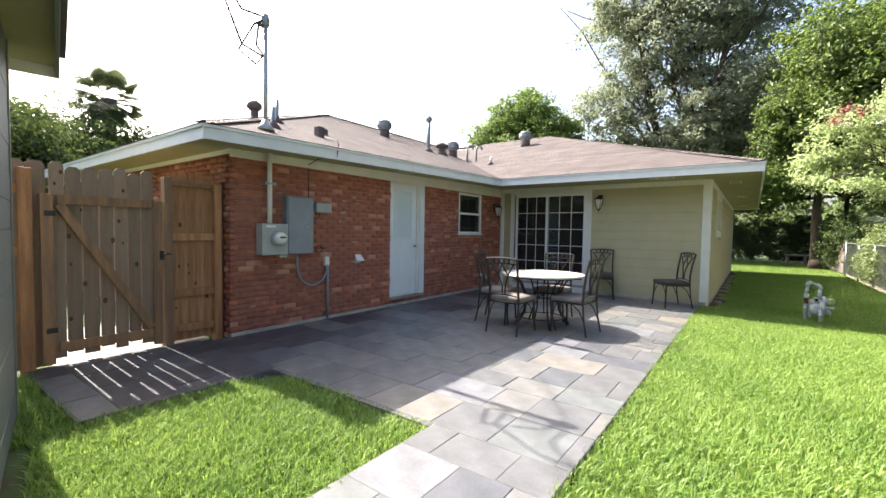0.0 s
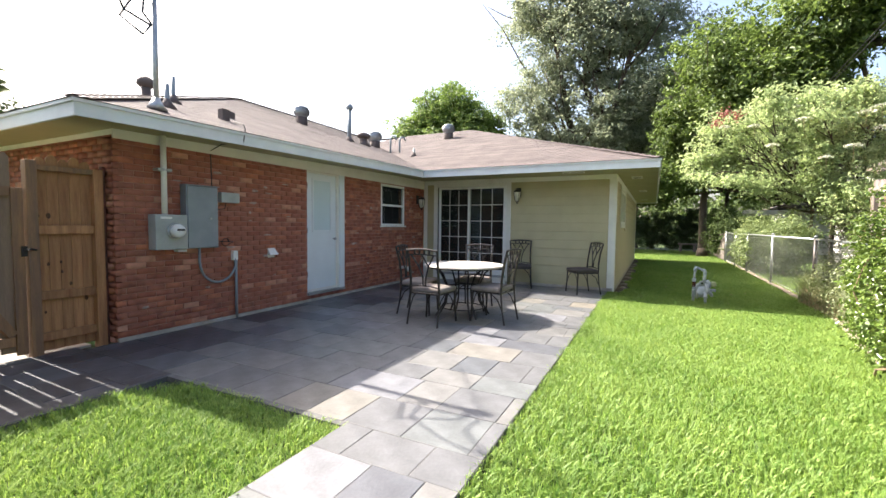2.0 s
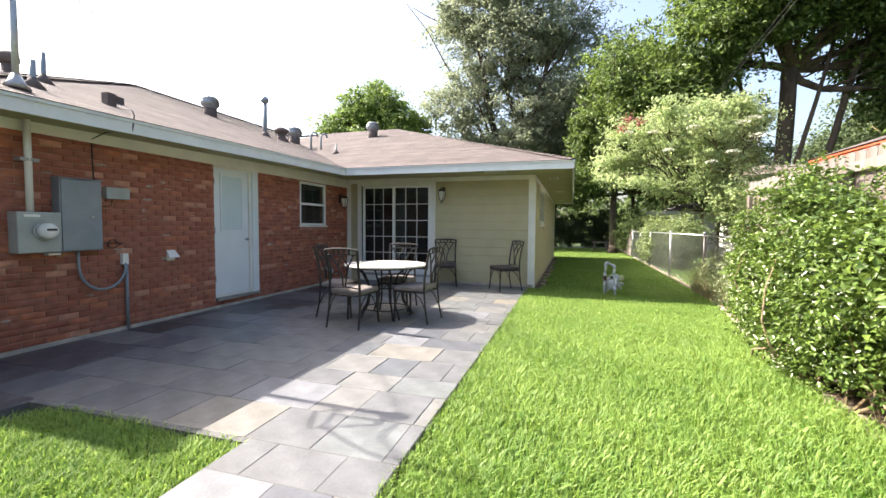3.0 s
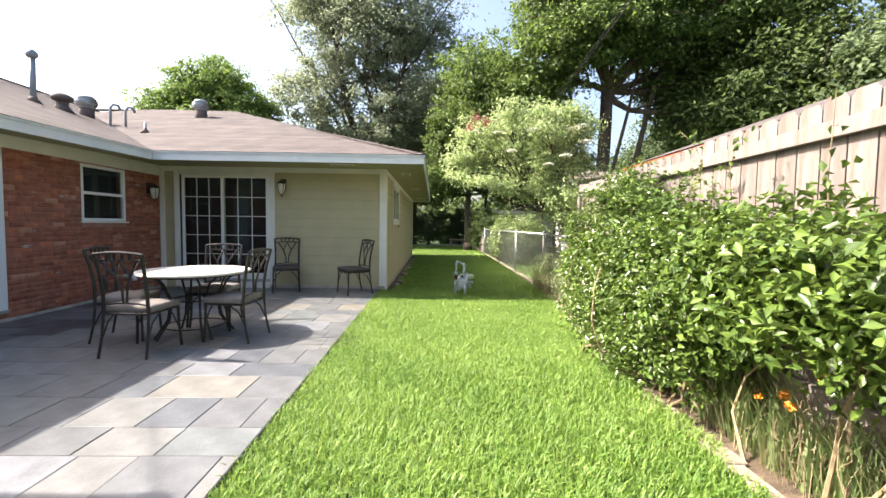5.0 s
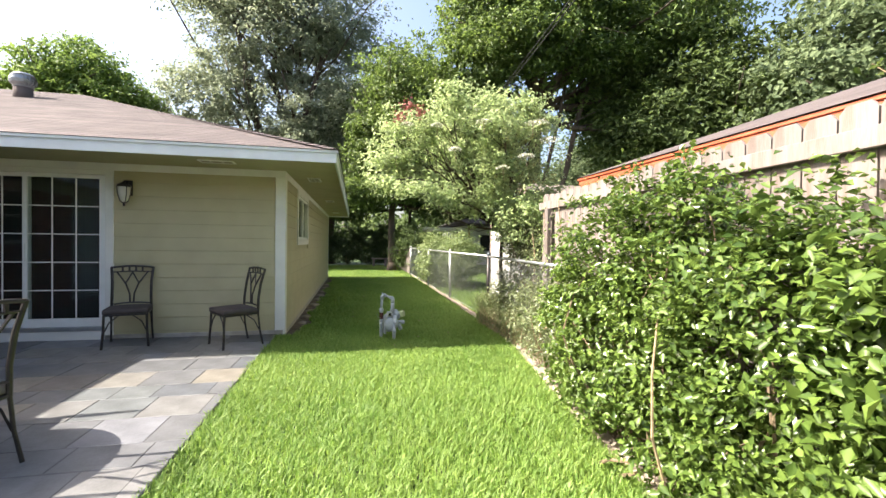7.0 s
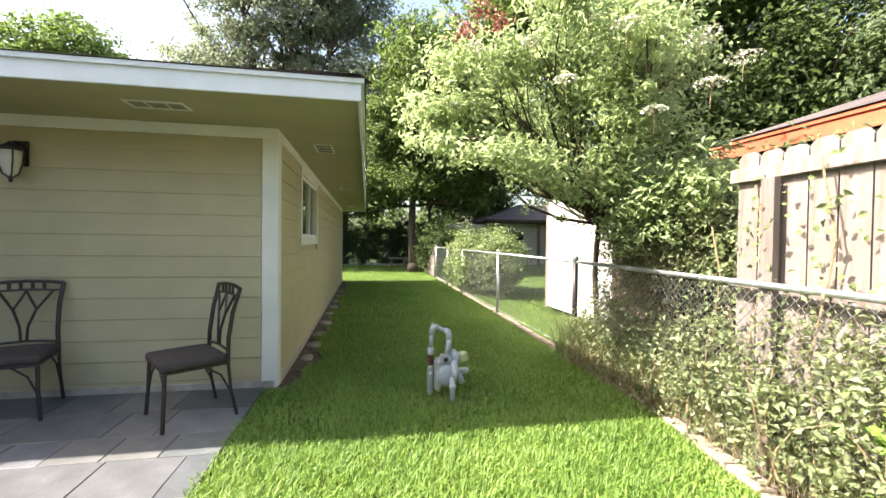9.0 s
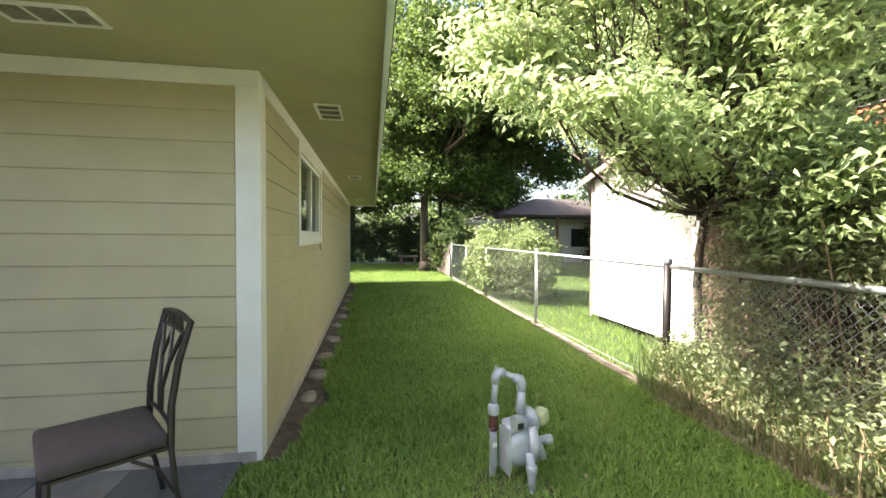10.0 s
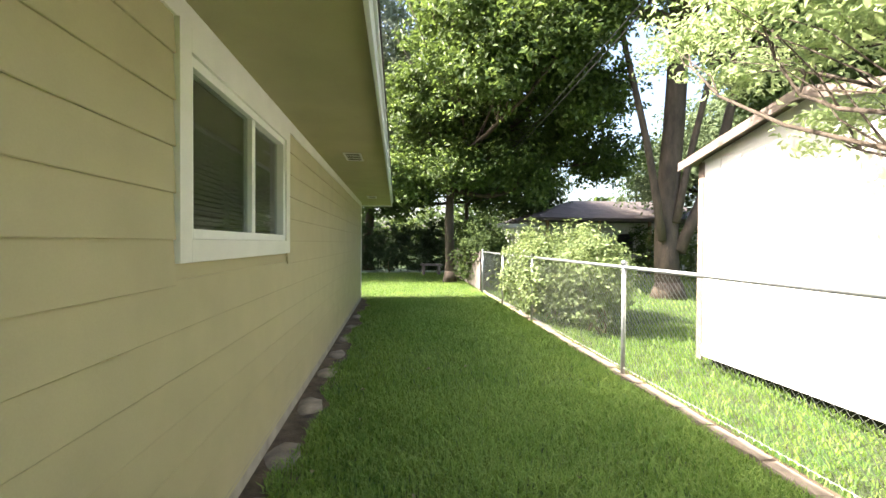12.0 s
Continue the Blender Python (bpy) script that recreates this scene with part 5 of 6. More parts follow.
ringp = [(0.31 * math.cos(a), 0.31 * math.sin(a), 0.12) for a in [i * math.pi / 12 for i in range(25)]]
part("ring", tubem(ringp, 0.008, 6), M_IRON, table)


# ---- on the brick wall ----
mb = thing("meter_box", "pale grey electricity meter box with a round glass meter on brick", "meter box", (XB, -4.94, 0.99))
part("case", boxm((0.001, -0.185, 0.0), (0.15, 0.185, 0.41), 0.012), M_METERBOX, mb)
part("meter_socket", lathe(bmesh.new(), [(0.095, 0), (0.10, 0.015), (0.095, 0.03)], seg=28), M_METERBOX, mb).matrix_basis = pose(0.15, 0.03, 0.22, 0, 90, 0)
part("glass_dome", lathe(bmesh.new(), [(0.08, 0), (0.08, 0.05), (0.066, 0.085), (0.03, 0.095)], seg=28), M_WHITE, mb, "pale round meter face under glass", smooth=True).matrix_basis = pose(0.175, 0.03, 0.22, 0, 90, 0)
part("dial", boxm((0.271, -0.015, 0.222), (0.2735, 0.075, 0.245), 0.001), M_BLACK, mb, "dark register window")
part("label_plate", boxm((0.151, -0.13, 0.36), (0.153, 0.0, 0.385)), M_WHITE, mb, "white plate")
part("lower_plate", boxm((0.02, 0.09, -0.035), (0.10, 0.2, -0.008), 0.004), M_WHITE, mb, "white plastic piece")
pb = thing("breaker_panel", "tall blue-grey breaker panel on the brick wall", "electrical panel", (XB, -4.55, 0.99))
part("case", boxm((0.001, -0.20, 0.0), (0.12, 0.215, 0.775), 0.006), M_BOXGREY, pb)
part("door", boxm((0.1205, -0.188, 0.012), (0.134, 0.203, 0.762), 0.004), M_BOXGREY, pb)
part("latch", boxm((0.134, 0.09, 0.36), (0.142, 0.12, 0.385), 0.003), M_GALV, pb, "steel latch")
part("lip", boxm((0.001, -0.208, 0.776), (0.145, 0.223, 0.785), 0.002), M_BOXGREY, pb)
mast = thing("service_mast", "pale steel service mast up the wall and through the roof", "conduit", (-4.24, -5.12, 0))
part("lower_conduit", tubem([(-0.14, 0.14, 1.4), (-0.14, 0.14, SOF)], 0.031, 14), M_TRIM, mast, "cream painted conduit", smooth=True)
part("upper_conduit", tubem([(0, 0, SOF - 0.0), (0, 0, 3.84)], 0.028, 14), M_GALV, mast, smooth=True)
part("weatherhead", lathe(bmesh.new(), [(0.03, 4.0), (0.05, 4.04), (0.052, 4.1), (0.035, 4.15), (0.012, 4.17)], seg=14), M_BOXGREY, mast, smooth=True).location.z = -0.2
part("roof_boot", lathe(bmesh.new(), [(0.11, 2.55), (0.06, 2.62), (0.035, 2.68)], seg=16), M_GALV, mast, smooth=True)
part("strap", boxm((-0.215, 0.06, 1.90), (-0.11, 0.22, 1.93), 0.003), M_GALV, mast)
part("insulator", tubem([(0, 0, 3.98), (0.0, -0.1, 4.02), (0, -0.14, 3.99)], 0.014, 8), M_BLACK, mast).location.z = -0.2
for k, pts in enumerate((
        [(0, 0, 4.1), (0.02, -0.16, 3.98), (0.0, -0.34, 3.62), (0.0, -0.12, 3.52), (0, -0.03, 3.66)],
        [(0, -0.02, 4.12), (0.0, -0.3, 4.1), (0, -0.5, 4.35), (0, -0.55, 4.8)],
        [(0, -0.03, 3.64), (0.0, -0.3, 3.7), (0.0, -0.48, 4.1), (0, -0.5, 4.8)],
        [(0, 0, 4.1), (0.02, -0.1, 4.0), (0, -0.12, 3.75), (0, -0.03, 3.66)])):
    part("wire", tubem(pts, 0.012, 6), M_BLACK, mast).location.z = -0.2
cab = thing("service_cable", "black overhead service cables that run off from the mast", "cable", (-4.24, -5.12, 3.9))
part("strand", tubem([(0, -0.55, 0.7), (-2, -3.5, 1.3), (-8, -12, 4.0)], 0.009, 6), M_BLACK, cab)
part("strand", tubem([(0, -0.0, 0.0), (-1.5, 2.0, 0.2), (-12, 16, 3.0)], 0.005, 6), M_BLACK, cab)
jb = thing("junction_box", "small grey junction box with a black cable to the eave", "junction box", (XB, -4.12, 1.58))
part("case", boxm((0.001, -0.13, 0.0), (0.08, 0.14, 0.135), 0.008), M_METERBOX, jb)
part("cable", tubem([(0.01, -0.22, -0.12), (0.01, -0.22, 0.3), (0.012, -0.23, 0.66), (0.2, -0.2, 0.735), (0.46, -0.15, 0.76), (0.57, -0.18, 0.70)], 0.007, 6), M_BLACK, jb, "black cable")
part("cable", tubem([(0.57, -0.18, 0.70), (0.6, -0.17, 0.9), (0.585, -0.18, 0.95), (0.2, -0.05, 1.07)], 0.007, 6), M_BLACK, jb, "black cable")
part("cable", tubem([(0.04, -0.04, 0.0), (0.04, -0.06, -0.08), (0.02, -0.2, -0.1)], 0.005, 6), M_BLACK, jb, "black cable")
cd = thing("conduit", "grey flexible conduit looping under the panel to an upright pipe", "conduit", (XB, -4.5, 0))
part("flex_loop", tubem([(0.05, -0.05, 0.99), (0.05, -0.05, 0.82)] + [(0.06, 0.205 - 0.255 * math.cos(a), 0.80 - 0.27 * math.sin(a)) for a in [i * math.pi / 14 for i in range(1, 14)]] + [(0.04, 0.46, 0.82)], 0.016, 10), M_BOXGREY, cd, smooth=True)
part("box", boxm((0.001, 0.43, 0.80), (0.055, 0.50, 0.93), 0.004), M_WHITE, cd, "cream outlet box")
part("upright_pipe", tubem([(0.03, 0.485, 0.80), (0.03, 0.485, -0.02)], 0.019, 12), M_BOXGREY, cd, smooth=True)
lc = thing("coiled_cable", "short loop of black cable hung on the brick wall", "cable", (XB + 0.02, -4.08, 1.05))
part("loop", tubem([(0, -0.08 + 0.055 * math.cos(a) + 0.06 * (a > 6), 0.05 * math.sin(a)) for a in [i * 0.45 for i in range(15)]] + [(0, -0.2, 0.02)], 0.006, 6), M_BLACK, lc)
dv = thing("dryer_vent", "small white hooded vent on the brick wall", "vent", (XB, -3.40, 0.80))
bm = boxm((0.001, -0.055, -0.005), (0.012, 0.065, 0.14), 0.002)
vs = [bm.verts.new(p) for p in ((0.012, -0.055, 0.135), (0.012, 0.065, 0.135), (0.085, 0.085, 0.04), (0.085, -0.075, 0.04), (0.012, -0.055, 0.03), (0.012, 0.065, 0.03))]
for f in ((0, 1, 2, 3), (0, 3, 4), (1, 5, 2), (3, 2, 5, 4)):
    bm.faces.new([vs[i] for i in f])
part("hood", bm, M_WHITE, dv)
bib = thing("pipe_elbow", "white plastic elbow pipe standing out low on the brick", "pipe", (XB, 0.34, 0.31))
part("elbow", tubem([(-0.0, 0, 0.02), (0.10, 0, 0.03), (0.16, 0.01, 0.015), (0.185, 0.012, -0.06)], [0.036, 0.036, 0.042, 0.04], 14), M_WHITE, bib, smooth=True)


def wall_lamp(name, label, m):
    l = thing(name, label, "wall lamp")
    l.matrix_basis = m
    part("back_plate", boxm((-0.055, 0.001, -0.02), (0.055, 0.02, 0.19), 0.006), M_IRON, l)
    part("arm", tubem([(0, 0.02, 0.14), (0, 0.07, 0.175), (0, 0.12, 0.14)], 0.010, 8), M_IRON, l)
    part("cap", lathe(bmesh.new(), [(0.085, 0.09), (0.08, 0.115), (0.03, 0.145), (0.012, 0.165)], (0, 0.12, 0), 18), M_IRON, l, smooth=True)
    part("shade", lathe(bmesh.new(), [(0.012, -0.115), (0.045, -0.09), (0.068, 0.0), (0.074, 0.088)], (0, 0.12, 0), 18), M_LAMPGLASS, l, "milky glass shade", smooth=True)
    for k in range(4):
        a = math.radians(45 + 90 * k)
        part("cage_bar", tubem([(0.084 * math.cos(a), 0.12 + 0.084 * math.sin(a), 0.095), (0.076 * math.cos(a), 0.12 + 0.076 * math.sin(a), 0.0), (0.048 * math.cos(a), 0.12 + 0.048 * math.sin(a), -0.1), (0, 0.12, -0.14)], 0.006, 6), M_IRON, l)
    part("finial", lathe(bmesh.new(), [(0.006, -0.17), (0.016, -0.155), (0.012, -0.135)], (0, 0.12, 0), 10), M_IRON, l)


wall_lamp("wall_lantern", "bronze wall lantern with a milky shade beside the glass doors", pose(-2.02, YW - 0.02, 1.98, 0, 0, 180))
wall_lamp("wall_lantern", "bronze wall lantern with a milky shade on the brick wall", pose(XB, 1.02, 1.84, 0, 0, -90))


# ---- on the roof ----
def roof_z(x, y):
    main = min(PITCH * (MX - x), PITCH * (y - MY))
    wing = min(PITCH * (y - EY), PITCH * (EX - x), PITCH * (YE + 0.7 - y))
    return EAVE + max(main - 0.018 * min(6.4, max(0.0, EY - y)), wing)


def turbine(x, y):
    z = roof_z(x, y)
    t = thing("roof_turbine", "weathered galvanised turbine vent standing on the shingles", "roof vent", (x, y, z), group="turbine vents")
    part("collar", lathe(bmesh.new(), [(0.15, -0.12), (0.15, 0.17), (0.14, 0.18)], seg=20), M_SHINGLE, t, "brown painted collar", smooth=True)
    part("crown", lathe(bmesh.new(), [(0.19, 0.40), (0.14, 0.455), (0.03, 0.47)], seg=20), M_GALV, t, smooth=True)
    part("base_ring", lathe(bmesh.new(), [(0.15, 0.18), (0.165, 0.19), (0.15, 0.2)], seg=20), M_GALV, t, smooth=True)
    for k in range(20):
        a, b = 2 * math.pi * k / 20, 2 * math.pi * (k + 0.95) / 20
        bm = bmesh.new()
        pr = [(0.15, 0.2), (0.205, 0.26), (0.215, 0.32), (0.19, 0.4)]
        L = [bm.verts.new((r * math.cos(a), r * math.sin(a), z2)) for r, z2 in pr]
        R = [bm.verts.new((r * 0.9 * math.cos(b), r * 0.9 * math.sin(b), z2)) for r, z2 in pr]
        for i in range(3):
            bm.faces.new((L[i], R[i], R[i + 1], L[i + 1]))
        part("fin", bm, M_GALV, t)


turbine(-7.9, 0.7)
turbine(-7.1, 2.95)
turbine(-5.45, 4.75)


def flue(x, y, h, r, label, cap=True, m=M_BOXGREY):
    z = roof_z(x, y)
    f = thing("flue_pipe", label, "roof pipe", (x, y, z))
    part("pipe", lathe(bmesh.new(), [(r, -0.12), (r, h)], seg=14), m, f, smooth=True)
    part("flashing", lathe(bmesh.new(), [(r + 0.1, -0.04), (r + 0.02, 0.06), (r + 0.004, 0.1)], seg=14), M_SHINGLE, f, smooth=True)
    if cap:
        part("cap", lathe(bmesh.new(), [(r * 1.25, h - 0.04), (r * 1.9, h), (r * 1.8, h + 0.06), (r * 0.7, h + 0.12)], seg=16), m, f, smooth=True)


flue(-6.2, -4.15, 0.25, 0.065, "stout brown roof vent with a flared cap", True, M_SHINGLE)
flue(-4.72, -4.72, 0.28, 0.03, "short dark roof pipe", False)
flue(-5.45, -4.2, 0.36, 0.028, "thin dark roof pipe", False)
flue(-6.6, 1.1, 0.85, 0.05, "tall capped steel flue pipe on the roof", True)
flue(-6.7, 1.85, 0.22, 0.10, "short capped vent on the roof", True, M_SHINGLE)
flue(-5.2, 2.1, 0.22, 0.022, "thin short roof pipe", False)
bx = thing("roof_vent_box", "low brown box vent on the shingles", "roof vent", (-4.72, -3.95, roof_z(-4.72, -3.95)))
part("hood", boxm((-0.055, -0.055, -0.05), (0.055, 0.055, 0.15), 0.008), M_SHINGLE, bx)
part("hood", boxm((-0.50, 0.30, 0.08), (-0.42, 0.50, 0.27), 0.008), M_SHINGLE, bx)
goose = thing("gooseneck_pipe", "pair of bent dark gooseneck pipes on the roof", "roof pipe", (-6.3, 2.6, roof_z(-6.3, 2.6)))
for dx in (0, 0.22):
    part("bend", tubem([(dx * 0.8, dx, -0.1), (dx * 0.8, dx, 0.42), (dx * 0.8 + 0.03, dx + 0.04, 0.5), (dx * 0.8 + 0.1, dx + 0.1, 0.5), (dx * 0.8 + 0.13, dx + 0.13, 0.4)], 0.028, 10), M_BOXGREY, goose, smooth=True)
ant = thing("aerial", "thin television aerial above the ridge", "aerial", (-7.2, 1.75, roof_z(-7.2, 1.75)))
part("pole", tubem([(0, 0, -0.1), (0, 0, 0.9)], 0.012, 6), M_GALV, ant)
for z, L in ((0.6, 0.2), (0.72, 0.14)):
    part("element", tubem([(-L, -L * 0.5, z), (L, L * 0.5, z)], 0.006, 5), M_GALV, ant)
part("rod", tubem([(-3.2, -0.6, -0.1 + PITCH * 3.2), (-3.2, -0.6, 0.6 + PITCH * 3.2)], 0.008, 5), M_GALV, ant)


# ---- wooden gate and fence by the brick wall ----
GX = -4.64


def picket(parent, x, y, w, z0, z1, m, thick=0.018):
    bm = bmesh.new()
    c = 0.035
    out = [(0, z0), (w, z0), (w, z1 - c), (w - c * 0.8, z1), (c * 0.8, z1), (0, z1 - c)]
    A = [bm.verts.new((0, u, z)) for u, z in out]
    B = [bm.verts.new((thick, u, z)) for u, z in out]
    bm.faces.new(A[::-1])
    bm.faces.new(B)
    for i in range(6):
        j = (i + 1) % 6
        bm.faces.new((A[i], A[j], B[j], B[i]))
    ob = part("picket", bm, m, parent)
    ob.matrix_basis = pose(x, y, 0)
    return ob


def knots(parent, y0, y1, z0, z1, n, kr, x):
    """Small dark oval knots on the boards' faces."""
    for _ in range(n):
        r = kr.uniform(0.009, 0.02)
        bm = bmesh.new()
        lathe(bm, [(r, 0.0), (r * 0.7, 0.0022)], seg=9)
        part("knot", bm, M_KNOT, parent).matrix_basis = pose(x, kr.uniform(y0, y1), kr.uniform(z0, z1), 0, 90, 0) @ Matrix.Diagonal((1.5, 1, 1, 1))


gr = random.Random(8)
gate = thing("wooden_gate", "closed weathered cedar picket gate with a diagonal brace", "gate", (GX, -7.05, 0))
y = -0.01
i = 0
while y < 0.84:
    w = gr.uniform(0.103, 0.122)
    z0 = 0.10 if i % 2 else 0.06
    picket(gate, -0.02, y, w, z0, 1.92 + gr.uniform(-0.025, 0.02), M_WOOD_TOP)
    y += w + gr.uniform(0.009, 0.015)
    i += 1
knots(gate, 0.02, 0.80, 0.35, 1.5, 12, gr, -0.001)
knots(gate, 0.02, 0.80, 1.66, 1.86, 3, gr, -0.001)
part("rail", boxm((0.0, 0.04, 1.535), (0.038, 0.82, 1.625), 0.004), M_WOOD, gate)
part("rail", boxm((0.0, 0.04, 0.125), (0.038, 0.82, 0.215), 0.004), M_WOOD, gate)
bm = bmesh.new()
tube(bm, [(0.02, 0.05, 1.53), (0.02, 0.80, 0.235)], 0.052, 4)
part("brace", bm, M_WOOD, gate)
part("stile", boxm((0.002, -0.085, 0.02), (0.06, 0.005, 1.625), 0.005), M_WOOD, gate)
part("stile", boxm((0.002, 0.83, 0.03), (0.03, 0.915, 1.62), 0.004), M_WOOD, gate)
for z in (0.32, 1.42):
    part("hinge", boxm((0.061, -0.06, z), (0.065, 0.02, z + 0.05), 0.001), M_BLACK, gate, "black strap hinge")
latch = tubem([(0.06, 0.90, 1.03), (0.10, 0.93, 1.04), (0.06, 0.99, 1.03)], 0.01, 6)
box(latch, (0.043, 0.88, 0.97), (0.052, 0.99, 1.07), 0.002)
part("latch", latch, M_BLACK, gate, "black iron latch")
panel = thing("wooden_fence", "cedar fence panel between the gate post and the brick wall", "fence", (GX, -6.125, 0))
part("post", boxm((-0.03, 0.0, -0.06), (0.07, 0.085, 1.885), 0.006), M_WOOD, panel)
part("post", boxm((-0.03, 0.545, -0.06), (0.06, 0.63, 1.86), 0.006), M_WOOD_RAW, panel)
part("post", boxm((-0.02, 0.634, -0.06), (0.03, 0.664, 1.90), 0.002), M_RUST, panel, "dark brown steel-like post")
y = 0.09
i = 0
while y < 0.50:
    picket(panel, -0.026, y, 0.088, 0.02, 1.93 + 0.03 * (i % 2), M_WOOD_RAW)
    y += 0.091
    i += 1
knots(panel, 0.10, 0.52, 0.25, 1.7, 9, gr, -0.007)
for z in (0.12, 0.53, 1.18):
    part("rail", boxm((-0.006, 0.087, z), (0.036, 0.543, z + 0.085), 0.004), M_WOOD_RAW, panel)
part("rail", boxm((-0.006, 0.087, 1.80), (0.05, 0.64, 1.85), 0.004), M_WOOD, panel)
pan2 = thing("wooden_fence", "cedar fence panel with raw posts beside the grey garage", "fence", (GX, -7.45, 0))
part("post", boxm((-0.03, 0.17, -0.06), (0.06, 0.265, 1.85), 0.006), M_WOOD_RAW, pan2)
y = -1.6
i = 0
while y < 0.3:
    picket(pan2, -0.045, y, 0.135, 0.0, 1.93, M_WOOD_RAW if y < 0.05 else M_WOOD_TOP)
    y += 0.141
knots(pan2, -0.6, 0.14, 0.3, 1.7, 8, gr, -0.026)
for z in (0.45, 1.05, 1.62):
    part("rail", boxm((-0.026, -1.6, z), (0.012, 0.168, z + 0.085), 0.004), M_WOOD_RAW, pan2)
part("walk_slab", boxm((-6.5, -7.05, -0.07), (GX - 0.05, -5.6, -0.02), 0.01), M_CONCRETE, None, "pale concrete walk beyond the gate", "structure")


# ---- neighbours' side ----
fence = thing("board_fence", "weathered grey board fence with a shadowed top rail behind the hedge", "fence", (3.33, -0.28, 0), -2.6)
y = -0.02
k = 0
while y > -9.0:
    w = 0.158
    picket(fence, 0.0, y - w, w - 0.006, 0.0, 1.975 + 0.04 * min(1.0, max(0.0, (-y - 1.5) / 3.0)) + gr.uniform(-0.015, 0.008), M_WOOD_GREY)
    y -= w + 0.004
    k += 1
part("rail", boxm((-0.045, -9.0, 1.79), (-0.002, 0.0, 1.88), 0.004), M_WOOD_GREY, fence)
part("rail", boxm((-0.04, -9.0, 0.35), (-0.002, 0.0, 0.44), 0.004), M_WOOD_GREY, fence)
part("rail", boxm((-0.04, -9.0, 1.05), (-0.002, 0.0, 1.14), 0.004), M_WOOD_GREY, fence)
for y in (-0.38, -2.8, -5.2, -7.6):
    part("post", boxm((-0.092, y, -0.06), (-0.047, y + 0.09, 1.785), 0.004), M_WOOD_GREY, fence)
vine = np.random.default_rng(14)
for k, (y, h) in enumerate(((-0.55, 1.75), (-0.95, 1.85), (-1.3, 1.6), (-0.2, 1.5))):
    vt = thing("climbing_vine", "pale green vine climbing the grey board fence", "vine", (3.26 + 0.045 * y, y, 0), group="vines on the fence")
    part("stem", tubem([(0, 0, -0.05), (0.0, 0.06, h * 0.4), (0.01, -0.05, h * 0.75), (0.0, 0.03, h)], 0.006, 5), M_TWIG, vt)
    n = 75
    P = np.stack([vine.normal(-0.02, 0.03, n), vine.normal(0, 0.09, n), vine.uniform(0.3, h + 0.05, n)], 1)
    V, F = leaf_cloud(P, np.tile([-1.0, 0, 0.4], (n, 1)), 0.045, 1.5, vine)
    raw("leaves", V, F, M_LEAF_WEED, vt)

ng = thing("neighbour_garage", "brown-roofed outbuilding with a red fascia behind the board fence", "outbuilding", (5.0, -4.0, 0))
part("wall", boxm((0.3, -6.0, -0.06), (5.5, 5.55, 2.42)), M_WOOD, ng, "dark brown board wall")
part("fascia", boxm((0.0, -6.2, 2.38), (0.03, 5.78, 2.52), 0.003), M_RED, ng, "sunlit red fascia board")
part("fascia", boxm((-0.02, -6.2, 2.522), (0.03, 5.8, 2.56), 0.003), M_RED, ng, "sunlit red fascia board")
part("fascia", boxm((0.03, 5.75, 2.38), (5.8, 5.78, 2.52), 0.003), M_RED, ng, "sunlit red fascia board")
bm = bmesh.new()
vs = [bm.verts.new(p) for p in ((-0.04, -6.2, 2.57), (-0.04, 5.82, 2.57), (2.9, 2.9, 3.65), (2.9, -3.3, 3.65), (5.84, 5.82, 2.57), (5.84, -6.2, 2.57))]
for f in ((0, 3, 2, 1), (1, 2, 4), (4, 2, 3, 5), (5, 3, 0), (0, 1, 4, 5)):
    bm.faces.new([vs[i] for i in f])
part("roof", bm, M_SHINGLE, ng)
for i in range(34):
    part("wall_board", boxm((0.3 + i * 0.15, 5.551, -0.05), (0.3 + i * 0.15 + 0.14, 5.566, 2.4)), M_WOOD, ng)

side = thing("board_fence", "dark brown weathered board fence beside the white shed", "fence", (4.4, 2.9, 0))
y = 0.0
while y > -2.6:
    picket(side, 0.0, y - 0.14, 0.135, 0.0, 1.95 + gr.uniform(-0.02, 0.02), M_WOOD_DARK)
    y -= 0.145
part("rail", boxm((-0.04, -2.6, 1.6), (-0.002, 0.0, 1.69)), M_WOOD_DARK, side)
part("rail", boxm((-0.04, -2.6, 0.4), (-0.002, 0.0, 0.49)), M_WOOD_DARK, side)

shed = thing("white_shed", "sunlit white painted wooden shed on a raised floor beyond the fence", "shed", (4.66, 2.95, 0))
part("wall", boxm((0.0, 0.0, 0.1), (2.6, 2.8, 2.42)), M_SHED, shed)
part("sill_board", boxm((-0.02, -0.02, 0.03), (2.62, 2.82, 0.16), 0.004), M_SHED, shed)
part("underfloor", boxm((0.1, 0.1, -0.12), (2.5, 2.7, 0.10)), M_DARK, shed, "dark gap under the floor")
for y in (-0.02, 2.73):
    part("corner_board", boxm((-0.022, y, -0.02 if y > 1 else 0.162), (-0.001, y + 0.09, 2.4), 0.003), M_RAKE if y > 1 else M_SHED, shed)
for i in range(9):
    part("wall_board", boxm((-0.008, 0.08 + i * 0.3, 0.165), (-0.0005, 0.08 + i * 0.3 + 0.29, 2.4)), M_SHED, shed)
bm = bmesh.new()
vs = [bm.verts.new(p) for p in ((0.0, 0.0, 2.421), (0.0, 2.8, 2.421), (0.0, 1.4, 2.76), (2.6, 0.0, 2.421), (2.6, 2.8, 2.421), (2.6, 1.4, 2.76))]
for f in ((0, 2, 1), (3, 4, 5), (0, 1, 4, 3), (0, 3, 5, 2), (1, 2, 5, 4)):
    bm.faces.new([vs[i] for i in f])
part("gable", bm, M_SHED, shed)
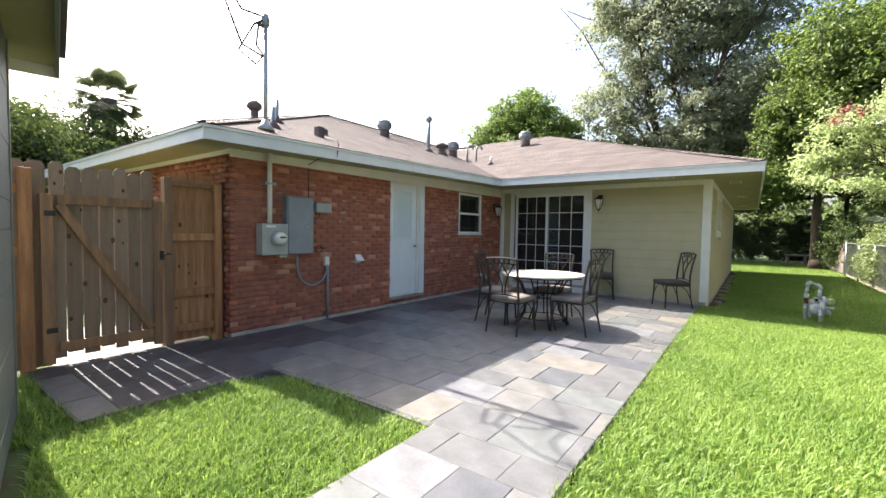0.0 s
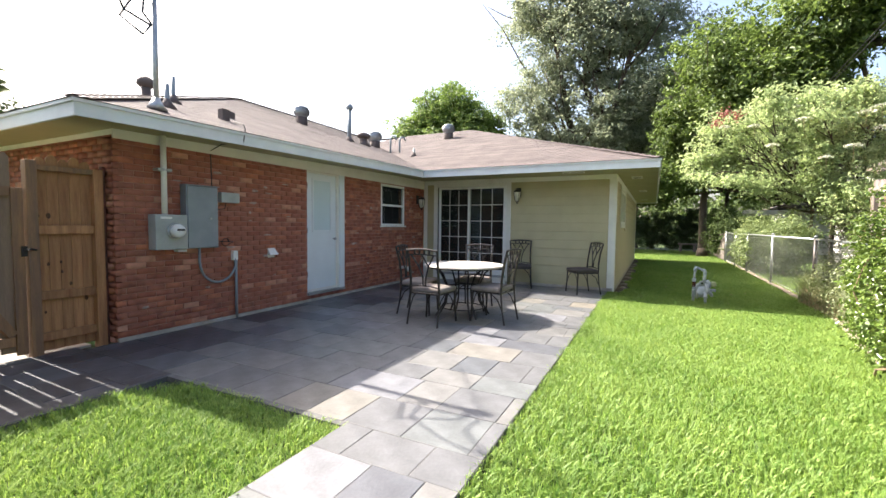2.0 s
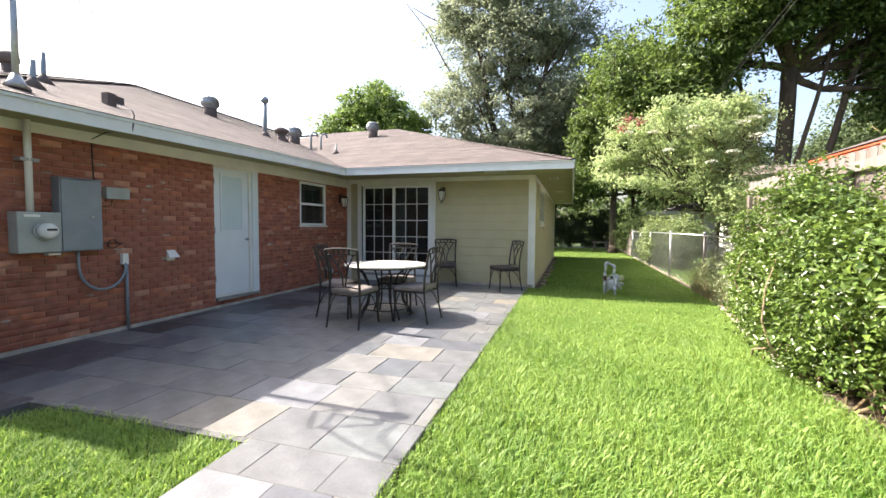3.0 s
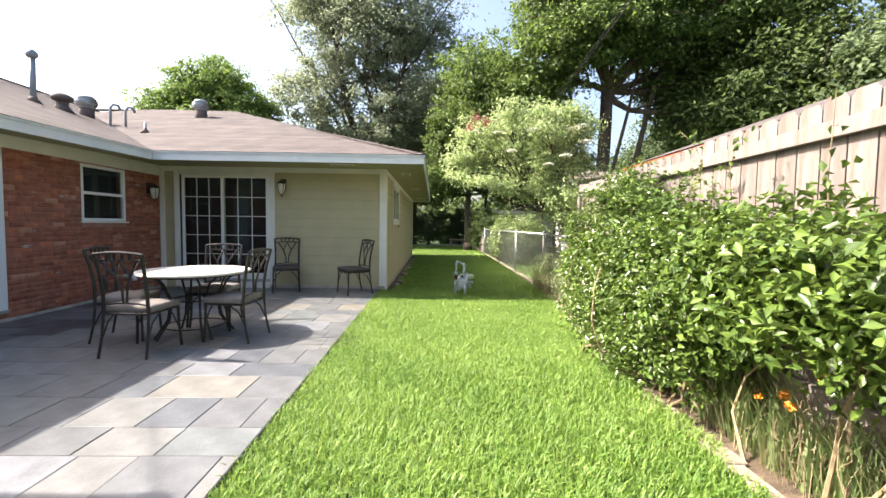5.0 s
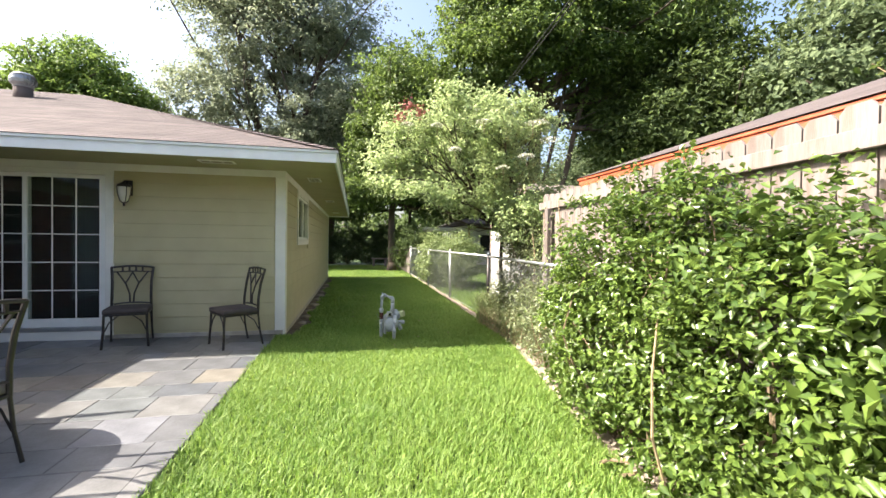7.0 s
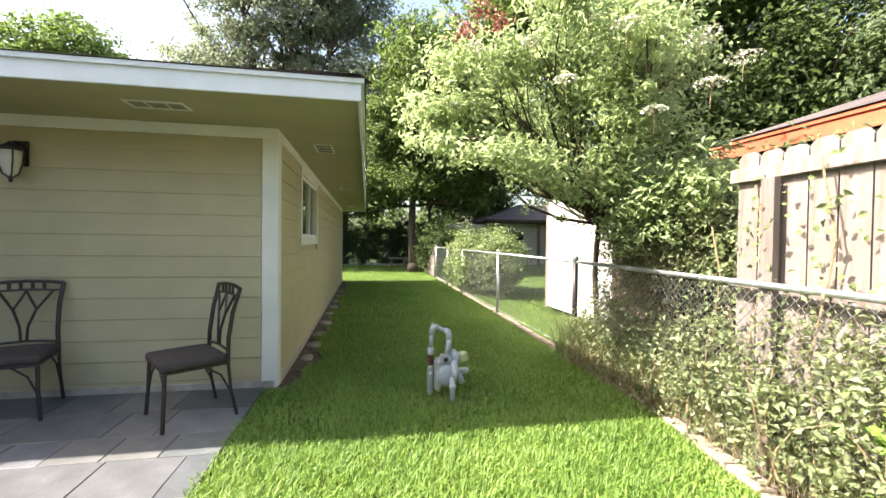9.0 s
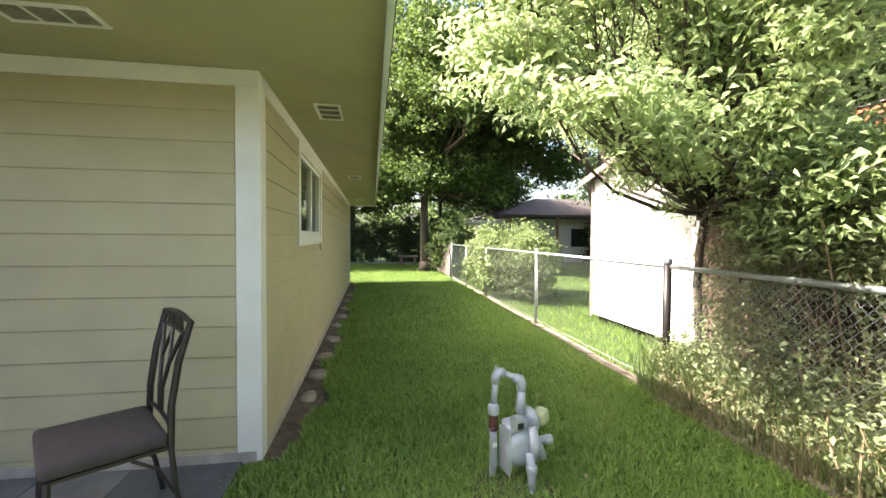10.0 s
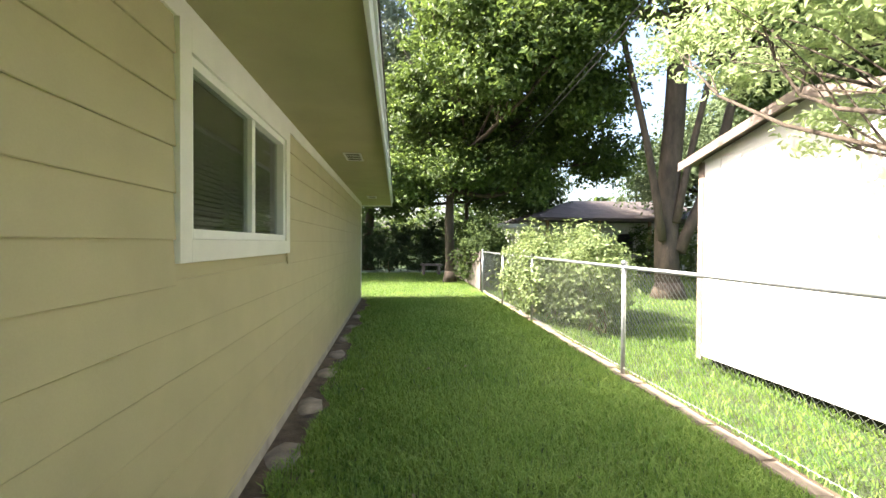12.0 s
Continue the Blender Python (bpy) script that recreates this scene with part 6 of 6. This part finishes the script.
for y0, y1 in ((-0.18, 1.4), (2.98, 1.4)):
    bm = bmesh.new()
    z0, z1 = 2.78 - abs(1.4 - y0) * 0.243, 2.78
    A = [(-0.16, y0, z0), (-0.16, y1, z1), (2.76, y1, z1), (2.76, y0, z0)]
    lo = [bm.verts.new(p) for p in A]
    hi = [bm.verts.new((x, y, z + 0.045)) for x, y, z in A]
    bm.faces.new(lo)
    bm.faces.new(hi[::-1])
    for k in range(4):
        bm.faces.new((lo[k], lo[(k + 1) % 4], hi[(k + 1) % 4], hi[k]))
    part("roof_slope", bm, M_SHEDROOF, shed)
    bm = bmesh.new()
    A = [(-0.185, y0, z0 - 0.07), (-0.185, y1, z1 - 0.07), (-0.185, y1, z1 + 0.03), (-0.185, y0, z0 + 0.03)]
    lo = [bm.verts.new(p) for p in A]
    hi = [bm.verts.new((x + 0.022, y, z)) for x, y, z in A]
    bm.faces.new(lo)
    bm.faces.new(hi[::-1])
    for k in range(4):
        bm.faces.new((lo[k], lo[(k + 1) % 4], hi[(k + 1) % 4], hi[k]))
    part("rake_board", bm, M_RAKE, shed, "weathered brown rake board")

# chain-link fences
def chain_link(name, label, a, b, posts, dark_first, seed=0, h=1.155):
    f = thing(name, label, "fence", (a[0], a[1], 0))
    d = Vector((b[0] - a[0], b[1] - a[1], 0))
    L = d.length
    u = d.normalized()
    part("top_rail", tubem([(0, 0, h - 0.02), tuple(d + Vector((0, 0, h - 0.02)))], 0.021, 10), M_GALV, f, smooth=True)
    for k, s in enumerate(posts):
        first = dark_first and k == 0
        p = u * s
        part("post", tubem([(p.x, p.y, -0.08), (p.x, p.y, h + (0.04 if first else 0.0))], 0.036 if first else 0.025, 12), M_IRON if first else M_GALV, f, smooth=True)
        part("post_cap", lathe(bmesh.new(), [(0.04 if first else 0.03, h), (0.035, h + 0.045), (0.01, h + 0.06)], (p.x, p.y, 0.0), 12), M_BOXGREY if first else M_GALV, f, smooth=True)
    pitch, V, F = 0.066, [], []
    n = int(L / pitch)
    rows = int((h - 0.06) / (pitch * 0.5))
    r = 0.0019
    for i in range(n):
        for s in (0, 1):
            prev = None
            for j in range(rows + 1):
                q = (i + 0.5 * ((j + s) % 2)) * pitch if s == 0 else (i + 0.5 + 0.5 * ((j % 2) if s == 0 else -(j % 2))) * pitch
                if s == 1:
                    break
                z = 0.01 + j * pitch * 0.5
                o = 0.003 * (1 if j % 2 else -1)
                c = Vector((u.x * q + u.y * o, u.y * q - u.x * o, z))
                ring = [c + Vector((u.x * r * math.cos(t), u.y * r * math.cos(t), r * math.sin(t))) + Vector((u.y, -u.x, 0)) * r * math.sin(t) for t in (0.5, 2.6, 4.7)]
                k0 = len(V)
                V += [tuple(w) for w in ring]
                if prev is not None:
                    for m3 in range(3):
                        F.append((prev + m3, prev + (m3 + 1) % 3, k0 + (m3 + 1) % 3, k0 + m3))
                prev = k0
            # the neighbouring wire, woven the other way
            prev = None
            if s == 1:
                for j in range(rows + 1):
                    q = (i + 1 - 0.5 * (j % 2)) * pitch
                    z = 0.01 + j * pitch * 0.5
                    o = 0.003 * (-1 if j % 2 else 1)
                    c = Vector((u.x * q + u.y * o, u.y * q - u.x * o, z))
                    ring = [c + Vector((u.x * r * math.cos(t), u.y * r * math.cos(t), r * math.sin(t))) + Vector((u.y, -u.x, 0)) * r * math.sin(t) for t in (0.5, 2.6, 4.7)]
                    k0 = len(V)
                    V += [tuple(w) for w in ring]
                    if prev is not None:
                        for m3 in range(3):
                            F.append((prev + m3, prev + (m3 + 1) % 3, k0 + (m3 + 1) % 3, k0 + m3))
                    prev = k0
    raw("wire_mesh", V, F, M_GALV, f)
    part("bottom_wire", tubem([(0, 0, 0.02), tuple(d + Vector((0, 0, 0.02)))], 0.003, 5), M_GALV, f)


chain_link("chain_link_fence", "galvanised chain-link fence along the side lawn", (FX, 2.13), (FX + 0.02, 13.2), (0, 3.2, 6.4, 8.6, 11.0), True)
chain_link("chain_link_fence", "chain-link fence overgrown with weeds near the board fence", (FX - 0.01, 2.06), (3.12, -1.6), (3.5,), False)
ef = thing("picket_fence", "low grey wooden fence at the far end of the yard", "fence", (3.42, 13.4, 0))
for i in range(40):
    picket(ef, 0, i * 0.15, 0.13, 0.0, 1.15 + 0.05 * math.sin(i * 3), M_WOOD_GREY)
part("rail", boxm((-0.04, 0.0, 0.85), (-0.001, 6.0, 0.93)), M_WOOD_GREY, ef)
bench = thing("garden_bench", "small weathered grey garden bench at the far end", "bench", (2.5, 20.2, -0.05))
part("seat", boxm((-0.5, -0.2, 0.40), (0.5, 0.2, 0.48), 0.01), M_WOOD_GREY, bench)
for x in (-0.35, 0.35):
    part("leg", boxm((x - 0.06, -0.15, 0), (x + 0.06, 0.15, 0.4), 0.01), M_WOOD_GREY, bench)

nh = thing("neighbour_house", "low house with a dark shingled porch roof beyond the gardens", "house", (8.0, 20.5, 0))
part("wall", boxm((0.0, 1.5, -0.06), (11, 8, 2.5)), M_SHED, nh, "cream wall")
part("roof", boxm((-0.6, -0.4, 2.5), (11.6, 8.4, 2.62)), M_SHINGLE, nh)
bm = bmesh.new()
vs = [bm.verts.new(p) for p in ((-0.6, -0.4, 2.63), (11.6, -0.4, 2.63), (11.6, 8.4, 2.63), (-0.6, 8.4, 2.63), (3.0, 4.0, 3.9), (8.0, 4.0, 3.9))]
for f in ((0, 1, 5, 4), (1, 2, 5), (2, 3, 4, 5), (3, 0, 4)):
    bm.faces.new([vs[i] for i in f])
part("roof", bm, M_SHINGLE, nh)
for x in (0.0, 2.6, 5.2, 8.0, 10.8):
    part("porch_post", boxm((x, -0.2, -0.06), (x + 0.12, -0.08, 2.5)), M_WOOD, nh)
for x in (1.2, 4.2, 7.2):
    wn2 = part("window", boxm((x, 1.46, 0.8), (x + 1.2, 1.499, 2.0)), M_WHITE, nh)
    part("pane", boxm((x + 0.07, 1.44, 0.87), (x + 1.13, 1.458, 1.93)), M_CURTAIN, wn2)
ws = thing("carport", "pale flat-roofed carport beyond the fence", "carport", (4.6, 21.0, 0))
part("roof", boxm((0, 0, 2.15), (3.2, 4, 2.35), 0.01), M_SHED, ws)
for x, y in ((0.1, 0.1), (3.0, 0.1), (0.1, 3.8), (3.0, 3.8)):
    part("post", boxm((x, y, -0.06), (x + 0.1, y + 0.1, 2.15)), M_SHED, ws)

# power line over the back gardens
line = thing("power_line", "pair of black overhead lines above the back gardens", "cable", (0, 0, 0))
for dx, dz in ((0, 0), (0.22, 0.4)):
    A, B = Vector((4.63 + dx, 24.0, 3.45 + dz)), Vector((4.3 + dx, -12.0, 6.37 + dz))
    pts = [A.lerp(B, t / 12) - Vector((0, 0, 0.06 * math.sin(math.pi * t / 12))) for t in range(13)]
    part("strand", tubem(pts, 0.011, 6), M_BLACK, line)
pole = thing("utility_pole", "brown wooden utility pole among the far trees", "utility pole", (4.8, 24.2, 0))
part("shaft", lathe(bmesh.new(), [(0.14, -0.1), (0.10, 4.6)], seg=12), M_BARK, pole, smooth=True)
part("crossarm", boxm((-0.8, -0.05, 4.2), (0.8, 0.05, 4.32), 0.005), M_BARK, pole)

# gas meter in the lawn
gm = thing("gas_meter", "grey painted gas meter with bent riser pipes standing in the lawn", "gas meter", (1.55, 0.92, -0.08), 12)
P_Y = mat("yellowed_plastic", (0.52, 0.54, 0.30), 0.5, bump=0)
part("riser", tubem([(-0.115, 0.10, -0.02), (-0.115, 0.10, 0.34)], 0.022, 12), M_GREYPIPE, gm, smooth=True)
part("union", tubem([(-0.115, 0.10, 0.33), (-0.115, 0.10, 0.42)], 0.028, 10), M_RUST, gm, "rusty brown union")
part("reducer", lathe(bmesh.new(), [(0.022, 0.42), (0.034, 0.43), (0.034, 0.475), (0.022, 0.49)], (-0.115, 0.10, 0), 12), M_GREYPIPE, gm, smooth=True)
part("riser", tubem([(-0.115, 0.10, 0.48), (-0.105, 0.095, 0.64)], 0.019, 12), M_GREYPIPE, gm, smooth=True)
part("elbow", tubem([(-0.105, 0.095, 0.61), (-0.105, 0.095, 0.65), (-0.09, 0.09, 0.675), (-0.055, 0.085, 0.672)], [0.027, 0.029, 0.029, 0.027], 12), M_GREYPIPE, gm, smooth=True)
part("plug", tubem([(-0.105, 0.095, 0.67), (-0.105, 0.095, 0.715)], [0.012, 0.005], 8), M_GREYPIPE, gm, smooth=True)
part("cross_pipe", tubem([(-0.06, 0.085, 0.672), (0.02, 0.06, 0.635)], 0.018, 12), M_GREYPIPE, gm, smooth=True)
part("elbow", tubem([(0.0, 0.065, 0.642), (0.035, 0.055, 0.63), (0.045, 0.05, 0.60), (0.04, 0.045, 0.56)], [0.027, 0.03, 0.03, 0.027], 12), M_GREYPIPE, gm, smooth=True)
part("drop_pipe", tubem([(0.042, 0.045, 0.58), (0.03, 0.035, 0.44)], [0.024, 0.03], 12), M_GREYPIPE, gm, smooth=True)
bm = bmesh.new()
box(bm, (-0.085, -0.03, 0.15), (0.06, 0.085, 0.41), 0.035)
part("meter_body", bm, M_GREYPIPE, gm, smooth=True)
r = part("diaphragm_case", lathe(bmesh.new(), [(0.05, 0.0), (0.10, 0.012), (0.105, 0.03), (0.075, 0.05), (0.03, 0.058)], seg=26), M_GREYPIPE, gm, smooth=True)
r.matrix_basis = pose(-0.01, -0.02, 0.27, 90, 0, 0)
part("side_plate", boxm((-0.10, -0.06, 0.13), (-0.086, 0.06, 0.38), 0.005), M_METERBOX, gm, "pale edge plate")
part("gasket", boxm((-0.0855, -0.055, 0.15), (-0.079, 0.05, 0.36), 0.002), P_Y, gm, "yellowed gasket strip")
part("index_cover", boxm((-0.07, -0.075, 0.375), (0.0, -0.005, 0.455), 0.016), M_METERBOX, gm)
part("index_window", boxm((-0.055, -0.079, 0.395), (-0.018, -0.0755, 0.43), 0.001), M_DARK, gm, "dark dial window")
part("casting", tubem([(0.035, -0.085, 0.40), (0.045, -0.10, 0.30), (0.04, -0.095, 0.22)], [0.024, 0.034, 0.024], 12), M_GREYPIPE, gm, smooth=True)
part("inlet_pipe", tubem([(0.015, -0.09, 0.26), (0.015, -0.11, 0.18), (0.015, -0.115, -0.02)], [0.026, 0.024, 0.022], 12), M_GREYPIPE, gm, smooth=True)
part("coupling", lathe(bmesh.new(), [(0.022, 0.155), (0.031, 0.16), (0.031, 0.195), (0.022, 0.20)], (0.015, -0.112, 0), 14), M_GREYPIPE, gm, smooth=True)
part("valve", lathe(bmesh.new(), [(0.022, 0.0), (0.042, 0.01), (0.040, 0.05), (0.024, 0.065)], (0.015, -0.115, 0), 14), M_GREYPIPE, gm, smooth=True)
r = part("regulator_disc", lathe(bmesh.new(), [(0.03, -0.045), (0.07, -0.03), (0.078, -0.012), (0.078, 0.008), (0.045, 0.03), (0.032, 0.05)], seg=24), M_GREYPIPE, gm, smooth=True)
r.matrix_basis = pose(0.10, 0.05, 0.39, 0, 78, 15)
r = part("regulator_cap", boxm((-0.042, -0.04, 0.0), (0.042, 0.04, 0.085), 0.018), P_Y, gm, "yellowed plastic cap", smooth=True)
r.matrix_basis = pose(0.135, 0.03, 0.385, 0, 78, 15)
part("side_pipe", tubem([(0.06, -0.03, 0.30), (0.185, -0.045, 0.29)], 0.022, 12), M_GREYPIPE, gm, smooth=True)
part("side_cap", tubem([(0.15, -0.04, 0.29), (0.19, -0.045, 0.29)], 0.028, 8), M_GREYPIPE, gm)
part("side_elbow", tubem([(0.11, -0.03, 0.27), (0.125, -0.03, 0.22), (0.145, -0.03, 0.18)], [0.026, 0.03, 0.026], 12), M_GREYPIPE, gm, smooth=True)
part("rear_box", boxm((-0.155, 0.03, 0.14), (-0.125, 0.075, 0.32), 0.006), M_METERBOX, gm)
part("tag", boxm((-0.156, 0.024, 0.265), (-0.13, 0.029, 0.29)), M_WHITE, gm, "white paper tag")
part("tag_wire", tubem([(-0.12, 0.08, 0.35), (-0.17, 0.05, 0.36), (-0.205, 0.03, 0.43)], 0.0025, 5), M_GALV, gm)
gp = part("bare_patch", lathe(bmesh.new(), [(0.27, -0.074), (0.25, -0.03), (0.1, -0.022)], (1.50, 0.84, 0), 20), M_DIRT, None, "bare earth patch round the gas meter", "structure")
lr = np.random.default_rng(19)
for k in range(16):
    x, y = float(lr.uniform(0.3, 2.6)), float(lr.uniform(-0.3, 6.0))
    lf = thing("fallen_leaf", "pale fallen leaf lying on the shaded lawn", "leaf", (x, y, 0.0), float(lr.uniform(0, 360)), group="fallen leaves")
    V, F = leaf_cloud(np.zeros((1, 3)), np.array([[0, 0, 3.0]]), 0.05, 1.5, lr)
    raw("blade", V, F, M_DRYGRASS, lf)

# distant woods
rg = np.random.default_rng(5)
blobs = []
for k in range(64):
    a = 2 * math.pi * k / 64 + rg.uniform(-0.03, 0.03)
    R = rg.uniform(42, 52)
    h = rg.uniform(3.0, 4.6) * (0.75 if math.cos(a) < -0.2 else 1.0)
    blobs.append((R * math.cos(a), R * math.sin(a) + 5, h * 0.6, 4.2, 4.2, h))
P, N = clumps(blobs, 60000, 5200, 0.8, rg, 0.6, lambda p: p[:, 2] > -0.1)
V, F = leaf_cloud(P, N, 0.75, 1.5, rg)
raw("far_woods", V, F, M_LEAF_DARK, None, "dense green woods round the neighbourhood", "stuff")
blobs = [(5.2 + i * 1.7, 26.5 + 0.6 * math.sin(i * 1.7), 1.1, 1.3, 0.9, 1.4) for i in range(9)] + [(13.5 + 0.4 * math.sin(i), 9.0 + i * 1.9, 1.1, 1.0, 1.3, 1.3) for i in range(8)]
hedge("garden_shrubs", "mixed dark shrubs along the neighbour's far boundary", blobs, 26000, 0.16, M_LEAF_DARK, 93, 0.5, 1200, 0.18, 30)


# ---- pieces of the walls and the patio ----
def brick_mesh(L, H):
    bm = bmesh.new()
    box(bm, (-0.10, 0, 0), (0.0, L, H), 0.0)
    es = [e for e in bm.edges if all(v.co.x > -0.01 for v in e.verts)]
    bmesh.ops.bevel(bm, geom=es, offset=0.004, segments=1, affect="EDGES")
    me = bpy.data.meshes.new("brick")
    bm.to_mesh(me)
    bm.free()
    me.materials.append(M_BRICK)
    return me


rnd = random.Random(5)
ROW, UNIT = 0.0685, 0.207
BH = 0.060
cells = []
rows_n = int(2.27 / ROW)
for r in range(rows_n):
    z = 0.035 + r * ROW
    y = -5.455 + (UNIT / 2 if r % 2 else 0)
    segs = []
    if r % 2:
        segs.append((-5.455, UNIT / 2 - 0.009))
    while y < YW - 0.03:
        segs.append((y, min(UNIT - 0.009, YW - 0.03 - y)))
        y += UNIT
    for y0, L in segs:
        y1 = y0 + L
        pieces = [(y0, y1)]
        for (o0, o1, oz0, oz1) in ((D0 - 0.004, D1 + 0.004, DZ0 - 0.03, 9), (W0 - 0.004, W1 + 0.004, WZ0 - 0.032, WZ1)):
            if z + BH > oz0 and z < oz1:
                pieces = [q for p0, p1 in pieces for q in ((p0, min(p1, o0)), (max(p0, o1), p1)) if q[1] - q[0] > 0.03]
        cells += [(p0, z, p1 - p0) for p0, p1 in pieces]
meshes = {}
near, far = [], []
for c in cells:
    (near if (-5.5 < c[0] < D0 and 0.2 < c[1] < 2.2 and len(near) < 300 and -4.9 + 0 < c[0]) else far).append(c)
for y0, z, L in near:
    key = round(L, 2)
    if key not in meshes:
        meshes[key] = brick_mesh(key, BH)
    ob = new("brick", meshes[key])
    ob.parent = wall_west
    ob.matrix_basis = pose(XB - rnd.uniform(0, 0.006), y0, z + rnd.uniform(-0.001, 0.001), rnd.uniform(-0.5, 0.5), rnd.uniform(-1.5, 1.5), rnd.uniform(-0.8, 0.8))
V, F = [], []
for y0, z, L in far:
    b = len(V)
    x = XB - rnd.uniform(0, 0.007)
    t = rnd.uniform(-0.002, 0.002)
    e = 0.004
    V += [(x - e, y0, z), (x - e, y0 + L, z), (x - e, y0 + L, z + BH), (x - e, y0, z + BH), (x + t, y0 + e, z + e), (x + t, y0 + L - e, z + e), (x, y0 + L - e, z + BH - e), (x, y0 + e, z + BH - e), (x - 0.03, y0, z), (x - 0.03, y0 + L, z), (x - 0.03, y0 + L, z + BH), (x - 0.03, y0, z + BH)]
    F += [(b + 4, b + 5, b + 6, b + 7)] + [(b + i, b + (i + 1) % 4, b + 4 + (i + 1) % 4, b + 4 + i) for i in range(4)] + [(b + 8 + i, b + 8 + (i + 1) % 4, b + (i + 1) % 4, b + i) for i in range(4)]
raw("brickwork", V, F, M_BRICK_J, wall_west, "", "stuff")
# pale mortar smeared over some bricks
sm = random.Random(31)
for k in range(46):
    y0, z0 = sm.uniform(-5.3, YW - 0.4), sm.uniform(0.1, 2.0)
    if D0 - 0.25 < y0 < D1 + 0.1 or (W0 - 0.3 < y0 < W1 + 0.1 and z0 > 1.1):
        continue
    L, H = sm.uniform(0.04, 0.20), sm.uniform(0.012, 0.05)
    bm = bmesh.new()
    ring = [bm.verts.new((XB + 0.0015, y0 + L * 0.5 * (1 + math.cos(a) * sm.uniform(0.6, 1.1)), z0 + H * 0.5 * (1 + math.sin(a) * sm.uniform(0.5, 1.1)))) for a in [i * math.pi / 6 for i in range(12)]]
    top = bm.verts.new((XB + 0.005, y0 + L * 0.5, z0 + H * 0.5))
    for i in range(12):
        bm.faces.new((ring[i], ring[(i + 1) % 12], top))
    part("mortar_patch", bm, M_SMEAR, wall_west)
# the return of the brick round the corner
V, F = [], []
for r in range(rows_n):
    z = 0.035 + r * ROW
    x = -4.475 - (UNIT / 2 if r % 2 else 0)
    while x > -8:
        b = len(V)
        y = -5.455 + rnd.uniform(0, 0.006)
        V += [(x, y, z), (x - 0.198, y, z), (x - 0.198, y, z + BH), (x, y, z + BH), (x, y + 0.05, z), (x - 0.198, y + 0.05, z), (x - 0.198, y + 0.05, z + BH), (x, y + 0.05, z + BH)]
        F += [(b, b + 3, b + 2, b + 1)] + [(b + i, b + (i + 1) % 4, b + 4 + (i + 1) % 4, b + 4 + i) for i in range(4)]
        x -= UNIT
raw("brickwork", V, F, M_BRICK_J, wall_south, "", "stuff")

# slate tiles
TS = 0.407


def in_patio(x0, x1, y0, y1):
    cx, cy = (x0 + x1) / 2, (y0 + y1) / 2
    if cx > -0.085:
        return False
    if cy > -5.82:
        return cx > XB and cy < YW
    if cx > -1.08:
        return True
    return cx < -2.90 and cy > -7.25


tr = random.Random(11)
x_lo, y_hi = XB + 0.045, YW - 0.03
order = []
y1 = y_hi
row = 0
while y1 > -9.5:
    h = (0.455, 0.455, 0.33, 0.455, 0.455, 0.33)[row % 6]
    x = x_lo - 0.23 * (row % 2) - tr.uniform(0, 0.3)
    while x < -0.085:
        w = tr.choice((0.33, 0.455, 0.455, 0.455, 0.68))
        order.append((max(x, -4.62 if y1 < -5.7 else x_lo), min(x + w, -0.085), y1 - h, y1))
        x += w
    y1 -= h
    row += 1
tile_cache = {}
for x0, x1, y0, y1 in order:
    if x1 - x0 < 0.06:
        continue
    if y1 < -5.5 and x0 < -1.06 < x1:
        x0 = -1.06
    if y1 < -5.5 and x0 < -2.97 < x1:
        x1 = -2.97
    if -2.93 < (x0 + x1) / 2 < -1.06:
        y0 = max(y0, -5.82)
    if (x0 + x1) / 2 < -2.9:
        y0 = max(y0, -7.25)
    if y1 - y0 < 0.06 or not in_patio(x0, x1, y0, y1):
        continue
    key = (round(x1 - x0, 3), round(y1 - y0, 3))
    if key not in tile_cache:
        bm = bmesh.new()
        g = 0.0035
        box(bm, (g, g, -0.02), (x1 - x0 - g, (y1 - y0) - g, 0.0), 0.0)
        es = [e for e in bm.edges if all(v.co.z > -0.005 for v in e.verts)]
        bmesh.ops.bevel(bm, geom=es, offset=0.0025, segments=1, affect="EDGES")
        me = bpy.data.meshes.new("slate_tile")
        bm.to_mesh(me)
        bm.free()
        me.materials.append(M_SLATE)
        tile_cache[key] = me
    ob = new("slate_tile", tile_cache[key])
    # Darker tiles, more frequent towards the brick wall and on the gate path.
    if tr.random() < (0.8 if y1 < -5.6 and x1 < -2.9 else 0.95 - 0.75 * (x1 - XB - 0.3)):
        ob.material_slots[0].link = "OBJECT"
        ob.material_slots[0].material = M_SLATE_DARK
    ob.parent = patio
    ob.matrix_basis = pose(x0, y0, tr.uniform(-0.002, 0.002), tr.uniform(-0.15, 0.15), tr.uniform(-0.15, 0.15), 0)
